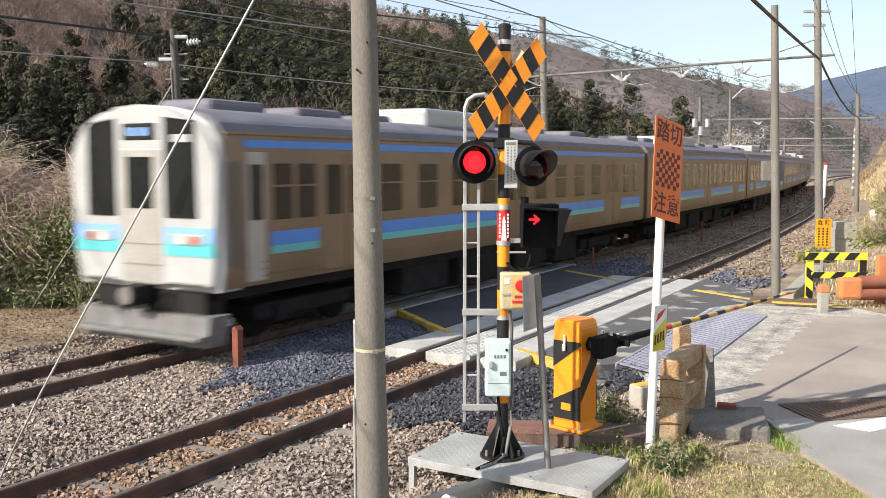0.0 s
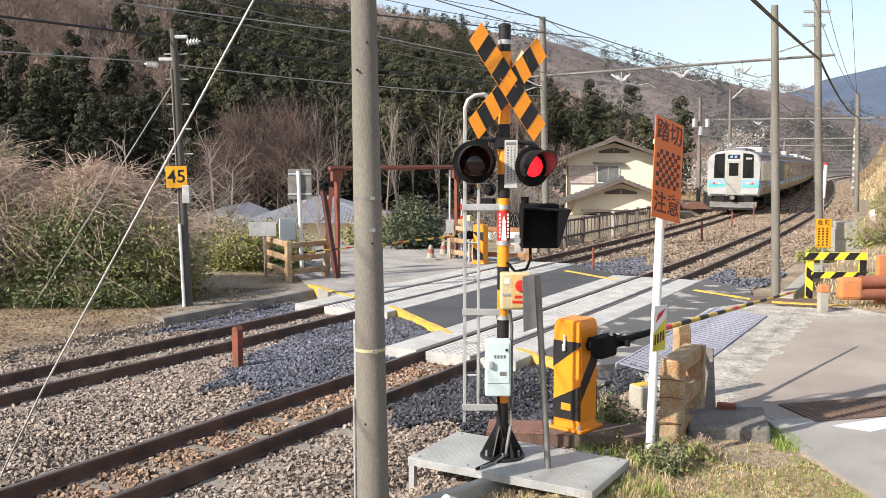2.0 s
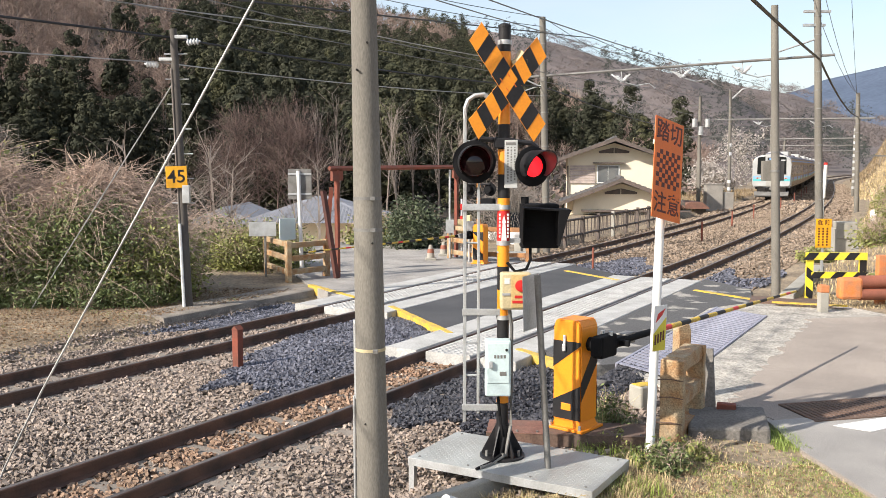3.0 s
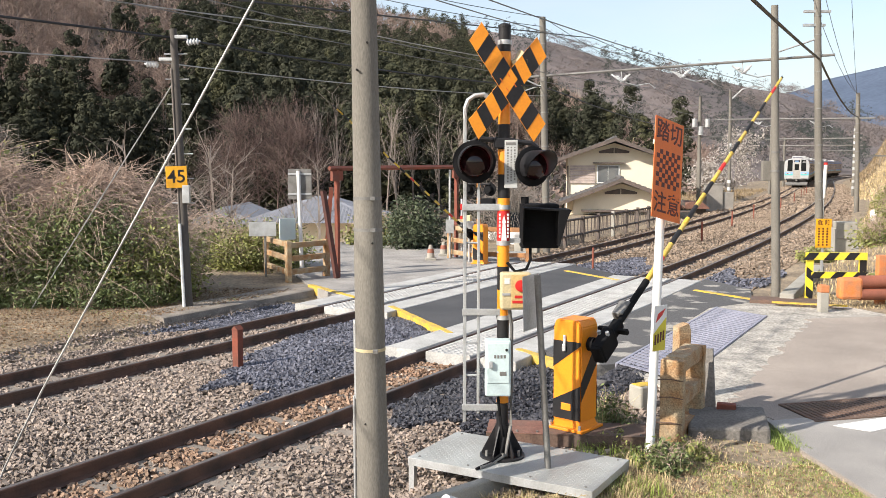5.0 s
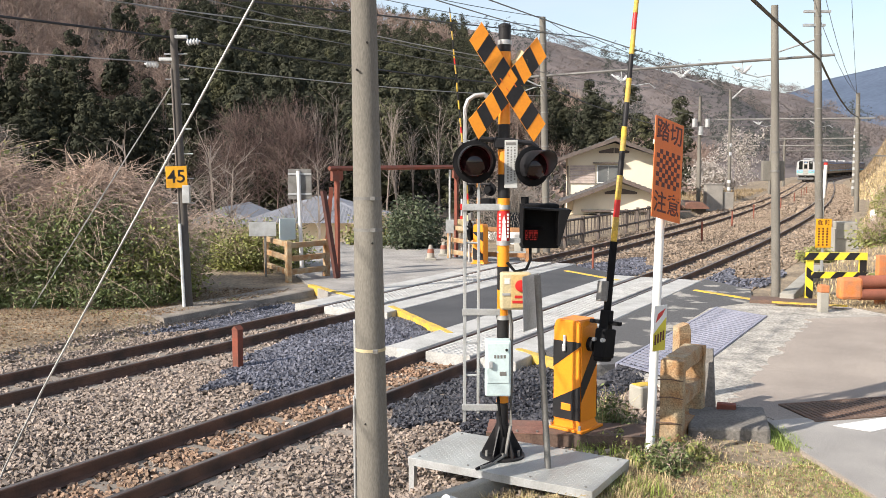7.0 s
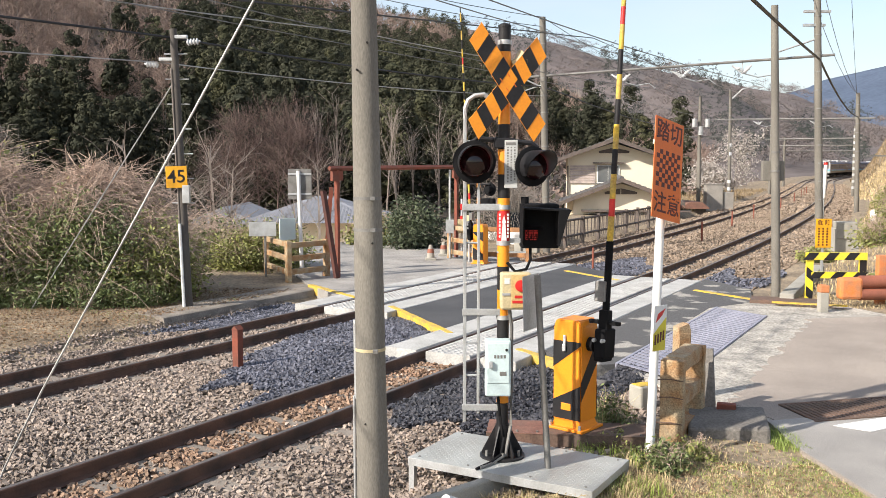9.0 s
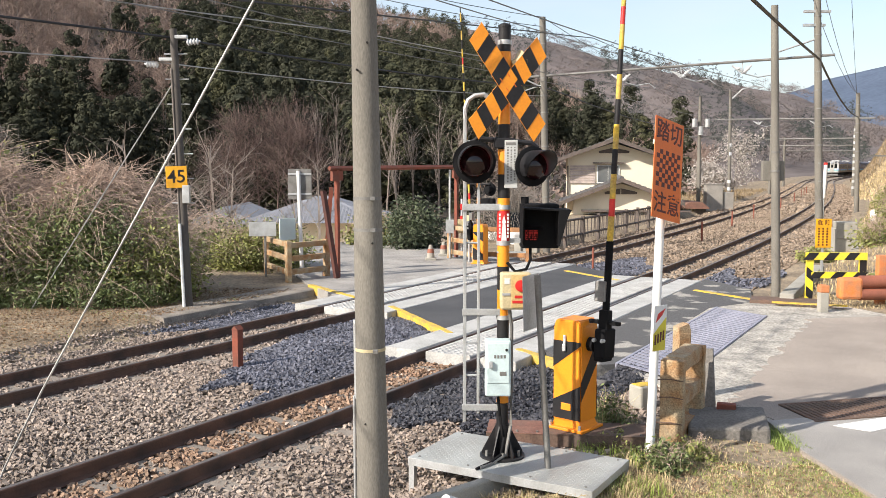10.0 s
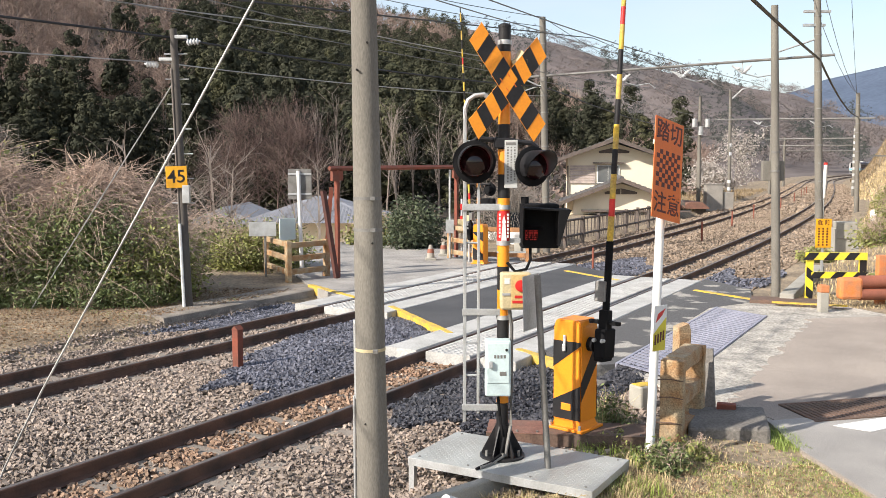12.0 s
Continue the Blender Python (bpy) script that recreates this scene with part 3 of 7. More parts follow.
# ---- the train: six cars that follow the far track, +x is the side towards the crossing street ----
def car_shell(t, cab):
    side = [(-1.44, 1.0), (-1.475, 1.25), (-1.475, 2.95), (-1.44, 3.18), (1.44, 3.18), (1.475, 2.95), (1.475, 1.25), (1.44, 1.0)]
    y0 = -9.55 if cab else -9.75
    smooth(part("body", prism(side, y0, 9.75), TRAINSTEEL, t), 30)
    roof = [(-1.44, 3.181), (-1.36, 3.33), (-1.15, 3.45), (-0.7, 3.56), (0, 3.61), (0.7, 3.56), (1.15, 3.45), (1.36, 3.33), (1.44, 3.181)]
    smooth(part("roof", prism(roof, y0, 9.75), TRAINROOF, t), 30)
    for x0, x1 in ((-1.47, -1.40), (1.40, 1.47)):
        part("gutter", box(x0, x1, y0, 9.75, 3.175, 3.215), TRAINSTEEL, t)
    part("underframe", box(-1.25, 1.25, -9.4, 9.4, 0.82, 0.999), UNDER, t)
    for y, h, w in ((-3.6, 0.55, 1.8), (-1.2, 0.62, 2.1), (1.5, 0.5, 1.9), (3.8, 0.6, 1.5)):
        part("equipment_box", box(-1.2, 1.2, y - w / 2, y + w / 2, 0.82 - h, 0.819, 0.03), UNDER, t)
    for y in (-6.9, 6.9):
        bogie = part("bogie", box(-1.05, 1.05, y - 1.6, y + 1.6, 0.36, 0.62, 0.05), UNDER, t)
        for a in (-1.05, 1.05):
            for x in (-0.52, 0.52):
                part("wheel", cyl(0.42, 0.42, (x - 0.06, y + a, 0.422), (x + 0.06, y + a, 0.422), 20), UNDER, bogie)
            part("axle_box", box(0.93, 1.15, y + a - 0.16, y + a + 0.16, 0.32, 0.58, 0.03), UNDER, bogie)
    for y, l, h, w in ((-8.2, 1.3, 3.74, 0.55), (-6.1, 1.3, 3.72, 0.55), (-4.1, 0.7, 3.70, 0.5), (-1.4, 3.2, 3.90, 0.85), (3.2, 1.3, 3.72, 0.55), (6.3, 1.3, 3.72, 0.55)):
        unit = box(-w, w, y - l / 2, y + l / 2, 3.48, h, 0.09)
        part("roof_unit", unit, TRAINWHITE if l > 3 else TRAINROOF, t)
    for sx in (-1, 1):
        x = 1.475 * sx
        lo, hi = sorted((x - 0.012 * sx, x + 0.006 * sx))
        part("upper_stripe", box(lo, hi - (0.0 if sx < 0 else 0.002), y0 + 0.4, 9.75, 2.99, 3.10), TRAINBLUE, t)
        doors = (-6.7, 0.0, 6.7)
        for d in doors:
            door = part("sliding_door", box(min(x - 0.05 * sx, x + 0.004 * sx), max(x - 0.05 * sx, x + 0.004 * sx), d - 0.66, d + 0.66, 1.06, 2.93, 0.01), TRAINSTEEL, t)
            for o in (-0.33, 0.33):
                part("door_glass", box(min(x - 0.03 * sx, x + 0.008 * sx), max(x - 0.03 * sx, x + 0.008 * sx), d + o - 0.21, d + o + 0.21, 1.95, 2.75), TRAINGLASS, door)
            part("door_gap", box(min(x - 0.03 * sx, x + 0.007 * sx), max(x - 0.03 * sx, x + 0.007 * sx), d - 0.012, d + 0.012, 1.08, 2.9), UNDER, door)
        for a, b in ((-8.6, -7.45), (-5.95, -0.75), (0.75, 5.95), (7.45, 9.3)):
            for z0, z1, m in ((1.55, 1.76, TRAINBLUE), (1.43, 1.548, TRAINTEAL)):
                part("lower_stripe", box(lo, hi, a, b, z0, z1), m, t)
            n = 4 if b - a > 3 else 2
            for i in range(n):
                c = a + (b - a) * (i + 0.5) / n
                w = 0.36 if n > 2 else 0.24
                win = part("window", box(min(x - 0.03 * sx, x + 0.007 * sx), max(x - 0.03 * sx, x + 0.007 * sx), c - w, c + w, 1.92, 2.78, 0.03), TRAINGLASS, t)
                part("window_bar", box(min(x, x + 0.012 * sx), max(x, x + 0.012 * sx), c - w, c + w, 2.42, 2.45), TRAINSTEEL, win)
            for z in (1.12, 1.22, 1.32):
                part("bead", box(min(x, x + 0.008 * sx), max(x, x + 0.008 * sx), a - 0.2, b + 0.2, z, z + 0.02), TRAINSTEEL, t)
        if cab:
            crew = part("crew_door", box(min(x - 0.05 * sx, x + 0.005 * sx), max(x - 0.05 * sx, x + 0.005 * sx), -9.12, -8.72, 1.06, 2.93, 0.01), DOORGREY, t)
            part("door_glass", box(min(x - 0.03 * sx, x + 0.009 * sx), max(x - 0.03 * sx, x + 0.009 * sx), -9.06, -8.78, 1.95, 2.75), TRAINGLASS, crew)
    if not cab:
        for y in (-9.752, 9.752):
            part("end_door", box(-0.42, 0.42, y - 0.02, y + 0.02, 1.1, 2.95), TRAINGLASS, t)
    part("gangway", box(-0.55, 0.55, 9.74, 9.99, 1.05, 3.0, 0.04), UNDER, t)
    return t


def cab_front(t):
    """The driver's end: a white mask with dark windows, a middle door, bands and lights."""
    arch = [(-1.40, 0.96), (-1.475, 1.3), (-1.475, 2.8), (-1.43, 3.1), (-1.28, 3.32), (-0.9, 3.5), (-0.45, 3.58), (0, 3.61), (0.45, 3.58), (0.9, 3.5), (1.28, 3.32), (1.43, 3.1), (1.475, 2.8), (1.475, 1.3), (1.40, 0.96)]
    bm = prism(arch, -9.72, -9.2)
    bmesh.ops.bevel(bm, geom=[e for e in bm.edges if all(v.co.y < -9.7 for v in e.verts)], offset=0.09, segments=3, affect="EDGES")
    mask = smooth(part("cab_mask", bm, TRAINWHITE, t, "white moulded end mask with pale blue bands"), 35)
    for sx in (-1, 1):
        part("cab_window", prism([(sx * 0.50, 2.0), (sx * 1.10, 2.0), (sx * 1.08, 3.28), (sx * 1.02, 3.36), (sx * 0.50, 3.42)], -9.735, -9.6), TRAINGLASS, mask)
        part("blue_band", box(min(sx * 0.46, sx * 1.40), max(sx * 0.46, sx * 1.40), -9.73, -9.6, 1.66, 1.87), LIGHTBLUE, mask)
        part("teal_band", box(min(sx * 0.46, sx * 1.40), max(sx * 0.46, sx * 1.40), -9.73, -9.6, 1.46, 1.656), TRAINTEAL, mask)
        light = part("lamp_panel", box(min(sx * 0.62, sx * 1.20), max(sx * 0.62, sx * 1.20), -9.745, -9.6, 1.62, 1.77, 0.01), DOORGREY, mask)
        part("tail_light", cyl(0.065, 0.065, (sx * 1.06, -9.75, 1.69), (sx * 1.06, -9.7, 1.69), 14), TAILRED, light)
        part("head_light", cyl(0.065, 0.065, (sx * 0.78, -9.75, 1.69), (sx * 0.78, -9.7, 1.69), 14), PORCELAIN, light)
        part("hand_rail", tube([(sx * 0.55, -9.78, 1.08), (sx * 1.25, -9.78, 1.08)], 0.016), DARKSTEEL, mask)
        part("wiper", tube([(sx * 0.7, -9.75, 2.06), (sx * 1.0, -9.75, 2.6)], 0.012, 4), MATBLACK, mask)
    door = part("cab_door", box(-0.40, 0.40, -9.735, -9.6, 1.02, 2.98, 0.02), DOORGREY, mask, "grey stainless middle door")
    part("door_glass", box(-0.26, 0.26, -9.742, -9.7, 2.12, 2.86), TRAINGLASS, door)
    for z in (1.3, 1.6):
        part("hinge_line", box(-0.39, 0.39, -9.74, -9.7, z, z + 0.015), DARKSTEEL, door)
    blind = part("destination_blind", box(-0.34, 0.34, -9.74, -9.7, 3.10, 3.34, 0.02), UNDER, mask)
    for o in (-0.14, 0.1):
        part("blind_mark", box(o - 0.06, o + 0.08, -9.744, -9.73, 3.16, 3.28), LIGHTBLUE, blind)
    part("company_mark", box(0.66, 1.0, -9.739, -9.73, 3.06, 3.17), TRAINWHITE, mask)
    bumper = part("front_skirt", prism([(-1.25, 0.18), (-1.32, 0.62), (1.32, 0.62), (1.25, 0.18)], -9.75, -9.35), SKIRT, t, "grey steel snow plough skirt")
    part("skirt_lip", box(-1.28, 1.28, -9.95, -9.7, 0.30, 0.36, 0.01), SKIRT, bumper)
    part("end_gear", box(-1.1, 1.1, -9.6, -9.2, 0.62, 0.97), UNDER, t)
    hook = part("coupler", box(-0.16, 0.16, -10.05, -9.5, 0.74, 1.02, 0.04), UNDER, t)
    part("coupler_face", cyl(0.13, 0.13, (0, -10.08, 0.88), (0, -10.03, 0.88), 14), DARKSTEEL, hook)
    for x in (-0.5, -0.35, 0.36, 0.52):
        part("air_hose", tube([(x, -9.62, 0.92), (x, -9.78, 0.7), (x * 0.9, -9.72, 0.5)], 0.025), UNDER, t)


def panto(t):
    """A folded-diamond current collector on the roof."""
    p = part("pantograph_base", box(-0.8, 0.8, 7.2, 8.8, 3.62, 3.70, 0.02), TRAINROOF, t)
    for x in (-0.5, 0.5):
        for y0, y1 in ((7.3, 6.9), (8.7, 9.1)):
            part("pantograph_arm", tube([(x, y0, 3.7), (x * 0.9, y1, 4.25), (x * 0.7, 8.0, 4.85)], 0.022, 5), DARKSTEEL, p)
    part("collector_shoe", tube([(-0.85, 8.0, 4.8), (-0.6, 8.0, 4.9), (0.6, 8.0, 4.9), (0.85, 8.0, 4.8)], 0.03, 5), DARKSTEEL, p)


tail_car = thing("train_car", Matrix.Identity(4), "stainless train tail car with white cab end and blue stripes", "train car", "train cars")
car_shell(tail_car, True)
cab_front(tail_car)
plain_car = thing("train_car", Matrix.Identity(4), "stainless steel commuter train car with blue and teal stripes", "train car", "train cars")
car_shell(plain_car, False)
CARS = [tail_car, plain_car]
power_car = copy_thing(plain_car, Matrix.Identity(4))
CARS.append(power_car)
CARS += [copy_thing(plain_car, Matrix.Identity(4)) for _ in range(3)]
panto(power_car)
# ---- the crossing signal on its tread-plate platform ----
def tread_platform():
    t = thing("signal_platform", pose(0.68, 8.04, 0, 0, 0, -29.9), "grey steel tread-plate platform on angle legs", "platform")
    part("deck", box(-0.88, 0.88, -0.465, 0.465, 0.090, 0.10, 0.003), PLATE, t)
    for y in (-0.469, 0.461):
        part("edge_angle", box(-0.88, 0.88, y, y + 0.008, 0.03, 0.098), GREY, t)
    for x in (-0.884, 0.876):
        part("edge_angle", box(x, x + 0.008, -0.465, 0.465, 0.03, 0.099), GREY, t)
    for x in (-0.85, 0.85):
        for y in (-0.435, 0.435):
            part("leg", box(x - 0.028, x + 0.028, y - 0.028, y + 0.028, -0.45, 0.088), GREY, t)
    for x in (-0.8, -0.3, 0.3, 0.8):
        for y in (-0.4, 0.4):
            part("deck_bolt", cyl(0.011, 0.011, (x, y, 0.098), (x, y, 0.108), 8), DARKSTEEL, t)
    verts, faces = [], []
    for i in range(46):
        for j in range(24):
            c = Vector((-0.86 + i * 0.038, -0.44 + j * 0.038, 0.1))
            d = Vector((0.011, 0.005, 0)) if (i + j) % 2 else Vector((-0.005, 0.011, 0))
            n = Vector((-d.y, d.x, 0)) * 0.35
            k = len(verts)
            verts += [c - d, c + n, c + d, c - n, c + Vector((0, 0, 0.003))]
            faces += [(k, k + 1, k + 4), (k + 1, k + 2, k + 4), (k + 2, k + 3, k + 4), (k + 3, k, k + 4)]
    tagged(mesh("tread_pattern", verts, faces, PLATE, t), kind="stuff")
    return t


def bands(parent, r, rows, seg=20):
    for z0, z1, m in rows:
        smooth(part("band", cyl(r, r, (0, 0, z0), (0, 0, z1), seg), m, parent))


SHUTTERS = []


def flasher(parent, x, y, z, turn, scale):
    """A round black backboard with a hooded red lamp; an added hinged shutter covers the glow while the lamp is off."""
    holder = part("backboard", lathe([(0.0, 0.0), (0.19, 0.0), (0.19, 0.012), (0.175, 0.02), (0.0, 0.02)], 36), MATBLACK, parent)
    m = pose(x, y, z, 90, 0, turn) @ Matrix.Scale(scale, 4)
    holder.matrix_local = m
    smooth(holder, 30)
    part("housing", lathe([(0.0, -0.12), (0.09, -0.12), (0.125, -0.04), (0.125, 0.0), (0.0, 0.0)], 24), MATBLACK, holder)
    # hood: most of a cylinder, longer at the top
    verts, faces, n = [], [], 30
    for r in (0.150, 0.143):
        for i in range(n + 1):
            a = radians(-38 + 256 * i / n)
            top = 0.045 + 0.22 * max(0.0, math.sin(a) * 0.6 + 0.4) ** 0.7
            verts += [(r * math.cos(a), r * math.sin(a), 0.02), (r * math.cos(a), r * math.sin(a), 0.02 + top)]
    k = 2 * (n + 1)
    for i in range(n):
        b = 2 * i
        faces += [(b, b + 2, b + 3, b + 1), (k + b, k + b + 1, k + b + 3, k + b + 2), (b + 1, b + 3, k + b + 3, k + b + 1), (b, k + b, k + b + 2, b + 2)]
    faces += [(0, 1, k + 1, k), (2 * n, k + 2 * n, k + 2 * n + 1, 2 * n + 1)]
    hood = smooth(mesh("hood", verts, faces, BLACK, holder), 40)
    # grey inner skin: the reflected sheen inside the black hood, put into colour
    inner, sheen_faces = [], []
    for i in range(n + 1):
        a = radians(-38 + 256 * i / n)
        top = 0.040 + 0.22 * max(0.0, math.sin(a) * 0.6 + 0.4) ** 0.7
        inner += [(0.1415 * math.cos(a), 0.1415 * math.sin(a), 0.022), (0.1415 * math.cos(a), 0.1415 * math.sin(a), 0.02 + top)]
    sheen_faces = [(2 * i, 2 * i + 1, 2 * i + 3, 2 * i + 2) for i in range(n)]
    smooth(mesh("hood_lining", inner, sheen_faces, HOODSHEEN, hood), 60)
    part("lens", lathe([(0.0, 0.021), (0.10, 0.021), (0.095, 0.032), (0.06, 0.046), (0.0, 0.052)], 28), REDLAMP, holder, "glowing red lens")
    # added part: swings over the ever-glowing lens so the lamp looks unlit
    hinge = part("lens_shutter", lathe([(0.0, -0.004), (0.128, -0.004), (0.128, 0.0), (0.118, 0.016), (0.095, 0.031), (0.06, 0.043), (0.025, 0.049), (0.0, 0.05)], 32, m=pose(0, -0.128, 0)), DARKLENS, holder, "dark red-black shutter added to blank the lens")
    smooth(hinge, 50)
    hinge.location = (0, 0.128, 0.056)
    SHUTTERS.append(hinge)
    return holder


DIMRED = mat("dim_red_display", (0.55, 0.02, 0.02), 0.5, scale=3, bump=0, emit=0.2)
HOODSHEEN = mat("grey_hood_sheen", (0.16, 0.16, 0.17), 0.35, scale=3, bump=0, var=0.05)
DARKLENS = mat("dark_lens", (0.022, 0.004, 0.005), 0.06, scale=3, bump=0, var=0.05)


def crossing_signal():
    t = thing("crossing_signal", pose(0.54, 8.12, 0.10), "orange and black railway crossing signal post with crossbuck and red lamps", "crossing signal")
    base = smooth(part("base", lathe([(0.205, 0.0), (0.205, 0.018), (0.19, 0.022), (0.07, 0.022), (0.062, 0.30), (0.0, 0.30)], 28), BLACK, t))
    for k in range(6):
        a = k * math.pi / 3
        part("gusset", prism([(0.055, 0.02), (0.185, 0.02), (0.185, 0.05), (0.06, 0.29), (0.055, 0.29)], -0.006, 0.006, m=Matrix.Rotation(a, 4, "Z")), BLACK, base)
        part("anchor_bolt", cyl(0.013, 0.013, (0.165 * math.cos(a + 0.5), 0.165 * math.sin(a + 0.5), 0.02), (0.165 * math.cos(a + 0.5), 0.165 * math.sin(a + 0.5), 0.075), 8), DARKSTEEL, base)
    B, O = BLACK, ORANGE
    bands(t, 0.054, ((0.28, 0.50, B), (0.50, 0.62, O), (0.62, 1.13, B), (1.13, 1.30, B), (1.30, 1.53, O), (1.53, 1.74, B), (1.74, 1.93, O), (1.93, 2.20, O), (2.20, 2.35, O), (2.35, 2.56, B), (2.56, 2.78, O), (2.78, 3.0, B), (3.0, 3.20, O), (3.20, 3.45, B), (3.45, 3.63, O), (3.63, 3.84, B)))
    for z in (3.71, 2.27, 1.95, 1.28):
        smooth(part("clamp", cyl(0.062, 0.062, (0, 0, z - 0.02), (0, 0, z + 0.02), 20), GREY, t))
    part("cap", lathe([(0.058, 3.84), (0.058, 3.86), (0.03, 3.875), (0.0, 3.878)], 16), BLACK, t)
    bell = smooth(part("bell", lathe([(0.0, 0.0), (0.04, 0.0), (0.055, 0.06), (0.10, 0.10), (0.115, 0.105), (0.0, 0.105)], 22, m=pose(0.06, 0.02, 3.52, 0, 78, 20)), CREAM, t, "cream bell speaker"))
    # crossbuck
    for turn, lift, length, slant in ((55.5, -0.10, 1.04, -0.034), (-49.5, -0.085, 0.95, 0.034)):
        h = 0.088
        board = part("crossbuck_board", prism([(-length / 2 - slant, -h), (length / 2 - slant, -h), (length / 2 + slant, h), (-length / 2 + slant, h)], -0.006, 0.006), ORANGE, t)
        board.matrix_local = pose(0.024, lift, 3.355 if turn > 0 else 3.31, 0, 0, 0) @ Matrix.Rotation(radians(14), 4, "Z") @ Matrix.Rotation(radians(turn), 4, "Y")
        w = length / 9
        for i in (1, 3, 5, 7):
            x = -length / 2 + (i + 0.5) * w
            part("black_stripe", prism([(x - w / 2 - slant, -h + 0.001), (x + w / 2 - slant, -h + 0.001), (x + w / 2 + slant, h - 0.001), (x - w / 2 + slant, h - 0.001)], -0.0085, -0.006), BLACK, board)
        if turn > 0:
            for x in (-0.05, 0.05):
                for z in (-0.04, 0.04):
                    part("slot", box(x - 0.022, x + 0.022, -0.0095, -0.006, z - 0.004, z + 0.004), SIGNORANGE, board)
    # lamp arm
    arm = part("lamp_arm", tube([(-0.30, -0.02, 2.83), (-0.24, -0.02, 2.875), (0.24, -0.02, 2.835), (0.30, -0.02, 2.79)], 0.022, 8), BLACK, t)
    part("arm_clamp", box(-0.09, 0.09, -0.08, 0.07, 2.79, 2.88, 0.01), BLACK, arm)
    flasher(t, -0.265, -0.06, 2.668, 4, 1.0)
    flasher(t, 0.246, -0.06, 2.63, 26, 0.93)
    plate = part("notice_plate", box(0.0, 0.115, -0.085, -0.075, 2.44, 2.86, 0.004), NOTICE, t, "pale grey notice plate with lines of small writing")
    for i in range(3):
        z = 2.80
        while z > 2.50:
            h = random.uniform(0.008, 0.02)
            part("writing_bar", box(0.022 + i * 0.03, 0.036 + i * 0.03, -0.0865, -0.085, z - h, z), DARKSTEEL, plate)
            z -= h + random.uniform(0.005, 0.012)
    part("writing_bar", box(0.012, 0.10, -0.0865, -0.085, 2.815, 2.84), DARKSTEEL, plate)
    part("notice_bracket", box(0.0, 0.06, -0.075, -0.03, 2.62, 2.66), GREY, plate)
    wrap = smooth(part("warning_wrap", cyl(0.058, 0.058, (0, 0, 1.97), (0, 0, 2.24), 24), RED, t, "red sleeve with white arrow and writing"))
    part("white_arrow", prism([(-0.024, 1.975), (0.024, 1.975), (0.012, 2.13), (0.02, 2.13), (0.0, 2.20), (-0.02, 2.13), (-0.012, 2.13)], -0.061, -0.0575), WHITE, wrap)
    for x in (-0.038, 0.034):
        for i in range(7):
            part("writing_bar", box(x - 0.006, x + 0.008, -0.0555, -0.046, 2.0 + i * 0.032, 2.022 + i * 0.032), WHITE, wrap)
    # direction display with hood
    disp = part("direction_display", box(0.15, 0.48, -0.12, 0.10, 1.91, 2.30, 0.012), MATBLACK, t, "black train direction display with a red arrow")
    part("display_hood", prism([(0.155, 2.28), (0.56, 2.26), (0.53, 2.20), (0.46, 1.95), (0.45, 1.95), (0.45, 2.25), (0.155, 2.265)], -0.34, -0.02), MATBLACK, disp)
    part("hood_side", prism([(-0.34, 2.27), (-0.12, 2.27), (-0.12, 1.95), (-0.24, 1.95)], 0.15, 0.16, m=Matrix(((0, 1, 0, 0), (1, 0, 0, 0), (0, 0, 1, 0), (0, 0, 0, 1)))), MATBLACK, disp)
    for x in (0.16, 0.36):
        part("hood_bracket", box(x, x + 0.06, -0.05, 0.06, 2.275, 2.30, 0.005), DARKSTEEL, disp)
    part("display_cap", cyl(0.035, 0.035, (0.19, 0.02, 2.26), (0.19, 0.02, 2.36), 12), MATBLACK, disp)
    arrow = part("red_arrow", prism([(0.215, 2.155), (0.275, 2.155), (0.25, 2.13), (0.265, 2.12), (0.315, 2.165), (0.265, 2.21), (0.25, 2.20), (0.275, 2.175), (0.215, 2.175)], -0.125, -0.121), REDLAMP, disp, "glowing red arrow of light points")
    # added flap: covers the glowing arrow once the arrow is off
    flap = part("added_display_shutter", box(-0.08, 0.08, -0.002, 0.002, -0.12, 0.0), MATBLACK, disp, "black shutter added to blank the display")
    flap.location = (0.265, -0.130, 2.24)
    SHUTTERS.append(flap)
    words = part("display_writing", box(0.185, 0.187, -0.1225, -0.1212, 1.99, 2.075), DIMRED, disp, "dim red writing of light points, unreadable")
    for k in range(2):
        for row in range(5):
            for c in range(4):
                if random.random() < 0.72:
                    x0, z0 = 0.19 + k * 0.056 + c * 0.0125, 1.985 + row * 0.019
                    part("writing_bar", box(x0, x0 + random.choice((0.006, 0.011)), -0.124, -0.1212, z0, z0 + 0.010), DIMRED, words)
    # added flap: covers the glowing writing between its blinks
    veil = part("added_display_shutter", box(-0.085, 0.075, -0.002, 0.002, -0.125, 0.0), MATBLACK, disp, "black shutter added to blank the display")
    veil.location = (0.255, -0.130, 2.095)
    SHUTTERS.append(veil)
    part("display_bracket", box(0.03, 0.2, -0.02, 0.02, 1.95, 1.99), GREY, t)
    part("lower_bracket", box(-0.06, 0.20, -0.03, 0.0, 1.86, 1.875), GREY, t)
    # emergency button box
    bb = part("button_box", box(-0.035, 0.24, -0.17, -0.055, 1.37, 1.70, 0.02), CREAM, t, "cream emergency button box with a red button")
    face = part("button_panel", box(0.06, 0.225, -0.176, -0.17, 1.39, 1.685, 0.004), BUTTONYEL, bb)
    part("red_button", lathe([(0.0, 0.0), (0.052, 0.0), (0.05, 0.012), (0.0, 0.016)], 22, m=pose(0.145, -0.176, 1.585, 90)), RED, face)
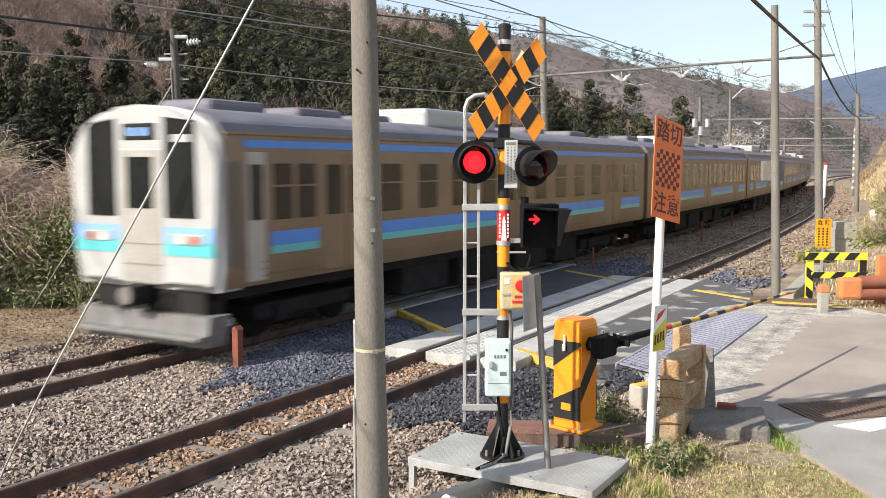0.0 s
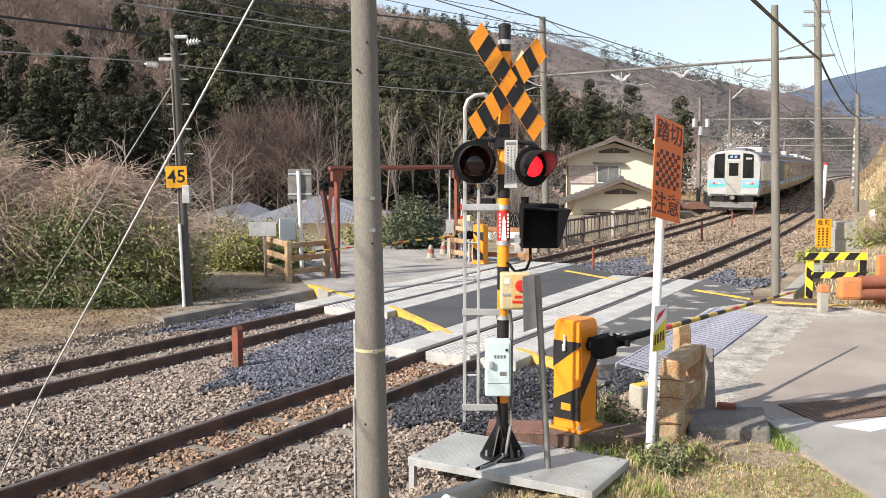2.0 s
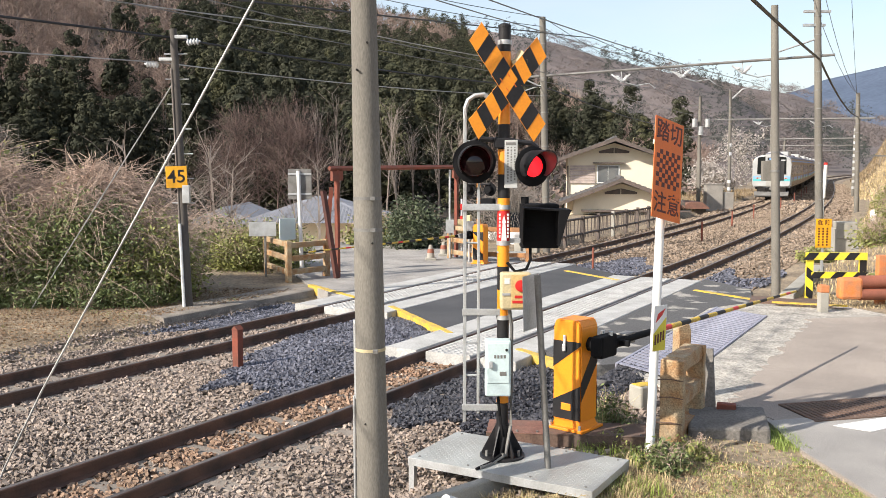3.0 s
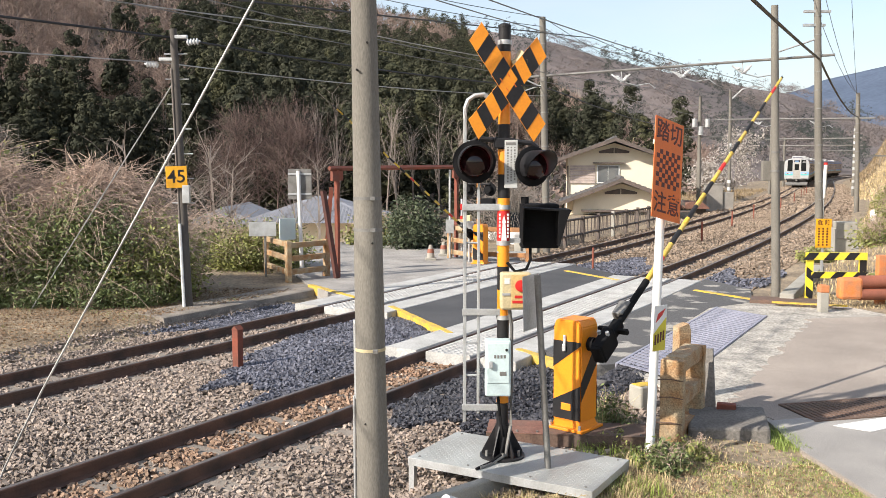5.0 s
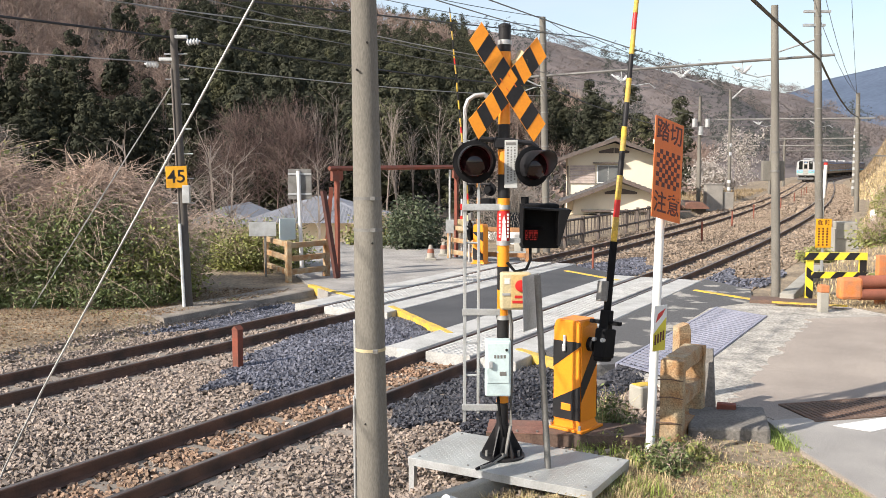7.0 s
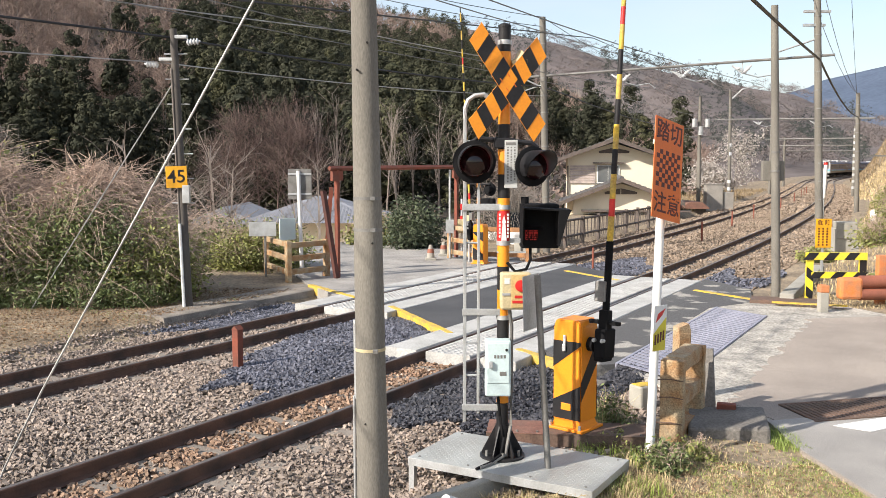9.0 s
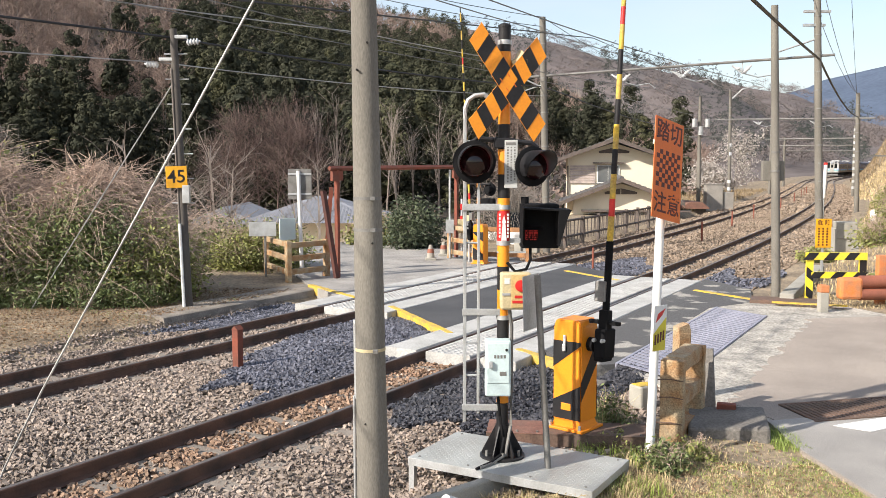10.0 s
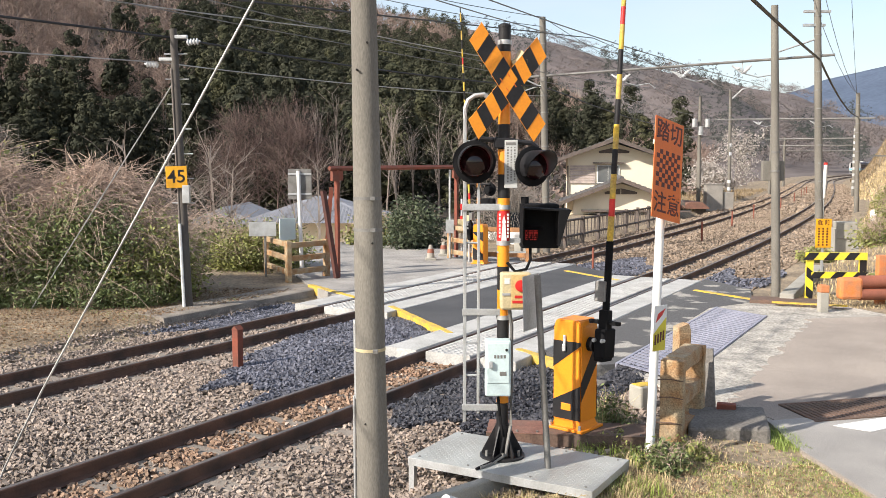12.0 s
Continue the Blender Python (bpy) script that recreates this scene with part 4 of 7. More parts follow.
    for i in range(2):
        part("writing_bar", box(0.09 - 0.02 * i, 0.20 + 0.01 * i, -0.178, -0.175, 1.475 - i * 0.045, 1.50 - i * 0.045), RED, face)
    part("white_label", box(0.0, 0.045, -0.174, -0.17, 1.60, 1.65), WHITE, bb)
    part("latch", box(-0.02, 0.05, -0.178, -0.17, 1.50, 1.52), GREY, bb)
    # pale cabinet
    cab = part("relay_cabinet", box(-0.165, 0.06, -0.20, -0.056, 0.60, 1.10, 0.012), PALEBOX, t, "pale blue-green relay cabinet with worn marks")
    door = part("cabinet_door", box(-0.15, 0.045, -0.206, -0.2, 0.72, 1.08, 0.004), PALEBOX, cab)
    part("lock", cyl(0.012, 0.012, (0.02, -0.216, 1.02), (0.02, -0.2, 1.02), 12), UNDER, door)
    part("label_slot", box(-0.04, 0.02, -0.209, -0.204, 0.79, 0.825), DARKSTEEL, door)
    part("padlock", box(-0.135, -0.10, -0.235, -0.206, 0.86, 0.92, 0.006), GREY, door)
    for i in range(4):
        part("writing_bar", box(-0.09 + 0.028 * i, -0.072 + 0.028 * i, -0.2085, -0.205, 0.945, 0.975), DARKSTEEL, door)
    # conduits
    for pts, r in ((((0.05, -0.08, 1.38), (0.075, -0.06, 1.2), (0.075, -0.05, 0.6), (0.07, -0.07, 0.3), (0.02, -0.14, 0.05), (-0.10, -0.25, 0.02), (-0.22, -0.38, 0.01)), 0.016), (((-0.05, -0.12, 0.6), (-0.03, -0.1, 0.4), (0.01, -0.09, 0.2), (-0.02, -0.16, 0.06), (-0.12, -0.27, 0.025), (-0.25, -0.40, 0.01)), 0.014), (((0.03, -0.06, 1.78), (0.1, -0.08, 1.70), (0.2, -0.06, 1.72), (0.24, -0.02, 1.80), (0.24, 0, 1.93)), 0.014)):
        smooth(part("conduit", tube(pts, r, 8), MATBLACK if r < 0.0145 else DARKSTEEL, t))
    # ladder
    ladder = part("ladder_rail", box(-0.36, -0.33, -0.03, 0.0, 0.32, 3.10, 0.004), GREY, t, "galvanised climbing ladder")
    part("ladder_rail", box(-0.235, -0.21, -0.03, 0.0, 0.40, 2.9, 0.004), GREY, t)
    part("ladder_hoop", tube([(-0.345, -0.015, 3.05), (-0.345, -0.015, 3.14), (-0.32, -0.015, 3.21), (-0.26, -0.015, 3.25), (-0.18, -0.015, 3.26), (-0.1, -0.01, 3.2)], 0.02, 8), GREY, t)
    for i in range(9):
        z = 0.45 + i * 0.30
        part("rung", tube([(-0.345, -0.015, z), (-0.222, -0.015, z)], 0.010, 6), GREY, t)
    for z in (0.46, 1.33, 2.27):
        part("ladder_bracket", box(-0.37, 0.0, -0.045, -0.028, z - 0.03, z + 0.03, 0.004), GREY, t)
    return t


tread_platform()
crossing_signal()


# ---- the gate with its striped arm ----
def gate(m, label, arm_len, arm_dir):
    t = thing("crossing_gate", m, label, "barrier gate", "barrier gates")
    part("foot_plate", box(-0.21, 0.21, -0.2, 0.2, 0.0, 0.025, 0.004), GATEYEL, t)
    part("pedestal", prism([(-0.18, 0.025), (0.18, 0.025), (0.14, 0.10), (-0.14, 0.10)], -0.14, 0.14), GATEYEL, t)
    bm = prism([(-0.16, 0.09), (0.16, 0.09), (0.16, 1.03), (0.13, 1.10), (-0.13, 1.10), (-0.16, 1.03)], -0.155, 0.155)
    bmesh.ops.bevel(bm, geom=bm.edges[:], offset=0.012, segments=2, affect="EDGES")
    body = part("gate_housing", bm, GATEYEL, t, "orange-yellow housing with black diagonal stripes")
    for y, sgn in ((-0.1565, 1), (0.1565, -1)):
        lo_, hi_ = min(y, y - 0.002 * sgn), max(y, y - 0.002 * sgn)
        part("black_stripe", prism([(-0.158, 0.89), (0.158, 0.89), (0.158, 0.86), (-0.158, 0.62)], lo_, hi_), BLACK, body)
        part("black_stripe", prism([(-0.158, 0.29), (-0.158, 0.11), (0.158, 0.11), (0.158, 0.46)], lo_, hi_), BLACK, body)
    side = Matrix.Rotation(radians(90), 4, "Z")
    part("black_stripe", prism([(-0.15, 0.30), (-0.15, 0.50), (0.12, 0.86), (0.15, 0.86), (0.15, 0.66)], -0.163, -0.1605, m=side), BLACK, body)
    part("reflector", box(-0.06, 0.05, -0.165, -0.156, 0.20, 0.27, 0.004), GATEYEL, body)
    lock = part("hasp", box(-0.04, -0.01, -0.175, -0.155, 0.86, 0.95, 0.004), GREY, body)
    part("padlock", box(-0.045, -0.005, -0.187, -0.165, 0.79, 0.86, 0.008), GREY, lock)
    for x in (-0.18, 0.16):
        part("foot_bolt", cyl(0.016, 0.016, (x, -0.17, 0.02), (x, -0.17, 0.07), 8), GREY, t)
    part("shaft_housing", cyl(0.07, 0.07, (0.15, 0, 0.86), (0.22, 0, 0.86), 18), MATBLACK, body)
    arm = thing("gate_arm", Matrix.Identity(4), "", "")
    arm.parent = t
    return t, arm


def arm_parts(arm, length, first):
    """The arm lies along +y from its hinge, the weight on the other side."""
    part("hinge_block", box(-0.06, 0.06, -0.13, 0.16, -0.12, 0.10, 0.02), MATBLACK, arm)
    part("weight", box(-0.06, 0.05, -0.16, -0.06, -0.10, 0.09, 0.02), MATBLACK, arm)
    part("clamp", box(-0.05, 0.05, 0.12, 0.34, -0.05, 0.05, 0.012), MATBLACK, arm)
    part("cross_plate", box(-0.17, 0.16, 0.20, 0.24, -0.03, 0.03, 0.01), MATBLACK, arm)
    part("breakaway_box", box(-0.11, 0.01, 0.42, 0.62, -0.06, 0.05, 0.008), DARKSTEEL, arm)
    for x in (-0.045, 0.045):
        part("bolt", cyl(0.02, 0.02, (x, 0.05, 0.09), (x, 0.05, 0.13), 8), GREY, arm)
    y, i = 0.16, 0
    pattern = (YELLOW, RED, YELLOW, BLACK, YELLOW, BLACK, YELLOW, BLACK)
    while y < length:
        step, m = (first, MATBLACK) if i == 0 else (0.24 if pattern[(i - 1) % 8] is not RED else 0.17, pattern[(i - 1) % 8])
        r0, r1 = 0.034 - 0.018 * y / length, 0.034 - 0.018 * min(1, (y + step) / length)
        if i == 0:
            r0 = r1 = 0.036
        smooth(part("arm_band", cyl(r0, r1, (0, y, 0), (0, min(y + step, length), 0), 12), m, arm))
        y += step
        i += 1


GATE_AZ = 40.0
gate_near, arm_near = gate(pose(1.32, 8.95, 0.13, 0, 0, -40), "orange-yellow barrier gate machine with a striped arm, on a rusty plate", 5.4, 0)
arm_parts(arm_near, 5.4, 0.85)
gate_far, arm_far = gate(pose(1.05, 25.4, 0.0, 0, 0, 150), "orange barrier gate machine with a striped arm across the tracks", 6.2, 0)
arm_parts(arm_far, 6.2, 0.6)
def gate_foundation():
    t = thing("gate_foundation", pose(1.25, 8.93, 0, 0, 0, -7), "rusty steel channel frame with a cover plate under the gate", "foundation")
    for y in (-0.24, 0.20):
        beam = part("channel", box(-0.80, 0.78, y - 0.006, y + 0.006, 0.0, 0.115), RUSTPLATE, t)
        for z in (0.0, 0.105):
            part("flange", box(-0.80, 0.78, y, y + (0.06 if y < 0 else -0.06), z, z + 0.010), RUSTPLATE, beam)
    part("cover_plate", box(-0.80, -0.22, -0.25, 0.21, 0.116, 0.126, 0.003), REDPLATE, t, "red-brown rusted cover plate")
    part("gate_plate", box(-0.21, 0.78, -0.25, 0.21, 0.116, 0.128, 0.003), RUSTPLATE, t)
    for x in (-0.74, 0.0, 0.72):
        part("pile", box(x - 0.05, x + 0.05, -0.20, 0.16, -0.4, 0.105), DARKCON, t)
    for x in (-0.7, -0.5, -0.3, 0.5, 0.7):
        part("bolt", cyl(0.012, 0.012, (x, -0.2, 0.124), (x, -0.2, 0.140), 8), DARKSTEEL, t)


gate_foundation()


# ---- the orange warning sign ----
def warning_sign():
    t = thing("warning_sign", pose(1.92, 8.28, 0.0), "orange crossing warning sign on a white post", "sign")
    smooth(part("post", cyl(0.041, 0.041, (0.0, 0, -0.1), (0.068, 0, 2.80), 18), WHITE, t, "white steel post, rusty at its foot"))
    smooth(part("post_foot", cyl(0.043, 0.043, (-0.002, 0, -0.12), (0.002, 0, 0.10), 18), RUSTPLATE, t))
    ax, az = Vector((0.725, 0.659, -0.198)).normalized(), Vector((0.076, 0.209, 0.975)).normalized()
    ay = az.cross(ax)
    m = Matrix.Translation(Vector((0.035, -0.02, 2.69)) - ay * 0.085) @ Matrix((ax, ay, az)).transposed().to_4x4()
    bm = box(-0.225, 0.225, -0.004, 0.004, -0.455, 0.455, 0.003)
    board = part("board", bm, SIGNORANGE, t, "orange board with dark brown characters and a chequered band")
    board.matrix_local = m
    flat = pose(0, -0.0055, 0, 90, 0, 0)
    for words, x, z in (("踏", -0.105, 0.325), ("切", 0.105, 0.325), ("注", -0.105, -0.325), ("意", 0.105, -0.325)):
        lettering("lettering", words, 0.205, pose(x, 0, z) @ flat, MAROON, board)
    for i in range(8):
        for j in range(8):
            if (i + j) % 2:
                x, z = -0.185 + i * 0.046, 0.165 - j * 0.042
                part("check_square", box(x, x + 0.046, -0.0062, -0.0042, z - 0.042, z), MAROON, board)
    part("stiffener", box(-0.2, 0.2, 0.004, 0.03, 0.2, 0.24), GREY, board)
    small = part("small_board", box(-0.10, 0.10, -0.004, 0.004, -0.21, 0.21, 0.003), WHITE, t, "small white and yellow notice board with red writing")
    small.matrix_local = pose(0.055, -0.06, 1.26, 0, 3, 42)
    part("yellow_field", prism([(-0.095, -0.205), (0.095, -0.205), (0.095, 0.10), (-0.095, -0.05)], -0.0055, -0.0042), BAMBOOYEL, small)
    part("red_mark", prism([(-0.07, 0.05), (0.03, 0.12), (0.075, 0.18), (0.0, 0.15), (-0.04, 0.13)], -0.0057, -0.0044), RED, small)
    for i in range(4):
        part("writing_bar", box(-0.075 + i * 0.04, -0.05 + i * 0.04, -0.007, -0.0052, -0.15 + 0.012 * i, -0.06 + 0.012 * i), MAROON, small)
    return t


MAROON = mat("maroon_lettering", (0.10, 0.012, 0.008), 0.5, bump=0, var=0.05)
BAMBOOYEL = mat("notice_yellow", (0.72, 0.62, 0.05), 0.5, bump=0, var=0.05)
warning_sign()


# ---- the grey post with its panel ----
def back_panel():
    t = thing("small_sign", pose(0.90, 7.78, 0.0), "grey steel post carrying a narrow sign seen from behind", "sign")
    smooth(part("post", cyl(0.028, 0.028, (0.03, 0, -0.05), (-0.09, 0, 1.80), 14), DARKSTEEL, t))
    p = part("panel", box(-0.13, 0.13, -0.004, 0.004, -0.24, 0.24, 0.003), GREY, t)
    p.matrix_local = pose(-0.135, 0.05, 1.56, 0, -3, 52)


back_panel()


# ---- the near concrete pole with its guy wire ----
def near_pole():
    t = thing("utility_pole", pose(-0.545, 7.0, -0.45), "weathered grey-brown concrete utility pole with steel bands", "utility pole")
    smooth(part("shaft", cyl(0.130, 0.072, (0, 0, 0), (-0.09, 0, 7.6), 32), POLE, t))
    for z in (2.94, 2.70, 1.77):
        c = Vector((-0.09 * z / 7.6, 0, z))
        r = 0.130 - 0.058 * z / 7.6 + 0.003
        band = smooth(part("band", cyl(r, r, c - Vector((0, 0, 0.012)), c + Vector((0, 0, 0.012)), 28), CREAM if z < 2 else DARKSTEEL, t))
        part("band_bolt", box(c.x + 0.03, c.x + 0.07, -r - 0.025, -r + 0.01, z - 0.015, z + 0.015, 0.004), DARKSTEEL, band)
    for z, x in ((3.9, -0.05), (2.6, 0.04), (4.1, 0.03), (1.2, -0.04)):
        part("step_hole", cyl(0.008, 0.008, (x - 0.012 * z, -0.12, z), (x - 0.012 * z, -0.07, z), 8), UNDER, t)
    smooth(part("conduit", tube([(-0.145, -0.02, 0.2), (-0.147, -0.02, 1.4)], 0.012, 8), GREY, t))
    smooth(part("conduit", tube([(-0.13, -0.02, 1.38), (-0.135, -0.02, 1.98), (-0.13, -0.02, 2.0)], 0.016, 8), GREY, t))
    smooth(part("guy_wire", tube([(-0.065, 0.08, 5.9), (-0.895, 0.08, 4.44), (-2.625, 0.08, 1.42), (-2.945, 0.08, 0.80), (-3.28, 0.08, 0.05)], 0.0085, 6), WIRE, t, "bright twisted guy wire"))


near_pole()
# ---- fast meshes for things made of many small pieces ----
def fast_mesh(name, verts, tris, material, parent=None, kind=""):
    me = bpy.data.meshes.new(name)
    n, f = len(verts), len(tris)
    k = tris.shape[1]
    me.vertices.add(n)
    me.vertices.foreach_set("co", np.ascontiguousarray(verts, dtype=np.float32).ravel())
    me.loops.add(f * k)
    me.loops.foreach_set("vertex_index", np.ascontiguousarray(tris, dtype=np.int32).ravel())
    me.polygons.add(f)
    me.polygons.foreach_set("loop_start", np.arange(0, f * k, k, dtype=np.int32))
    me.update(calc_edges=True)
    me.shade_flat()
    me.materials.append(material)
    ob = new(name, me)
    if parent:
        ob.parent = parent
    return tagged(ob, kind=kind)


def sticks(p0, p1, r0, r1):
    """Three-sided tapered bars."""
    p0, p1 = np.asarray(p0, float), np.asarray(p1, float)
    d = p1 - p0
    d /= np.linalg.norm(d, axis=1, keepdims=True) + 1e-9
    ref = np.where(np.abs(d[:, 2:3]) > 0.9, [[1.0, 0, 0]], [[0, 0, 1.0]])
    u = np.cross(d, ref)
    u /= np.linalg.norm(u, axis=1, keepdims=True) + 1e-9
    w = np.cross(d, u)
    vs = []
    for p, r in ((p0, np.asarray(r0)), (p1, np.asarray(r1))):
        for k in range(3):
            a = 2 * math.pi * k / 3
            vs.append(p + (math.cos(a) * u + math.sin(a) * w) * r[:, None])
    verts = np.stack(vs, 1).reshape(-1, 3)
    b = np.arange(len(p0))[:, None] * 6
    faces = np.concatenate([b + np.array([[i, (i + 1) % 3, 3 + (i + 1) % 3, 3 + i]]) for i in range(3)])
    return verts, faces


def flakes(centres, sizes, rng, flat=0.0, long=1.0):
    """Small four-cornered leaves at random tilts."""
    n = len(centres)
    d = rng.normal(size=(n, 3))
    d[:, 2] *= 1 - flat
    d /= np.linalg.norm(d, axis=1, keepdims=True) + 1e-9
    e = np.cross(d, rng.normal(size=(n, 3)))
    e /= np.linalg.norm(e, axis=1, keepdims=True) + 1e-9
    sz = np.asarray(sizes)[:, None]
    c = np.asarray(centres)
    verts = np.stack([c - d * sz * long, c + e * sz * 0.5, c + d * sz * long, c - e * sz * 0.5], 1).reshape(-1, 3)
    return verts, np.arange(n * 4).reshape(n, 4)


def joined(pieces):
    vs, fs, k = [], [], 0
    for v, f in pieces:
        vs.append(v)
        fs.append(f + k)
        k += len(v)
    return np.concatenate(vs), np.concatenate(fs)


def spread(templates, places, rng, low=0.8, high=1.25, grown=None):
    """Copies of (verts, faces) templates at many places, turned and scaled, in one pair of arrays."""
    out = []
    for j, p in enumerate(places):
        v, f = templates[rng.integers(len(templates))]
        a, s = rng.uniform(0, 6.283), rng.uniform(low, high) * (1.0 if grown is None else grown[j])
        ca, sa = math.cos(a), math.sin(a)
        q = np.stack([v[:, 0] * ca - v[:, 1] * sa, v[:, 0] * sa + v[:, 1] * ca, v[:, 2] * rng.uniform(0.85, 1.15)], 1) * s + p
        out.append((q, f))
    return joined(out)


# ---- masts, beams and overhead wires ----
def mast(x, y, z, height, r0, r1, lean, label, bolts=True, top=None):
    t = thing("catenary_mast", pose(x, y, z), label, "catenary mast", "masts along the line")
    tip = Vector((lean, 0, height))
    smooth(part("shaft", cyl(r0, r1, (0, 0, -0.4), tip, 20), POLE, t))
    if bolts:
        for i in range(int(height / 0.55)):
            k = (0.6 + 0.55 * i) / height
            if k < 0.97:
                c, r = tip * k, r0 + (r1 - r0) * k
                part("step_band", cyl(r + 0.008, r + 0.008, c - Vector((0, 0, 0.02)), c + Vector((0, 0, 0.02)), 14), DARKSTEEL, t)
    return t


def insulator(parent, at, d=(0, 0, 1)):
    q = Vector(d).to_track_quat("Z", "Y").to_matrix().to_4x4()
    prof = [(0.02, 0.0)]
    for i in range(4):
        prof += [(0.065, 0.03 + 0.06 * i), (0.065, 0.04 + 0.06 * i), (0.025, 0.055 + 0.06 * i)]
    prof += [(0.02, 0.27)]
    smooth(part("insulator", lathe(prof, 12, m=Matrix.Translation(at) @ q), PORCELAIN, parent))


def bracket_arm(parent, a, b, c):
    """A hinged pipe bracket: from the mast at a and b out to c."""
    part("bracket_pipe", tube([a, c], 0.03, 6), GREY, parent)
    part("bracket_pipe", tube([b, c], 0.025, 6), GREY, parent)
    insulator(parent, a, Vector(c) - Vector(a))
    insulator(parent, b, Vector(c) - Vector(b))
    part("registration_arm", tube([Vector(c) + Vector((-0.5, 0, -0.25)), Vector(c) + Vector((0.2, 0, -0.45)), Vector(c) + Vector((0.6, 0, -0.3))], 0.02, 5), GREY, parent)


m_left = mast(3.43, 30.0, 0.0, 7.5, 0.125, 0.10, -0.22, "concrete catenary mast with steel bands beside the far track")
m_right = mast(11.6, 27.95, 0.0, 9.2, 0.125, 0.095, -0.42, "tall concrete catenary mast with steel bands on the bank")
m_light = mast(6.87, 18.6, 0.0, 5.92, 0.092, 0.07, -0.24, "plain concrete pole carrying a grey box beside the crossing", bolts=False)
m_box = part("grey_box", box(-0.62, 0.34, -0.32, -0.12, 2.05, 2.95, 0.02), POLE, m_light, "grey steel box clamped to the pole")
m_box.matrix_local = pose(-0.07, 0, 0.03)
m_box.scale = (0.46, 0.6, 0.45)
m_box.location = (-0.07, 0.24, 1.50)
for z in (2.62, 3.0):
    part("box_band", cyl(0.092, 0.092, (-0.12, 0, z - 0.02), (-0.12, 0, z + 0.02), 18), DARKSTEEL, m_light)
m_far_l = mast(19.74, 63.0, 0.0, 7.9, 0.12, 0.10, -0.1, "concrete catenary mast beside the far track")
m_far_r = mast(24.77, 54.6, 0.2, 6.8, 0.14, 0.12, -0.2, "grey-brown concrete catenary mast on the bank")
m_3l = mast(32.1, 89.8, 0.0, 7.2, 0.13, 0.11, 0, "white-banded catenary mast beside the far track")
m_3r = mast(38.6, 86.0, 0.0, 6.4, 0.15, 0.14, 0, "white lattice catenary mast on the near side", bolts=False)
m_4l = mast(45.6, 122.5, 0.0, 6.4, 0.16, 0.14, 0, "white catenary mast beyond the curve")
m_4r = mast(54.5, 120.5, 0.0, 6.8, 0.16, 0.15, 0, "white steel catenary mast beyond the curve", bolts=False)
m_pole = mast(16.85, 60.2, 0.0, 7.2, 0.14, 0.10, -0.05, "thin dark utility pole with transformers", bolts=False)
for i in range(3):
    part("transformer", cyl(0.16, 0.16, (-0.45 + 0.42 * i, -0.25, 5.2 - 0.5 * (i % 2)), (-0.45 + 0.42 * i, -0.25, 5.75 - 0.5 * (i % 2)), 12), GREY, m_pole)
part("cross_arm", box(-0.7, 1.6, -0.05, 0.05, 4.55, 4.62), DARKSTEEL, m_pole)
part("cross_arm", box(-0.7, 0.7, -0.05, 0.05, 6.6, 6.67), DARKSTEEL, m_pole)


def span_beam(owner, a, b, r, tip=0.5):
    """A pipe beam across both tracks, resting in the masts."""
    a, b = Vector(a), Vector(b)
    d = (b - a).normalized()
    o = owner.matrix_world.translation
    beam = smooth(part("span_beam", tube([a - d * tip - o, b + d * tip - o], r * 0.8, 8), DARKSTEEL, owner, "dull galvanised pipe beam across both tracks"))
    return beam


def hangers(owner, a, b, stops):
    """White ribbed insulators in a V under the beam, with a bent steady arm."""
    o = owner.matrix_world.translation
    for k in stops:
        p = Vector(a).lerp(Vector(b), k) - o
        low = p + Vector((0.05, 0, -0.36))
        for dx in (-0.26, 0.25):
            insulator(owner, low, Vector((dx, 0, 0.27)))
            part("hanger_arm", tube([low, p + Vector((dx, 0, -0.16)), p + Vector((dx * 1.15, 0, -0.12))], 0.030, 6), PORCELAIN, owner)
        part("hanger_rod", tube([p, low], 0.016, 5), GREY, owner)
        part("steady_arm", tube([low, low + Vector((0.45, 0, -0.12)), low + Vector((0.85, 0, -0.05)), low + Vector((1.05, 0, -0.2))], 0.020, 5), GREY, owner)


span_beam(m_left, (3.24, 30.0, 5.62), (11.3, 27.95, 6.02), 0.05)
hangers(m_left, (3.24, 30.0, 5.62), (11.3, 27.95, 6.02), (0.30, 0.52, 0.74))
bracket_arm(m_left, (-0.12, 0, 6.45), (-0.08, 0, 5.2), (-0.95, 0, 5.6))
for z, x1 in ((8.35, 1.1), (7.3, 0.35), (6.9, 0.2)):
    part("cross_arm", box(-0.75, x1 - 0.3, -0.06, 0.06, z, z + 0.07), GREY, m_right)
part("stay_arm", tube([(-0.28, 0, 6.55), (-1.6, 0, 6.1)], 0.03, 6), GREY, m_right)
span_beam(m_far_l, (19.6, 63.0, 5.85), (24.6, 54.6, 5.5), 0.07, 1.2)
hangers(m_far_l, (19.6, 63.0, 5.85), (24.6, 54.6, 5.5), (0.25, 0.7))
part("lamp_arm", tube([(-0.05, 0, 7.2), (0.7, 0, 7.9), (1.5, 0, 8.1), (2.1, 0, 8.0)], 0.05, 6), GREY, m_far_l)
span_beam(m_3l, (32.1, 89.8, 5.25), (38.6, 86.0, 5.25), 0.08, 0.6)
span_beam(m_3l, (32.1, 89.8, 4.6), (38.6, 86.0, 4.6), 0.06, 0.3)
span_beam(m_4l, (45.6, 122.5, 5.3), (54.5, 120.5, 5.3), 0.10, 0.6)
span_beam(m_4l, (45.6, 122.5, 4.6), (54.5, 120.5, 4.6), 0.08, 0.3)
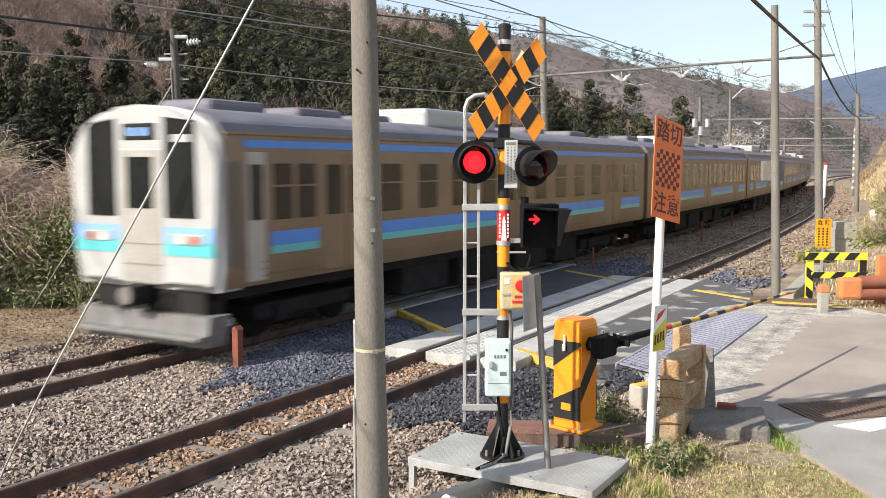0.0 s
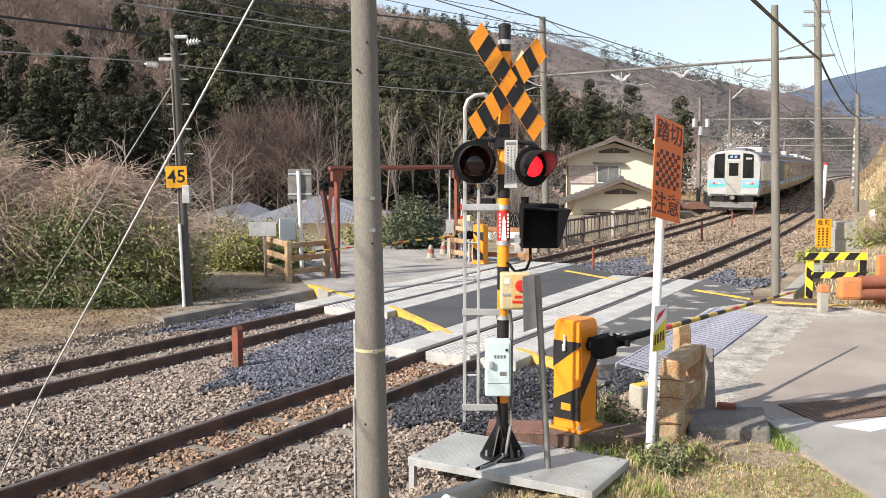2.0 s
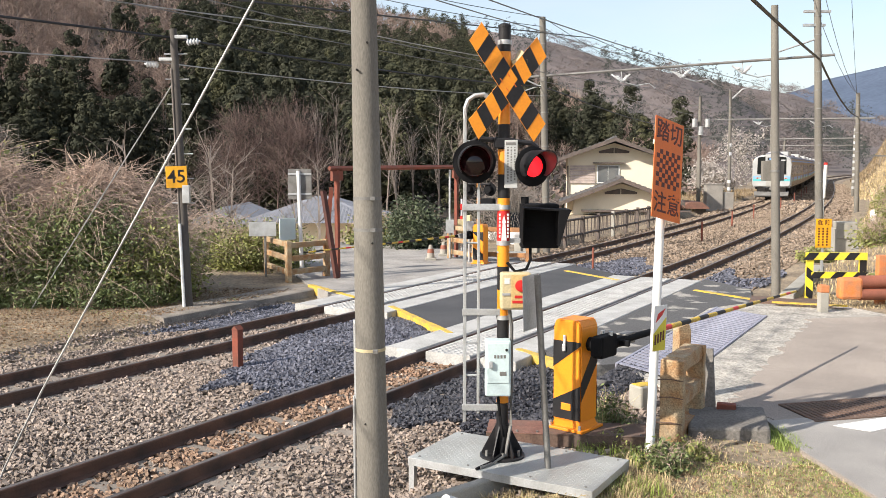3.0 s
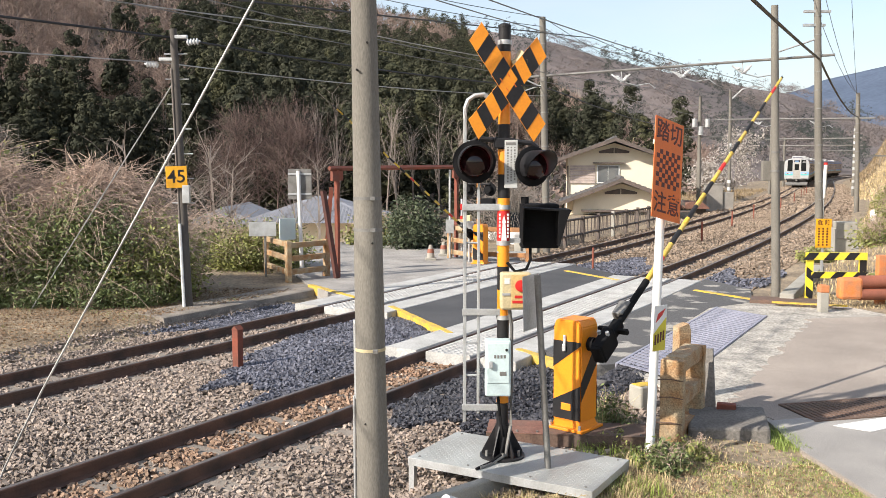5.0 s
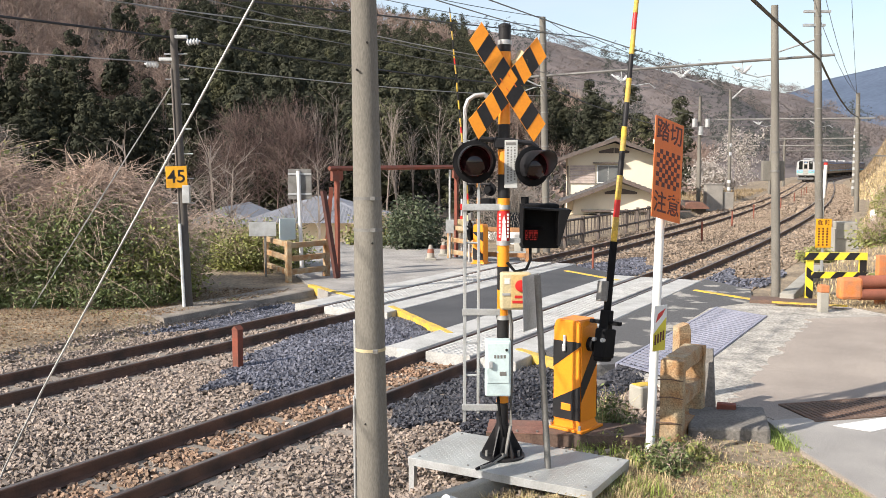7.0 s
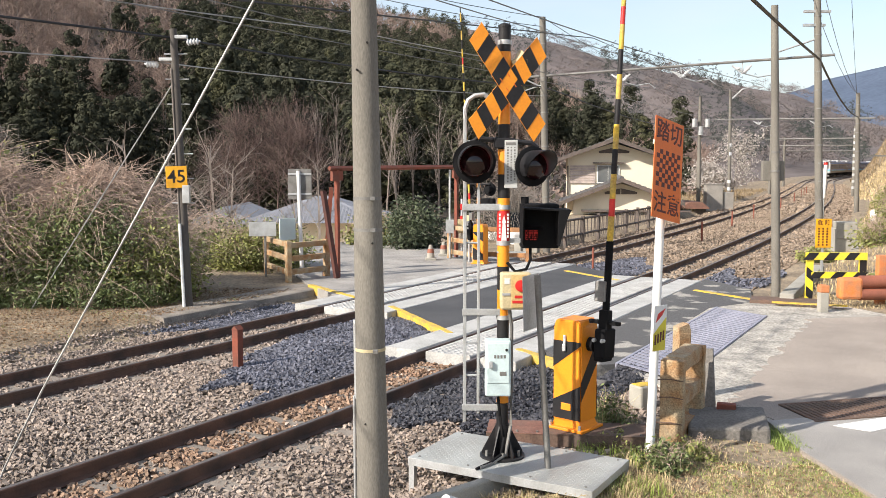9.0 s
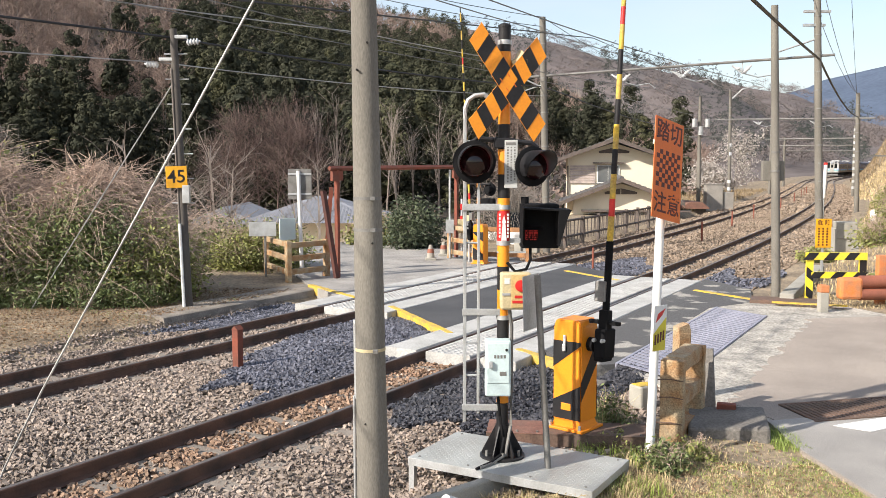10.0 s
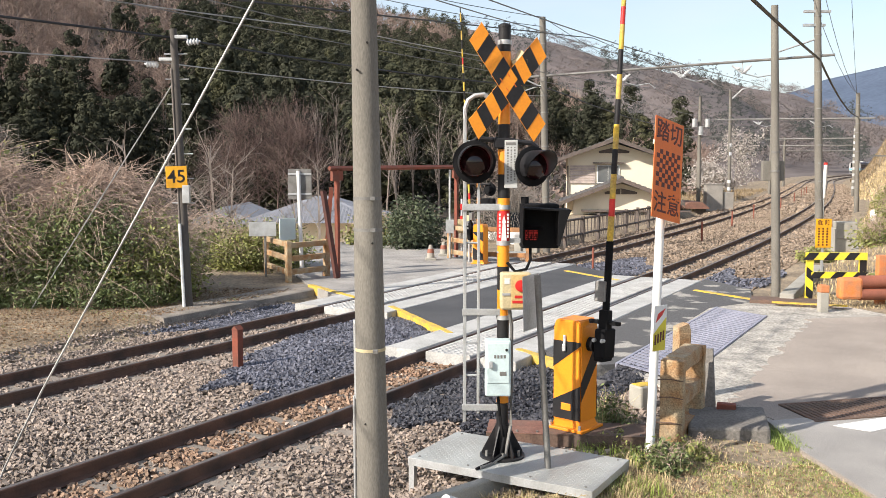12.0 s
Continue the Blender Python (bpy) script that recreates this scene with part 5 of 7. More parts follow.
for i in range(10):
    part("white_band", cyl(0.165, 0.165, (0, 0, 0.5 + 0.6 * i), (0, 0, 0.75 + 0.6 * i), 14), GREY, m_3r)
    part("white_band", cyl(0.175, 0.175, (0, 0, 0.5 + 0.62 * i), (0, 0, 0.78 + 0.62 * i), 14), GREY, m_4r)
for z in (1.0, 1.5, 3.4, 4.0):
    part("white_band", cyl(0.128, 0.128, (-0.02, 0, z), (-0.02, 0, z + 0.22), 14), PORCELAIN, m_far_l)


def wire(points, r, material=CABLE, label="dark overhead wire above the line"):
    tagged(part("overhead_wire", tube(points, r, 5), material), label, "overhead wire", "overhead wires")


def contact_pair(l):
    for z, drop in ((5.05, 0.0), (5.75, 0.5)):
        pts = []
        for s in np.arange(-40, 400, 2.5):
            k = (s % 36) / 36
            pts.append(rail_at(s, l + 0.15 * math.sin(s * 0.17), z - drop * 4 * k * (1 - k)))
        wire(pts, 0.011 if drop else 0.009, DARKSTEEL, "thin contact and carrier wire over the track")


contact_pair(0.0)
contact_pair(FAR)
# feeder lines that cross the view
wire(sag((-12.6, 6.7, 4.95), (-5.25, 17.95, 5.2), 0.0) + sag((-5.25, 17.95, 5.2), (3.2, 30.0, 5.28), 0.12)[1:] + sag((3.2, 30.0, 5.35), (16.8, 60.2, 5.1), 0.4)[1:], 0.022, CABLE, "thick dark cable strung from pole to pole")
wire(sag((-12.6, 6.7, 4.2), (-5.45, 17.95, 4.72), 0.0) + sag((-5.45, 17.95, 4.72), (3.25, 30.0, 4.98), 0.12)[1:], 0.012, WIRE, "thin pale wire strung from pole to pole")
for dx, dz in ((-0.35, 8.6), (0.1, 8.6)):
    wire(sag((-9.5 + dx, 8.0, dz + 0.5), (11.2 + dx, 27.95, dz - 0.2), 0.5) + sag((11.2 + dx, 27.95, dz - 0.2), (24.6, 54.6, 6.9), 0.6)[1:], 0.010, CABLE)
for k in range(2):
    wire(sag((-8, 17.0, 7.6 + 0.35 * k), (3.2, 30.0, 7.2 + 0.3 * k), 0.3) + sag((3.2, 30.0, 7.2 + 0.3 * k), (19.6, 63.0, 7.4 + 0.3 * k), 0.8)[1:], 0.010, CABLE)
wire(sag((2.0, 9.0, 5.25), (11.38, 27.95, 5.92), 0.05) + sag((11.38, 27.95, 5.92), (24.6, 54.6, 5.6), 0.35)[1:], 0.035, CABLE, "thick black cable hanging from mast to mast")
wire(sag((4.5, 11.0, 8.6), (24.5, 54.6, 6.9), 0.3), 0.009, CABLE)
wire(sag((-9.0, 12.6, 5.6), (-2.1, 24.0, 6.15), 0.05) + sag((-2.1, 24.0, 6.15), (2.9, 30.0, 6.0), 0.05)[1:], 0.014, WIRE, "pale feeder wire on its insulators")
for k in range(1):
    wire(sag((-6.0, 1.5 + k, 3.6), (4.05 + 0.25 * k, 25.0, 6.15 + 0.1 * k), 0.0) + sag((4.05 + 0.25 * k, 25.0, 6.15 + 0.1 * k), (19.4, 63.0, 7.8), 0.1)[1:], 0.012, CABLE)
# ---- far side of the crossing ----
def frame_fence(m, width, height, label, rails=3, material=None, depth=0.12, bulk=0.13):
    """A heavy painted concrete fence frame: two posts and rails."""
    material = material or BLOCKYEL
    t = thing("crossing_fence", m, label, "fence", "crossing fences")
    for x in (0, width):
        part("post", box(x - bulk * 0.54, x + bulk * 0.54, -depth / 2, depth / 2, -0.2, height, 0.015), material, t)
    for i in range(rails):
        z = height - 0.16 - i * (height - 0.28) / max(1, rails - 1)
        part("rail", box(0.07, width - 0.07, -depth / 2 + 0.015, depth / 2 - 0.015, z - (bulk - 0.13), z + 0.13, 0.012), material, t)
    return t


frame_fence(pose(-4.55, 23.4, 0, 0, 0, -64), 2.0, 0.95, "weathered orange-yellow concrete fence beside the far road")
frame_fence(pose(-3.70, 21.7, 0, 0, 0, 48), 0.0001 + 1.2, 0.92, "weathered brown concrete fence at the far road corner")
frame_fence(pose(0.20, 27.0, 0, 0, 0, -60), 1.4, 1.0, "orange painted fence frame beside the far gate")
frame_fence(pose(1.2, 26.2, 0, 0, 0, -20), 1.3, 1.0, "dull orange fence frame by the far gate", 2, DULLORANGE)


def street_fence():
    """Two thick concrete posts with three rails, chipped and rust-stained, tied with wire."""
    t = thing("crossing_fence", pose(2.31, 9.0, 0, 0, 0, 61), "rust-stained yellow concrete fence beside the street", "fence", "crossing fences")
    for x in (0.0, 0.86):
        bm = box(x - 0.055, x + 0.055, -0.115, 0.115, -0.3, 0.80, 0.014)
        bmesh.ops.subdivide_edges(bm, edges=[e for e in bm.edges if e.calc_length() > 0.3], cuts=6)
        for v in bm.verts:
            v.co += Vector((random.uniform(-1, 1), random.uniform(-1, 1), random.uniform(-1, 1))) * 0.006
        part("post", bm, BLOCKYEL, t)
    for z0, z1 in ((0.66, 0.815), (0.31, 0.45), (-0.04, 0.10)):
        bm = box(0.056, 0.804, -0.095, 0.095, z0, z1, 0.012)
        bmesh.ops.subdivide_edges(bm, edges=[e for e in bm.edges if e.calc_length() > 0.3], cuts=5)
        for v in bm.verts:
            v.co += Vector((0, random.uniform(-1, 1), random.uniform(-1, 1))) * 0.006
        part("rail", bm, BLOCKYEL, t)
    for z in (0.60, 0.42, 0.16):
        part("wire_tie", tube([(-0.06, -0.12, z), (-0.075, 0.0, z + 0.012), (-0.085, 0.12, z), (-0.06, 0.21, z - 0.01)], 0.006, 5), RUSTPLATE, t)


street_fence()
fence_stub = thing("fence_post", pose(2.80, 10.55, 0, 0, 0, 20), "broken pale yellow concrete fence post by the grating", "post")
part("shaft", box(-0.085, 0.085, -0.07, 0.07, -0.2, 0.80, 0.015), BLOCKYEL, fence_stub)
part("top_chip", prism([(-0.085, 0.80), (0.085, 0.80), (0.05, 0.90), (-0.08, 0.86)], -0.065, 0.065), BLOCKYEL, fence_stub)
plank = thing("plank", pose(2.98, 9.98, -0.05, -6, 8, 58), "greenish weathered plank leaning on the fence", "plank")
part("board", box(-0.015, 0.015, -0.07, 0.07, 0.0, 0.75, 0.004), DARKCON, plank)


def speed_pole():
    t = thing("speed_sign_pole", pose(-5.06, 17.92, 0), "dark weathered pole with a yellow 45 speed sign", "speed sign")
    smooth(part("shaft", cyl(0.10, 0.07, (0, 0, -0.3), (-0.15, 0, 5.36), 16), DARKPOLE, t))
    board = part("board", box(-0.20, 0.20, -0.008, 0.008, -0.21, 0.21, 0.004), ORANGEYEL, t, "yellow board with black figures 45")
    board.matrix_local = pose(-0.12, -0.14, 2.51, 0, -2, 8)
    lettering("lettering", "45", 0.35, pose(0, -0.0095, 0, 90), BLACK, board)
    for i in range(7):
        z = 2.0 + i * 0.48
        part("step_bolt", tube([(-0.028 * z - 0.2, 0, z), (-0.028 * z + 0.25, 0, z)], 0.012, 5), GREY, t)
    smooth(part("conduit", tube([(-0.04, -0.13, -0.1), (-0.09, -0.12, 1.6)], 0.03, 8), WHITE, t))
    smooth(part("conduit", tube([(-0.10, -0.09, 1.6), (-0.19, -0.08, 4.6)], 0.014, 8), BARK, t))
    for z, x in ((5.15, 0.25), (4.72, -0.3)):
        lamp = part("lamp_head", box(min(x, 0) - 0.13, max(x, 0) - 0.12, -0.06, 0.03, z + 0.02, z + 0.09, 0.015), GREY, t)
        insulator(t, (x - 0.15, 0, z - 0.05), (1 if x > 0 else -1, 0, 0.1))
    part("small_box", box(-0.02, 0.12, -0.14, -0.05, 2.0, 2.35, 0.01), GREY, t)
    part("guy_wire", tube([(-0.13, 0, 4.4), (-2.9, -0.5, -0.05)], 0.012, 5), WIRE, t)


ORANGEYEL = mat("speed_sign_yellow", (0.86, 0.42, 0.015), 0.45, bump=0.02, var=0.05)
speed_pole()


def rear_sign():
    t = thing("road_sign", pose(-3.56, 22.9, 0), "grey back of a road sign on a white post", "sign")
    smooth(part("post", cyl(0.05, 0.05, (0, 0, -0.2), (-0.06, 0, 2.6), 14), WHITE, t))
    part("board", box(-0.33, 0.26, 0.05, 0.07, 1.88, 2.64, 0.006), DARKSTEEL, t)
    for z in (2.0, 2.5):
        part("board_rail", box(-0.33, 0.26, 0.03, 0.05, z, z + 0.04), GREY, t)


rear_sign()


def low_boards():
    t = thing("notice_board", pose(-4.5, 22.6, 0), "grey backs of low notice boards on a thin post", "sign")
    part("post", box(0.05, 0.1, 0.0, 0.05, -0.2, 1.3), DARKSTEEL, t)
    part("board", box(-0.32, 0.36, -0.03, 0.0, 0.98, 1.33, 0.005), GREY, t)
    p = part("board", box(-0.25, 0.25, -0.015, 0.015, 0.88, 1.42, 0.005), PALEBOX, t)
    p.location = (0.62, 0.1, 0)
    p.rotation_euler = (0, 0, radians(50))


low_boards()


RUSTDARK = mat("dark_rust", (0.10, 0.035, 0.025), 0.8, col2=(0.07, 0.03, 0.025), scale=5, fine=50)


def height_limit():
    t = thing("height_limit_frame", Matrix.Identity(4), "rust-red steel height limit frame over the far road", "gantry")
    a, b = Vector((-2.60, 22.4, 0)), Vector((0.40, 27.25, 0))
    ang = math.degrees(math.atan2(b.x - a.x, b.y - a.y))
    for p in (a, b):
        post = part("post", box(-0.05, 0.05, -0.05, 0.05, -0.2, 2.62, 0.01), RUST, t)
        post.matrix_local = Matrix.Translation(p) @ pose(0, 0, 0, 0, 0, -ang)
        part("knee", prism([(-0.04, 2.36), (-0.04, 2.6), (0.04, 2.6), (0.04, 2.36)], -0.2, 0.2), RUST, post)
    part("beam", tube([a + Vector((-0.15, -0.24, 2.66)), b + Vector((0.1, 0.16, 2.69))], 0.06, 4), RUST, t)
    part("brace", tube([(-2.58, 22.1, -0.1), (-2.90, 22.1, 2.12)], 0.075, 4), RUSTDARK, t, "dark leaning steel brace")
    part("brace", tube([(-2.98, 22.7, -0.1), (-2.75, 22.5, 2.2)], 0.07, 4), RUST, t)


height_limit()


def cone_post(x, y, label, h=0.55):
    t = thing("marker_post", pose(x, y, 0), label, "post", "marker posts")
    part("base", box(-0.16, 0.16, -0.16, 0.16, -0.1, 0.06, 0.02), CONCRETE, t)
    smooth(part("cone", lathe([(0.12, 0.05), (0.10, 0.2), (0.05, h), (0.0, h + 0.02)], 14), CONCRETE, t))
    smooth(part("red_band", lathe([(0.104, 0.2), (0.086, 0.32), (0.08, 0.32), (0.098, 0.2)], 14), WOODRED, t))


cone_post(-0.36, 26.4, "white and red weathered marker cone", 0.42)
cone_post(0.02, 27.6, "white marker cone with a red band", 0.4)


def stake(s, l, h, r, m, label):
    t = thing("track_post", along(s, l, 0), label, "post", "posts beside the track")
    part("shaft", box(-r, r, -r, r, -0.4, h, 0.008), m, t)
    part("cap", prism([(-r * 1.15, h), (r * 1.15, h), (0, h + r)], -r * 1.15, r * 1.15), m, t)


stake(9.35, 2.35, 0.44, 0.055, RUST, "short red-painted marker post in the ballast")
stake(23.0, 2.13, 0.52, 0.026, RUST, "thin rust-red marker post in the ballast")
for s, l in ((34.2, 1.74), (43.0, 2.17), (50.5, 2.25), (62, 2.0), (74, 2.0), (84, 2.0), (90, 2.0), (96, 2.0)):
    stake(s, l, 0.62, 0.034, RUST, "thin rusty marker post between the tracks")


CABINET = mat("dull_cabinet_paint", (0.34, 0.315, 0.28), 0.6, col2=(0.27, 0.25, 0.225), scale=2, fine=40, bump=0.05)


def trackside_cabinet():
    t = thing("relay_cabinet", pose(17.4, 58.7, 0.0, 0, 0, 0), "grey steel trackside relay cabinet", "cabinet")
    part("body", box(-0.55, 0.5, -0.4, 0.4, -0.2, 1.5, 0.02), CABINET, t)
    part("door", box(-0.48, 0.44, -0.415, -0.4, 0.05, 1.42, 0.005), CABINET, t)
    part("roof", box(-0.6, 0.55, -0.45, 0.45, 1.5, 1.55, 0.01), CABINET, t)
    part("side_box", box(0.55, 1.2, -0.3, 0.3, -0.2, 1.0, 0.02), CABINET, t)


trackside_cabinet()


# ---- the fence along the far track ----
def line_fence():
    t = thing("railing_fence", Matrix.Identity(4), "weathered grey-brown railing fence along the far track", "fence")
    n = 9
    for i in range(n):
        p = along(28.5 + i * 1.9, 5.75, -0.15)
        ob = part("post", box(-0.06, 0.06, -0.06, 0.06, -0.2, 1.0, 0.01), FASCIA if i % 4 else CONCRETE, t)
        ob.matrix_local = p
    for z in (0.28, 0.85):
        part("rail", tube([rail_at(28.5 + i * 1.9, 5.75, z - 0.1) for i in range(n)], 0.045, 5), FASCIA, t)
    bm = box(-0.012, 0.012, -0.025, 0.025, 0.1, 0.84)
    shared = None
    for i in range(48):
        p = along(28.6 + i * 0.315, 5.77, -0.1)
        if shared is None:
            ob = part("picket", bm, FASCIA, t)
            shared = ob.data
        else:
            ob = new("picket", shared)
            ob.parent = t
        ob.matrix_local = p @ pose(0, 0, 0, 0, random.uniform(-4, 4), 0)
    for i in range(3):
        q = along(26.6 + i * 0.7, 5.9, 0)
        ob = part("white_block", box(-0.12, 0.12, -0.12, 0.12, -0.2, 0.35 + 0.1 * i, 0.03), CONCRETE, t)
        ob.matrix_local = q


line_fence()


# ---- houses ----
def gable_block(t, x0, x1, y0, y1, base, eave, ridge, over=0.55):
    """Walls with a gable to the front, a thick tiled roof with rows of tiles, boards under the eaves."""
    mid = (x0 + x1) / 2
    part("wall", prism([(x0, base), (x1, base), (x1, eave), (mid, ridge - 0.14), (x0, eave)], y0, y1), WALLCREAM, t)
    slope = (ridge - eave) / (mid - x0)
    for sx in (-1, 1):
        edge = mid + sx * (mid - x0 + over)
        ze = eave - slope * over
        roof = part("roof", prism([(mid, ridge), (edge, ze), (edge, ze + 0.13), (mid, ridge + 0.15)], y0 - over, y1 + over), TILEROOF, t)
        part("barge_board", prism([(mid, ridge - 0.06), (edge, ze - 0.06), (edge, ze + 0.15), (mid, ridge + 0.17)], y0 - over - 0.05, y0 - over - 0.002), FASCIA, roof)
        n = 12
        for i in range(n):
            k = (i + 0.5) / n
            x, z = mid + (edge - mid) * k, ridge + 0.15 + (ze - ridge - 0.02) * k
            part("tile_row", box(x - 0.05, x + 0.05, y0 - over, y1 + over, z - 0.01, z + 0.045), TILEROOF, roof)
        part("eave_vent", prism([(mid + sx * 0.02, ridge - 0.75), (mid + sx * 0.9, ridge - 0.75), (mid + sx * 0.9, ridge - 0.62), (mid + sx * 0.02, ridge - 0.42)], y0 - 0.06, y0 - 0.004), FASCIA, t)
    part("ridge_tile", tube([(mid, y0 - over, ridge + 0.17), (mid, y1 + over, ridge + 0.17)], 0.12, 8), TILEROOF, t)


def house_window(t, x0, x1, y, z0, z1, shutters=False):
    w = part("window", box(x0, x1, y - 0.07, y + 0.05, z0, z1, 0.01), WHITE, t)
    n = 2
    for i in range(n):
        a, b = x0 + 0.06 + (x1 - x0 - 0.12) * i / n, x0 + 0.04 + (x1 - x0 - 0.12) * (i + 1) / n
        part("pane", box(a, b, y - 0.075 - 0.01 * i, y - 0.06, z0 + 0.06, z1 - 0.06), WINDOW, w)
    part("sill", box(x0 - 0.05, x1 + 0.05, y - 0.16, y, z0 - 0.06, z0), DARKSTEEL, w)
    part("awning", box(x0 - 0.25, x1 + 0.25, y - 0.35, y, z1 + 0.08, z1 + 0.16), FASCIA, w)
    if shutters:
        for i in range(7):
            part("shutter_slat", box(x0 - 1.6, x0 - 0.1, y - 0.09, y - 0.01, z0 + i * (z1 - z0) / 7, z0 + (i + 0.82) * (z1 - z0) / 7), PALEPINK, w)


PALEPINK = mat("faded_shutter", (0.55, 0.45, 0.40), 0.7, bump=0.05)
house = thing("house", Matrix.Identity(4), "two-storey cream rendered house with grey tiled gable roofs", "house")
gable_block(house, 7.45, 12.95, 55.0, 63.0, -3.2, 3.22, 4.2, 1.0)
gable_block(house, 7.8, 13.0, 51.6, 54.9, -3.2, 0.86, 1.85, 0.85)
house_window(house, 9.2, 10.55, 55.0, 1.65, 2.75, True)
house_window(house, 8.6, 10.6, 51.6, -1.15, 0.05)
house_window(house, 11.1, 12.9, 51.6, -1.2, -0.2)
part("porch_roof", box(8.2, 14.2, 50.7, 51.6, 0.14, 0.22, m=Matrix.Identity(4)), FASCIA, house)
part("down_pipe", tube([(7.45, 54.9, 2.7), (7.45, 54.9, 0.9)], 0.05, 6), FASCIA, house)

house.matrix_world = pose(10.4, 51.6, 0, 0, 0, -7) @ pose(-10.75, -51.6, 0)

shed = thing("shed", Matrix.Identity(4), "small dark timber shed with a red roof near the track", "shed")
part("wall", box(14.6, 16.0, 55.5, 58, -2.5, 0.09), FASCIA, shed)
part("roof", prism([(14.4, 0.1), (16.2, 0.1), (15.7, 0.5), (14.9, 0.5)], 55.2, 58.3), REDPLATE, shed)

cottage = thing("cottage", Matrix.Identity(4), "low house with a blue-grey hipped tile roof in the valley", "house")
part("wall", box(-7.6, -2.8, 37.2, 43, -3.4, 0.42), WALLCREAM, cottage)
bm = bmesh.new()
c = [(-8.3, 36.5), (-2.2, 36.5), (-2.2, 43.7), (-8.3, 43.7)]
lo = [bm.verts.new((x, y, 0.42)) for x, y in c]
hi = [bm.verts.new(p) for p in ((-5.6, 39.6, 1.38), (-4.9, 39.6, 1.38), (-4.9, 40.6, 1.38), (-5.6, 40.6, 1.38))]
bm.faces.new(hi)
bm.faces.new(lo[::-1])
for i in range(4):
    bm.faces.new((lo[i - 1], lo[i], hi[i], hi[i - 1]))
cottage_roof = part("roof", bm, BLUEROOF, cottage)
for i in range(40):
    k = (i + 0.5) / 40
    x = -8.2 + 5.9 * k
    t = max(0.06, 1 - abs(k - 0.5) * 2)
    part("tile_row", tube([(x, 36.5, 0.46), (x, 36.5 + 3.0 * t, 0.46 + 0.94 * t)], 0.012, 4), BLUEROOF, cottage_roof)
low_house = thing("cottage", Matrix.Identity(4), "distant low house with a pale tiled roof among shrubs", "house")
part("wall", box(-12.5, -8.6, 44, 49, -3.4, -0.3), WALLCREAM, low_house)
part("roof", prism([(-13, -0.3), (-8.1, -0.3), (-10.5, 0.75)], 43.4, 49.6), BLUEROOF, low_house)
car_white = thing("parked_van", pose(2.6, 34.0, -0.6, 0, 0, 20), "small white parked van seen past the far gate", "van")
part("body", box(-0.75, 0.75, -1.6, 1.6, 0.25, 1.0, 0.12), WHITE, car_white)
part("cabin", prism([(-1.5, 0.98), (1.35, 0.98), (0.95, 1.65), (-1.3, 1.65)], -0.68, 0.68, m=Matrix.Rotation(radians(90), 4, "Z")), TRAINGLASS, car_white)
for x in (-0.7, 0.7):
    for y in (-1.0, 1.0):
        part("wheel", cyl(0.28, 0.28, (x - 0.08, y, 0.28), (x + 0.08, y, 0.28), 16), UNDER, car_white)


# ---- right-hand side of the crossing ----
def hazard_frame():
    t = thing("hazard_barrier", pose(7.42, 18.55, 0, 0, 0, -3), "yellow and black striped steel barrier frame", "barrier")
    def striped(name, a, b, w):
        a, b = Vector(a), Vector(b)
        d = (b - a).normalized()
        n = int((b - a).length / 0.19)
        up = Vector((-d.z, 0, d.x))
        e = up * w / 2
        bm0 = bmesh.new()
        ring = [[bm0.verts.new(p_ + q_ + Vector((0, y_, 0))) for q_, y_ in ((-e, -0.03), (e, -0.03), (e, 0.03), (-e, 0.03))] for p_ in (a, b)]
        for j in range(4):
            bm0.faces.new((ring[0][j - 1], ring[0][j], ring[1][j], ring[1][j - 1]))
        bm0.faces.new(ring[0])
        bm0.faces.new(ring[1])
        bar = part(name, bm0, YELLOWLEMON, t)
        step = (b - a).length / n
        for i in range(0, n, 2):
            p, q = a + d * step * i, a + d * step * (i + 1)
            o = d * 0.06
            vs = [p - up * w / 2 - o, q - up * w / 2 - o, q + up * w / 2 + o, p + up * w / 2 + o]
            bm = bmesh.new()
            f = [bm.verts.new(v + Vector((0, -0.034, 0))) for v in vs]
            g = [bm.verts.new(v + Vector((0, -0.0295, 0))) for v in vs]
            bm.faces.new(f)
            bm.faces.new(g[::-1])
            for j in range(4):
                bm.faces.new((f[j - 1], f[j], g[j], g[j - 1]))
            part("black_stripe", bm, BLACK, bar)
    striped("top_bar", (0, 0, 0.89), (1.22, 0, 0.89), 0.15)
    striped("lower_bar", (0.12, 0.02, 0.50), (1.2, 0.02, 0.50), 0.13)
    striped("leg", (0.09, 0.03, 0.02), (0.09, 0.03, 0.82), 0.14)
    striped("leg", (1.15, 0.03, 0.50), (1.15, 0.03, 0.86), 0.14)


YELLOWLEMON = mat("lemon_yellow_paint", (0.82, 0.68, 0.04), 0.45, col2=(0.70, 0.56, 0.05), bump=0.05)
hazard_frame()


def pipe_rail():
    t = thing("guard_pipes", pose(7.75, 17.75, 0), "stacked red-brown steel guard pipes with a worn orange end", "guard rail")
    for z in (0.22, 0.46):
        smooth(part("pipe", cyl(0.125, 0.125, (0.42, 0, z), (4.5, 0.35, z), 18), WOODRED, t))
    part("orange_end", box(0.0, 0.45, -0.12, 0.12, 0.12, 0.55, 0.06), ORANGERUST, t)
    for x in (1.2, 3.0):
        part("post", box(x - 0.08, x + 0.08, 0.12, 0.28, -0.3, 0.72, 0.02), RUST, t)
    part("end_post", box(0.95, 1.12, 0.35, 0.5, -0.3, 0.95, 0.02), ORANGERUST, t)


pipe_rail()


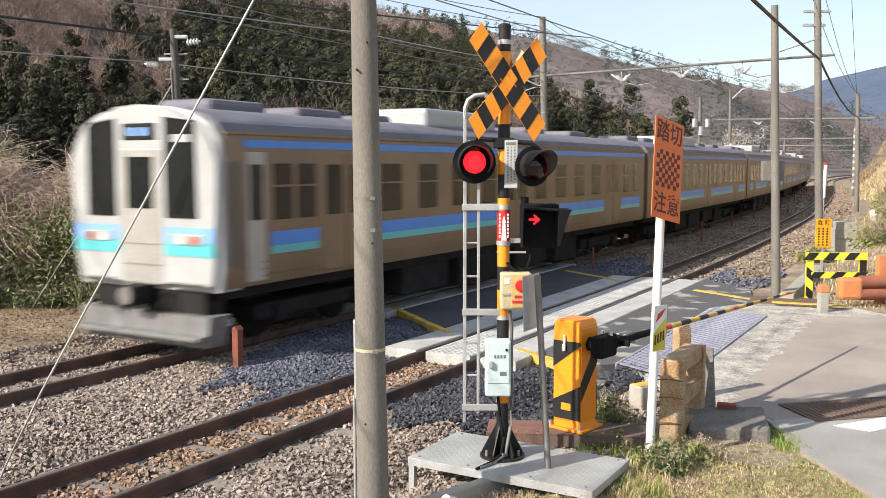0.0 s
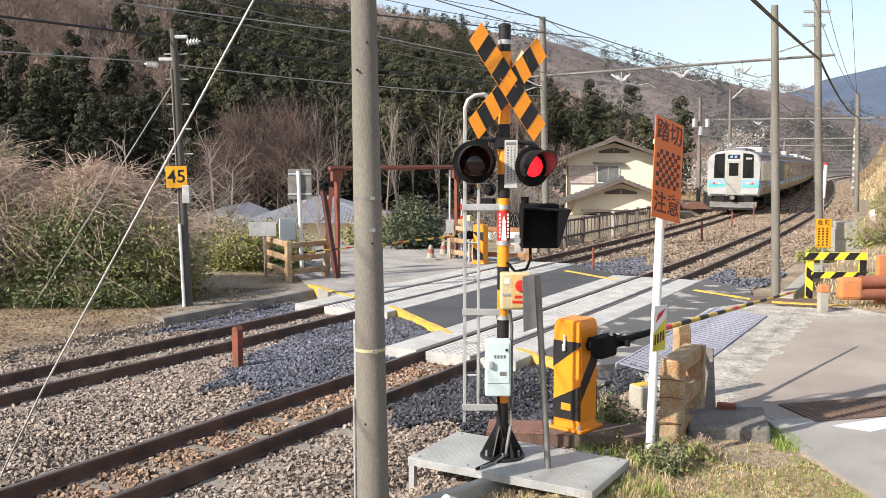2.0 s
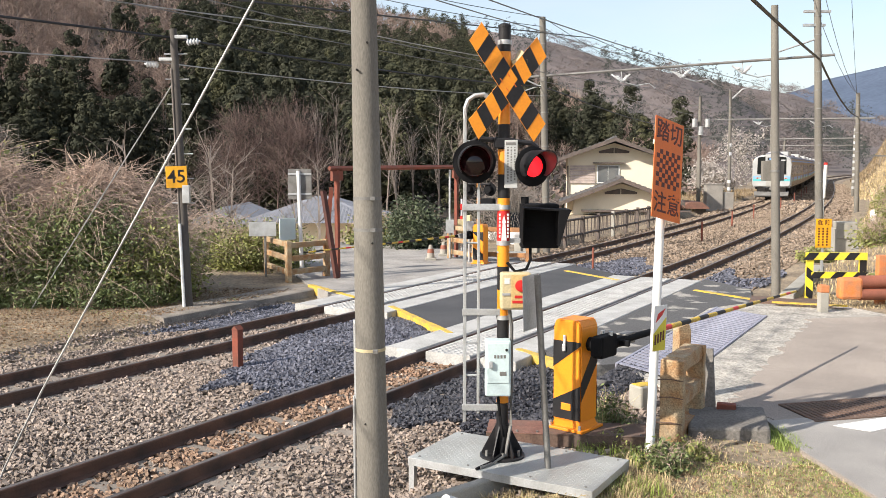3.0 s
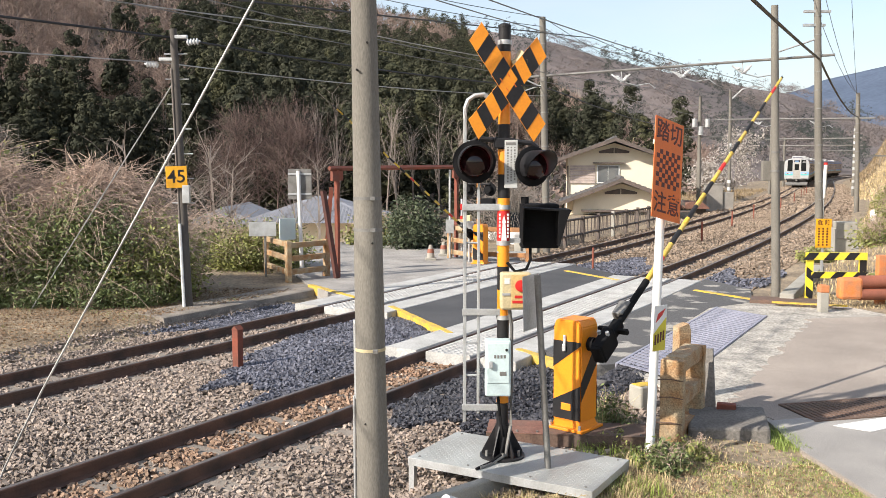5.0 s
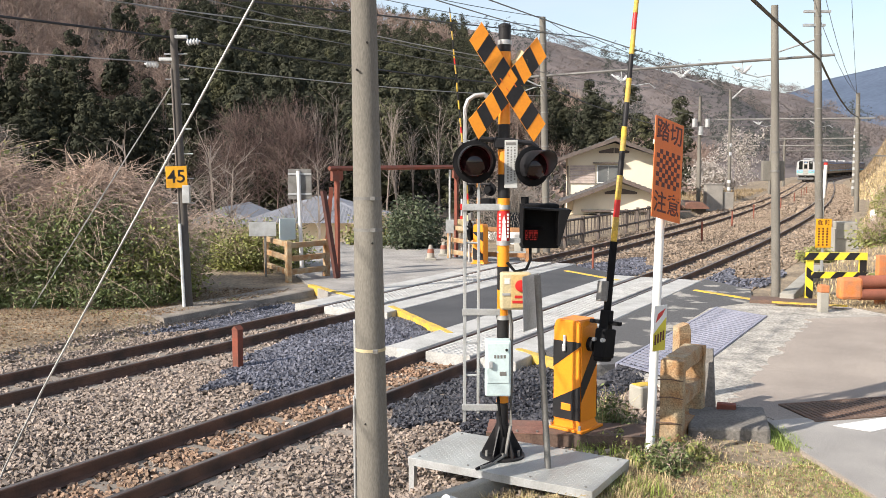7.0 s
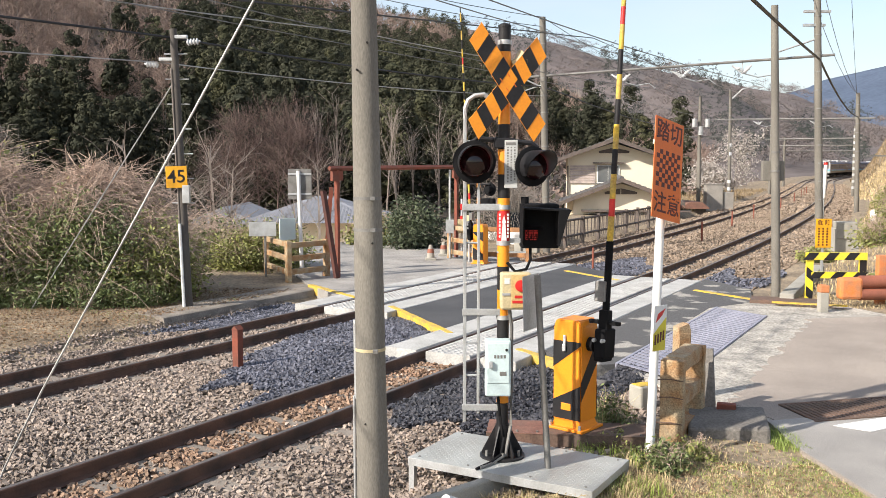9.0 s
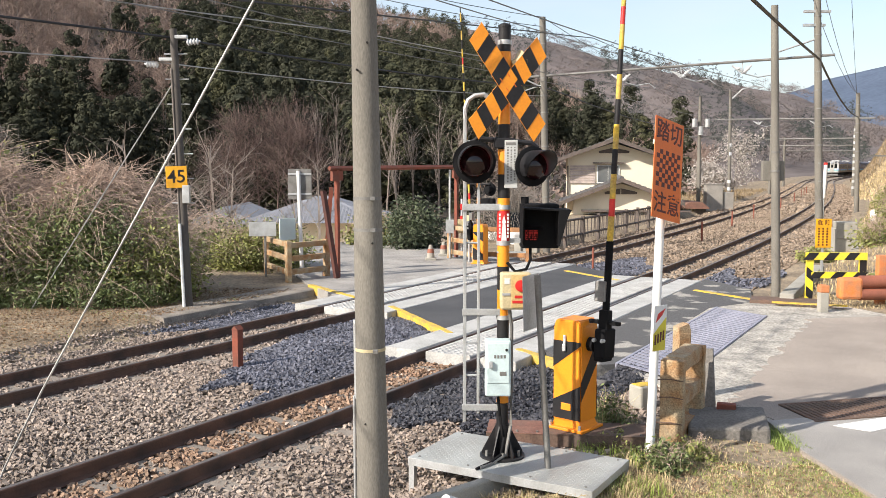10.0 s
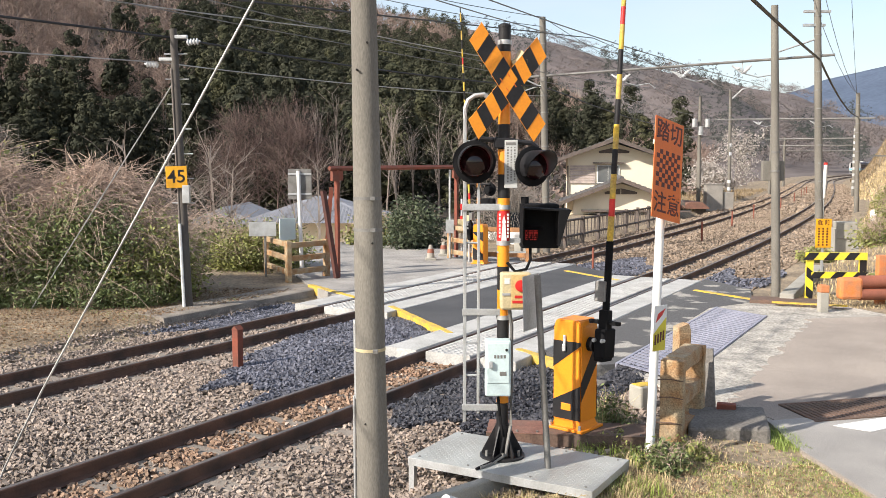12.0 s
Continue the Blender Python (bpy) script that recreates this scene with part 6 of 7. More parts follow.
def red_top_post():
    t = thing("marker_post", pose(7.15, 17.0, 0), "short grey concrete post with a red cap", "post", "marker posts")
    part("shaft", box(-0.08, 0.08, -0.08, 0.08, -0.3, 0.36, 0.01), CONCRETE, t)
    part("red_cap", box(-0.085, 0.085, -0.085, 0.085, 0.361, 0.50, 0.015), ORANGERUST, t)


red_top_post()


def danger_sign():
    t = thing("danger_sign", pose(9.2, 22.0, 0), "small orange danger notice with lines of dark writing", "sign")
    part("post", box(-0.025, 0.025, 0.01, 0.05, -0.2, 1.2), GREY, t)
    b = part("board", box(-0.19, 0.19, -0.008, 0.008, 0.75, 1.45, 0.004), ORANGEYEL, t)
    for words, x in (("危", -0.09), ("険", 0.09)):
        lettering("lettering", words, 0.13, pose(x, -0.0095, 1.35, 90), MAROON, b)
    for i in range(3):
        for j in range(7):
            part("writing_bar", box(-0.13 + i * 0.1, -0.09 + i * 0.1, -0.010, -0.0075, 0.80 + j * 0.065, 0.84 + j * 0.065), MAROON, b)


danger_sign()


def white_signal_post():
    t = thing("line_marker", pose(18.05, 43.3, 0), "thin white line-side marker post with a red top", "post")
    smooth(part("shaft", cyl(0.05, 0.05, (0, 0, -0.2), (0, 0, 1.2), 10), GREY, t))
    smooth(part("white_head", cyl(0.085, 0.085, (0, 0, 1.2), (0.05, 0, 2.75), 12), WHITE, t))
    part("red_top", cyl(0.09, 0.09, (0.05, 0, 2.75), (0.05, 0, 2.86), 12), RED, t)


white_signal_post()


def block(name, m, x, y, z, material, label, category, bevel=0.02):
    ob = part(name, box(-x, x, -y, y, -0.3, z, bevel), material)
    ob.matrix_world = m
    return tagged(ob, label, category)


block("concrete_trough", pose(8.35, 20.9, 0, 0, 0, -28), 0.14, 3.0, 0.16, CONCRETE, "long low concrete kerb along the track", "kerb")
strip("cable_trough", 29, 52, ((-4.02, -0.1), (-4.02, 0.27), (-3.98, 0.29), (-3.74, 0.27), (-3.7, 0.25), (-3.7, -0.1)), CONCRETE, "long pale concrete cable trough along the bank", "cable trough")
bank_post = thing("marker_post", pose(17.2, 36.4, float(ground_z(17.2, 36.4)[0])), "short white capped marker on a dark stub on the bank", "post", "marker posts")
smooth(part("stub", cyl(0.07, 0.07, (0, 0, -0.2), (0, 0, 0.35), 12), DARKSTEEL, bank_post))
smooth(part("white_cap", lathe([(0.13, 0.3), (0.13, 0.72), (0.09, 0.80), (0.0, 0.82)], 14), WHITE, bank_post))
bank_pole = thing("utility_pole", pose(18.3, 37.6, float(ground_z(18.3, 37.6)[0])), "thin dark pole with a short arm on the bank", "utility pole")
smooth(part("shaft", cyl(0.06, 0.045, (0, 0, -0.3), (0, 0, 3.2), 12), DARKPOLE, bank_pole))
part("cross_arm", box(-0.9, 0.4, -0.03, 0.03, 2.7, 2.76), DARKSTEEL, bank_pole)
insulator(bank_pole, (0.25, 0, 2.76))
block("concrete_chest", pose(12.8, 28.8, 0, 0, 0, -12), 0.42, 0.35, 0.75, CONCRETE, "pale concrete cable chest on the bank", "chest")
block("concrete_block", pose(12.7, 28.75, 0.74, 0, 0, -12), 0.30, 0.33, 0.22, CONCRETE, "second concrete lid block on the chest", "lid")
block("rusty_plate", pose(6.95, 18.1, 0.0, 0, 0, -22), 0.75, 0.30, 0.06, RUSTPLATE, "rust-red steel plate at the foot of the pole", "plate", 0.01)
sheet("yellow_mark", [(6.5, 17.85), (7.75, 17.35), (7.72, 17.22), (6.45, 17.72)], 0.045, 0.067, YELLOW, "worn yellow paint mark on the plate", "road marking")
sheet("yellow_mark", [(2.26, 10.22), (2.44, 10.32), (2.36, 10.46), (2.18, 10.36)], 0.215, 0.226, YELLOW, "yellow paint on top of the drain block", "road marking")
block("drain_block", pose(2.31, 10.34, 0, 0, 0, 29), 0.12, 0.11, 0.22, CONCRETE, "yellow-topped concrete block beside the grating", "block")
block("drain_block", pose(1.78, 11.05, 0, 0, 0, -30), 0.12, 0.40, 0.03, DARKCON, "rough concrete block beside the gate", "block")
slab = block("concrete_slab", pose(2.98, 9.35, 0.0, 3, -4, -14), 0.40, 0.36, 0.12, DARKCON, "tilted dark concrete cover slab in the grass", "slab", 0.035)
block("red_brick", pose(3.05, 9.62, 0.12, 0, 0, -20), 0.10, 0.05, 0.07, RUST, "broken red brick lying on the slab", "brick", 0.012)
block("concrete_edge", pose(0.0, 7.35, -0.02, 0, 0, -48), 0.05, 0.75, 0.06, CONCRETE, "low concrete edging by the platform", "kerb")
smooth(tagged(part("white_pipe", tube([(0.13, 7.05, -0.05), (0.10, 6.95, 0.10), (0.02, 6.85, 0.16)], 0.045, 10), WHITE), "white plastic pipe end sticking out of the ground", "pipe"))


def far_signal():
    """The second signal of the crossing, seen from behind."""
    t = thing("crossing_signal", pose(1.02, 26.1, 0.0, 0, 0, 150), "orange and black crossing signal on the far side, seen from behind", "crossing signal")
    smooth(part("base", lathe([(0.2, -0.1), (0.2, 0.02), (0.07, 0.03), (0.06, 0.3), (0.0, 0.3)], 18), BLACK, t))
    bands(t, 0.055, ((0.28, 0.6, ORANGE), (0.6, 0.9, BLACK), (0.9, 1.2, ORANGE), (1.2, 1.5, BLACK), (1.5, 1.8, ORANGE), (1.8, 2.1, BLACK), (2.1, 2.4, ORANGE), (2.4, 2.8, BLACK)), 14)
    part("lamp_arm", tube([(-0.35, 0, 2.2), (0.35, 0, 2.2)], 0.025, 6), BLACK, t)
    for x in (-0.33, 0.33):
        lamp = part("backboard", lathe([(0.0, 0.0), (0.19, 0.0), (0.19, 0.02), (0.0, 0.02)], 24, m=pose(x, -0.05, 2.05, 90)), MATBLACK, t)
        part("housing", lathe([(0.0, 0.0), (0.12, 0.0), (0.09, 0.13), (0.0, 0.13)], 18, m=pose(x, -0.05, 2.05, -90)), MATBLACK, lamp)
    part("display", box(-0.5, -0.1, -0.1, 0.1, 1.45, 1.8, 0.02), MATBLACK, t)
    part("relay_cabinet", box(-0.15, 0.1, 0.06, 0.2, 0.55, 1.05, 0.01), PALEBOX, t)
    part("button_box", box(0.25, 0.5, -0.1, 0.05, 0.95, 1.3, 0.02), CREAM, t)


far_signal()


def slim_post(x, y, h, label, banded):
    t = thing("marker_pole", pose(x, y, 0), label, "post", "marker posts")
    smooth(part("shaft", cyl(0.035, 0.035, (0, 0, -0.2), (0, 0, h), 10), GREY if not banded else WHITE, t))
    if banded:
        for z in (h - 0.55, h - 0.2):
            smooth(part("red_band", cyl(0.06, 0.06, (0, 0, z - 0.12), (0, 0, z + 0.05), 10), RED, t))
    part("small_box", box(-0.12, 0.12, -0.1, 0.0, 0.75, 1.15, 0.01), CREAM if banded else GREY, t)


slim_post(0.55, 26.9, 1.75, "white post with red bands and a cream box", True)
slim_post(0.20, 26.7, 2.6, "thin grey steel post beside the far road", False)
slim_post(0.75, 25.9, 1.0, "short pale box on a post by the far gate", False)
# ---- ballast stones ----
RNG = np.random.default_rng(7)


def stones(name, count, s0, s1, l0, l1, size, material, label, keep=None, lift=0.0):
    """Broken stones strewn over a stretch of the line."""
    cube = np.array([(x, y, z) for x in (-1, 1) for y in (-1, 1) for z in (-1, 1)]) * 0.78
    quad = np.array([(0, 1, 3, 2), (4, 6, 7, 5), (0, 4, 5, 1), (2, 3, 7, 6), (0, 2, 6, 4), (1, 5, 7, 3)])
    quad = np.delete(quad, 4, 0)  # the face it lies on is never seen
    tri = np.concatenate([quad[:, :3], quad[:, [0, 2, 3]]])
    s, l = RNG.uniform(s0, s1, count), RNG.uniform(l0, l1, count)
    ok = np.ones(count, bool)
    for c in (-HALF, HALF, FAR - HALF, FAR + HALF):
        ok &= np.abs(l - c) > 0.085
    on_panel = ((np.abs(l) < 1.14) & (s > 11.1) & (s < 21.7)) | ((np.abs(l - FAR) < 1.14) & (s > 13.8) & (s < 23.7))
    k = np.clip((l - MID0) / (MID1 - MID0), 0, 1)
    on_road = (l > 1.0) & (l < FAR - 1.0) & (s > 12.95 + 1.6 * k) & (s < 21.9 + 1.5 * k)
    on_near = (l < -1.0) & (s > 11.9) & (s < 21.3 + (l + 1.0) * 0.6)
    on_far = (l > FAR + 1.0) & (s > 15.1) & (s < 24.7)
    ok &= ~(on_panel | on_road | on_near | on_far)
    # sleepers stay half bare
    for c in (0.0, FAR):
        ph = ((s + 14) / 0.62) % 1.0
        bare = (np.abs(l - c) < 0.9) & ((ph < 0.15) | (ph > 0.85))
        ok &= ~(bare & (RNG.random(count) < 0.8))
    if keep is not None:
        ok &= keep(s, l)
    s, l = s[ok], l[ok]
    n = len(s)
    a = np.interp(s, LS, LA)
    x, y = np.interp(s, LS, LX) - l * np.cos(a), np.interp(s, LS, LY) + l * np.sin(a)
    bed = np.interp(l, (-2.3, -1.5, FAR + 1.5, FAR + 2.3), (-0.40, -0.165, -0.165, -0.40))
    z = np.maximum(bed, ground_z(x, y)) + lift + RNG.uniform(-0.012, 0.02, n)
    hump = 0.05 * np.exp(-((l - FAR / 2) / 0.7) ** 2)
    z += hump
    r = RNG.uniform(size * 0.65, size * 1.3, n)
    q = RNG.normal(size=(n, 4)) * np.array([1.0, 0.28, 0.28, 1.0])
    q /= np.linalg.norm(q, axis=1, keepdims=True)
    w, i, j, k = q.T
    R = np.stack([np.stack([1 - 2 * (j * j + k * k), 2 * (i * j - k * w), 2 * (i * k + j * w)], -1), np.stack([2 * (i * j + k * w), 1 - 2 * (i * i + k * k), 2 * (j * k - i * w)], -1), np.stack([2 * (i * k - j * w), 2 * (j * k + i * w), 1 - 2 * (i * i + j * j)], -1)], 1)
    base = (cube[None] + RNG.uniform(-0.42, 0.42, (n, 8, 3))) * np.stack([RNG.uniform(0.9, 1.35, n), RNG.uniform(0.7, 1.05, n), RNG.uniform(0.4, 0.75, n)], 1)[:, None, :] * r[:, None, None]
    v = np.einsum("nab,nvb->nva", R, base)
    v += np.stack([x, y, z + r * 0.25], 1)[:, None]
    f = tri[None] + (np.arange(n) * 8)[:, None, None]
    tagged(fast_mesh(name, v.reshape(-1, 3), f.reshape(-1, 3), material), label, "ballast", kind="stuff")


def dark_patch(s, l):
    left = 8.2 + 0.45 * np.maximum(0, l - 0.9) + 2.4 * np.maximum(0, l - 2.3) + 0.35 * np.sin(l * 6) + 0.2 * np.sin(l * 13)
    return ((s > left) & (s < 14.8) & (l > 0.62) & (l < 3.35)) | ((s > 22) & (s < 26 + np.sin(l * 4)) & (l > 0.9) & (l < 3.0)) | ((s > 8.4 + 0.3 * np.sin(l * 7)) & (s < 12.2) & (l < -0.6) & (l > -2.9)) | ((s > 21.2) & (s < 24.6 + np.sin(l * 5)) & (l < -0.9) & (l > -2.6)) | ((s > 11.3 + 0.3 * np.sin(l * 9)) & (s < 15.2) & (l > FAR + 0.7) & (l < FAR + 2.2))


def rusty_patch(s, l):
    return (np.abs(l) < 0.42) & (s < 11.3)


def plain_patch(s, l):
    return (~dark_patch(s, l) | (RNG.random(len(s)) < 0.06)) & ~(rusty_patch(s, l) & (RNG.random(len(s)) < 0.75))


stones("ballast_stones", 94000, 2.5, 15, -3.6, FAR + 2.4, 0.0212, STONE, "grey-brown broken ballast stones around the rails", plain_patch)
stones("ballast_stones", 12000, -8, 2.5, -3.6, FAR + 2.4, 0.042, STONE, "grey-brown broken ballast stones further back along the rails", None)
stones("ballast_stones", 32000, 15, 56, -2.4, FAR + 2.2, 0.038, BROWNSTONE, "brown ballast stones along the line beyond", plain_patch)
stones("ballast_stones", 15000, 56, 150, -2.2, FAR + 2.0, 0.085, BROWNSTONE, "brown ballast stones along the far curve", None)
stones("ballast_stones", 5200, 2.5, 11.4, -0.42, 0.42, 0.023, RUSTSTONE, "rust-stained ballast stones between the near rails", None, 0.01)
stones("ballast_stones", 60000, 7, 15.2, 0.6, FAR + 2.2, 0.0225, DARKSTONE, "dark blue-grey fresh ballast stones between the tracks", dark_patch, 0.018)
stones("ballast_stones", 22000, 7, 12.4, -2.9, -0.6, 0.0235, BLACKSTONE, "nearly black fresh ballast stones beside the gate", dark_patch, 0.022)
stones("ballast_stones", 9000, 21, 27, -2.7, 3.1, 0.032, DARKSTONE, "dark blue-grey fresh ballast stones past the crossing", dark_patch, 0.03)


# ---- plants: patterns that are repeated over the slopes ----
def bare_tree(rng, height, spread_, n_limb, twigs, fine, stout=1.0):
    """A leafless tree: tapered trunk, limbs, and many fine twigs."""
    p0, p1, r0, r1 = [], [], [], []
    lean = rng.normal(size=2) * 0.04 * height
    base_r = height * 0.011 * stout
    for i in range(4):
        a, b = i / 4, (i + 1) / 4
        p0.append((lean[0] * a, lean[1] * a, height * 0.85 * a))
        p1.append((lean[0] * b, lean[1] * b, height * 0.85 * b))
        r0.append(base_r * (1 - 0.8 * a))
        r1.append(base_r * (1 - 0.8 * b))
    ends = [np.array(p1[-1])]
    for i in range(n_limb):
        k = rng.uniform(0.2, 0.98)
        a = rng.uniform(0, 6.283)
        start = np.array((lean[0] * k, lean[1] * k, height * 0.85 * k))
        ln = height * rng.uniform(0.22, 0.42) * (1.25 - 0.6 * k)
        d = np.array((math.cos(a) * spread_, math.sin(a) * spread_, rng.uniform(0.5, 1.2)))
        d /= np.linalg.norm(d)
        e = start + d * ln
        p0.append(start), p1.append(e), r0.append(base_r * (0.5 - 0.3 * k)), r1.append(base_r * 0.14)
        ends.append(e)
        for j in range(twigs):
            q = start + (e - start) * rng.uniform(0.25, 1.0)
            dd = d * 0.8 + rng.normal(size=3) * 0.55
            dd[2] = abs(dd[2]) * 0.8 + 0.15
            dd /= np.linalg.norm(dd)
            g = q + dd * ln * rng.uniform(0.3, 0.75)
            p0.append(q), p1.append(g), r0.append(base_r * 0.13), r1.append(base_r * 0.05)
            for _ in range(fine):
                w = q + (g - q) * rng.uniform(0.3, 1.0)
                de = dd + rng.normal(size=3) * 0.7
                de /= np.linalg.norm(de)
                p0.append(w), p1.append(w + de * ln * rng.uniform(0.15, 0.4)), r0.append(base_r * 0.07), r1.append(base_r * 0.03)
    return sticks(np.array(p0), np.array(p1), np.array(r0), np.array(r1))


def clumps(rng, height, wide, count, per, low):
    """Small three-cornered sprays laid over the outsides of many leafy clumps, so that each clump has a lit and a shaded side."""
    k = rng.random(count) ** 0.8
    a = rng.uniform(0, 6.283, count)
    r = wide * np.sqrt(np.clip(1.03 - k, 0, 1)) * np.minimum(1, 0.4 + 2.5 * k) * rng.uniform(0.35, 1.0, count)
    c = np.stack([r * np.cos(a), r * np.sin(a), height * (low + (0.97 - low) * k)], 1)
    size = wide * rng.uniform(0.22, 0.42, count) * (1.15 - 0.5 * k)
    i = np.repeat(np.arange(count), per)
    n = rng.normal(size=(len(i), 3)) + np.array([[0, 0, 0.35]])
    n /= np.linalg.norm(n, axis=1, keepdims=True)
    p = c[i] + n * (size[i] * rng.uniform(0.75, 1.1, len(i)))[:, None] * np.array([1, 1, 0.75])
    m = n + rng.normal(size=n.shape) * 0.14
    e = np.cross(m, rng.normal(size=n.shape))
    e /= np.linalg.norm(e, axis=1, keepdims=True) + 1e-9
    f = np.cross(m, e)
    f /= np.linalg.norm(f, axis=1, keepdims=True) + 1e-9
    s = (size[i] * rng.uniform(0.18, 0.41, len(i)))[:, None]
    v = np.stack([p - e * s * 0.7 - f * s * 0.3, p + e * s * 0.6 - f * s * 0.4, p + f * s * 0.95 + e * s * 0.1], 1).reshape(-1, 3)
    return v, np.arange(len(i) * 3).reshape(-1, 3)


def twig_haze(rng, height, width, n, thick):
    """The haze of fine upright twigs that rounds off a leafless crown."""
    heads = 16
    ha, hk = rng.uniform(0, 6.283, heads), rng.uniform(0.42, 0.88, heads)
    hr = width * 0.75 * np.sqrt(rng.random(heads)) * np.sin(np.clip(hk, 0.2, 0.93) * math.pi) ** 0.4
    c = np.stack([hr * np.cos(ha), hr * np.sin(ha), height * hk], 1)
    i = rng.integers(heads, size=n)
    d = rng.normal(size=(n, 3)) * np.array([0.8, 0.8, 0.6]) + np.array([[0, 0, 0.35]])
    d /= np.linalg.norm(d, axis=1, keepdims=True)
    p = c[i] + d * (width * rng.uniform(0.1, 0.42, n))[:, None]
    d += np.array([[0, 0, 0.5]]) + rng.normal(size=(n, 3)) * 0.25
    side = np.cross(d, rng.normal(size=(n, 3)))
    side *= thick / (np.linalg.norm(side, axis=1, keepdims=True) + 1e-9)
    tip = p + d * (height * rng.uniform(0.04, 0.10, n))[:, None]
    v = np.stack([p - side, p + side, tip + side * 0.4, tip - side * 0.4], 1).reshape(-1, 3)
    return v, np.arange(n * 4).reshape(n, 4)


def feathery(rng, height, spread_, limbs, twigs, fine, haze, thick):
    return joined([bare_tree(rng, height, spread_, limbs, twigs, fine), twig_haze(rng, height, height * 0.36, haze, thick)])


def on_slope(bearing, dist):
    b = np.radians(bearing)
    x, y = dist * np.sin(b), dist * np.cos(b)
    return np.stack([x, y, ground_z(x, y) - 0.2], 1)


def stuff(name, pair, material, label, category):
    tagged(fast_mesh(name, pair[0], pair[1], material), label, category, kind="stuff")


def woods():
    rng = RNG
    near_f = [clumps(rng, rng.uniform(8, 11.5), rng.uniform(2.1, 2.9), 50, 54, 0.10) for _ in range(6)]
    far_f = [clumps(rng, 10, 2.9, 26, 22, 0.12) for _ in range(5)]
    near_c = [feathery(rng, rng.uniform(8, 10.5), rng.uniform(0.8, 1.1), 13, 5, 2, 420, 0.022) for _ in range(5)]
    far_c = [twig_haze(rng, 8, 3.2, 72, 0.095) for _ in range(5)]
    trunks = [sticks(np.array([(0, 0, -0.5)]), np.array([(rng.normal() * 0.3, rng.normal() * 0.3, 7.0)]), np.array([0.10]), np.array([0.03])) for _ in range(5)]
    n = 3400
    bearing, dist = rng.uniform(-29, 16, n), np.sqrt(90 ** 2 + (425 ** 2 - 90 ** 2) * rng.random(n) ** 1.1)
    px_ = np.tan(np.radians(bearing))
    patch = wobble(bearing * 3.2, dist * 0.25, 9.0, 2.0)
    edge = 20 * wobble(bearing, dist * 0.1, 2.2, 5.0)
    # dark evergreens low on the slope, leafless woods at its foot and above
    fir = patch > 0.25
    fir |= (px_ < 0.06) & (dist > 104) & (dist < 180 + edge + 110 * ease(px_, -0.34, -0.2)) & (patch > -0.8)
    fir |= (px_ < -0.23) & (dist < 150) & (patch > -0.4)
    fir &= ~((px_ < -0.29) & (dist > 116 + edge * 0.6) & (patch < 0.6))
    fir |= (px_ < 0.03) & (dist < 120)
    fir &= ~((px_ > 0.08) & (patch < 0.38))
    sparse = (px_ > 0.05) & (dist < 150) & (rng.random(n) < 0.85) | (px_ > -0.3) & (px_ < 0.05) & (dist < 110) & ~fir
    bearing, dist, fir = bearing[~sparse], dist[~sparse], fir[~sparse]
    places = on_slope(bearing, dist)
    young = np.where((np.tan(np.radians(bearing)) > 0.1) & (dist > 300), 0.55, 1.0)
    near = dist < 185
    olive = rng.random(len(fir)) < np.where(dist > 190, 0.45, 0.2)
    for sel, tf, tc in ((near, near_f, near_c), (~near, far_f, far_c)):
        stuff("conifer_wood", spread(tf, places[fir & sel & ~olive], rng, 0.6, 1.3, young[fir & sel & ~olive]), CONIFER, "dark green conifer wood on the mountain slope", "woods")
        stuff("olive_wood", spread(tf, places[fir & sel & olive], rng, 0.5, 1.1, young[fir & sel & olive]), OLIVEFIR, "olive evergreen trees among the conifers", "woods")
        stuff("leafless_wood", spread(tc, places[~fir & sel], rng, 0.7, 1.2, young[~fir & sel]), BROWNTWIG, "red-brown leafless wood on the mountain slope", "woods")
    stuff("leafless_trunks", spread(trunks, places[~fir], rng, 0.75, 1.2), BARK, "pale trunks of the leafless wood", "woods")
    firs, fine = far_f, far_c
    # undergrowth that hides the soil of the slope
    m = 34000
    b2, d2 = rng.uniform(-36, 17, m), 84 * (425 / 84) ** rng.random(m)
    p2 = on_slope(b2, d2)
    p2[:, 2] += rng.uniform(0.0, 1.6, m)
    # the larger dark share near the foot stands in for shade between trees
    dark = rng.random(m) < np.where((d2 < 190) & (b2 < 4), 0.85, 0.42)
    grow = np.clip(d2 / 120, 0.8, 2.2)
    stuff("undergrowth", flakes(p2[~dark], rng.uniform(0.2, 0.6, (~dark).sum()) * grow[~dark], rng), BROWNTWIG, "brown leafless undergrowth on the slope", "undergrowth")
    stuff("undergrowth", flakes(p2[dark], rng.uniform(0.2, 0.6, dark.sum()) * grow[dark], rng), CONIFER, "dark evergreen undergrowth on the slope, thickened to stand for shade", "undergrowth")
    # the farther ridges, in haze-tinted colours
    for count, b0, b1, d0, d1, scale, share in ((1400, -4, 25, 450, 800, 1.5, 0.42), (1000, 6, 29, 850, 1400, 2.4, 0.40)):
        bb, dd = rng.uniform(b0, b1, count), d0 * (d1 / d0) ** rng.random(count)
        pl = on_slope(bb, dd)
        isfir = wobble(bb * 4, dd * 0.02, 5.0, 1.0) > 0.55 - share
        small_f = [(v[:3 * 150] * scale, f[:150]) for v, f in firs]
        small_c = [(v[:4 * 70] * np.array([scale * 1.3, scale * 1.3, scale * 0.8]), f[:70]) for v, f in fine]
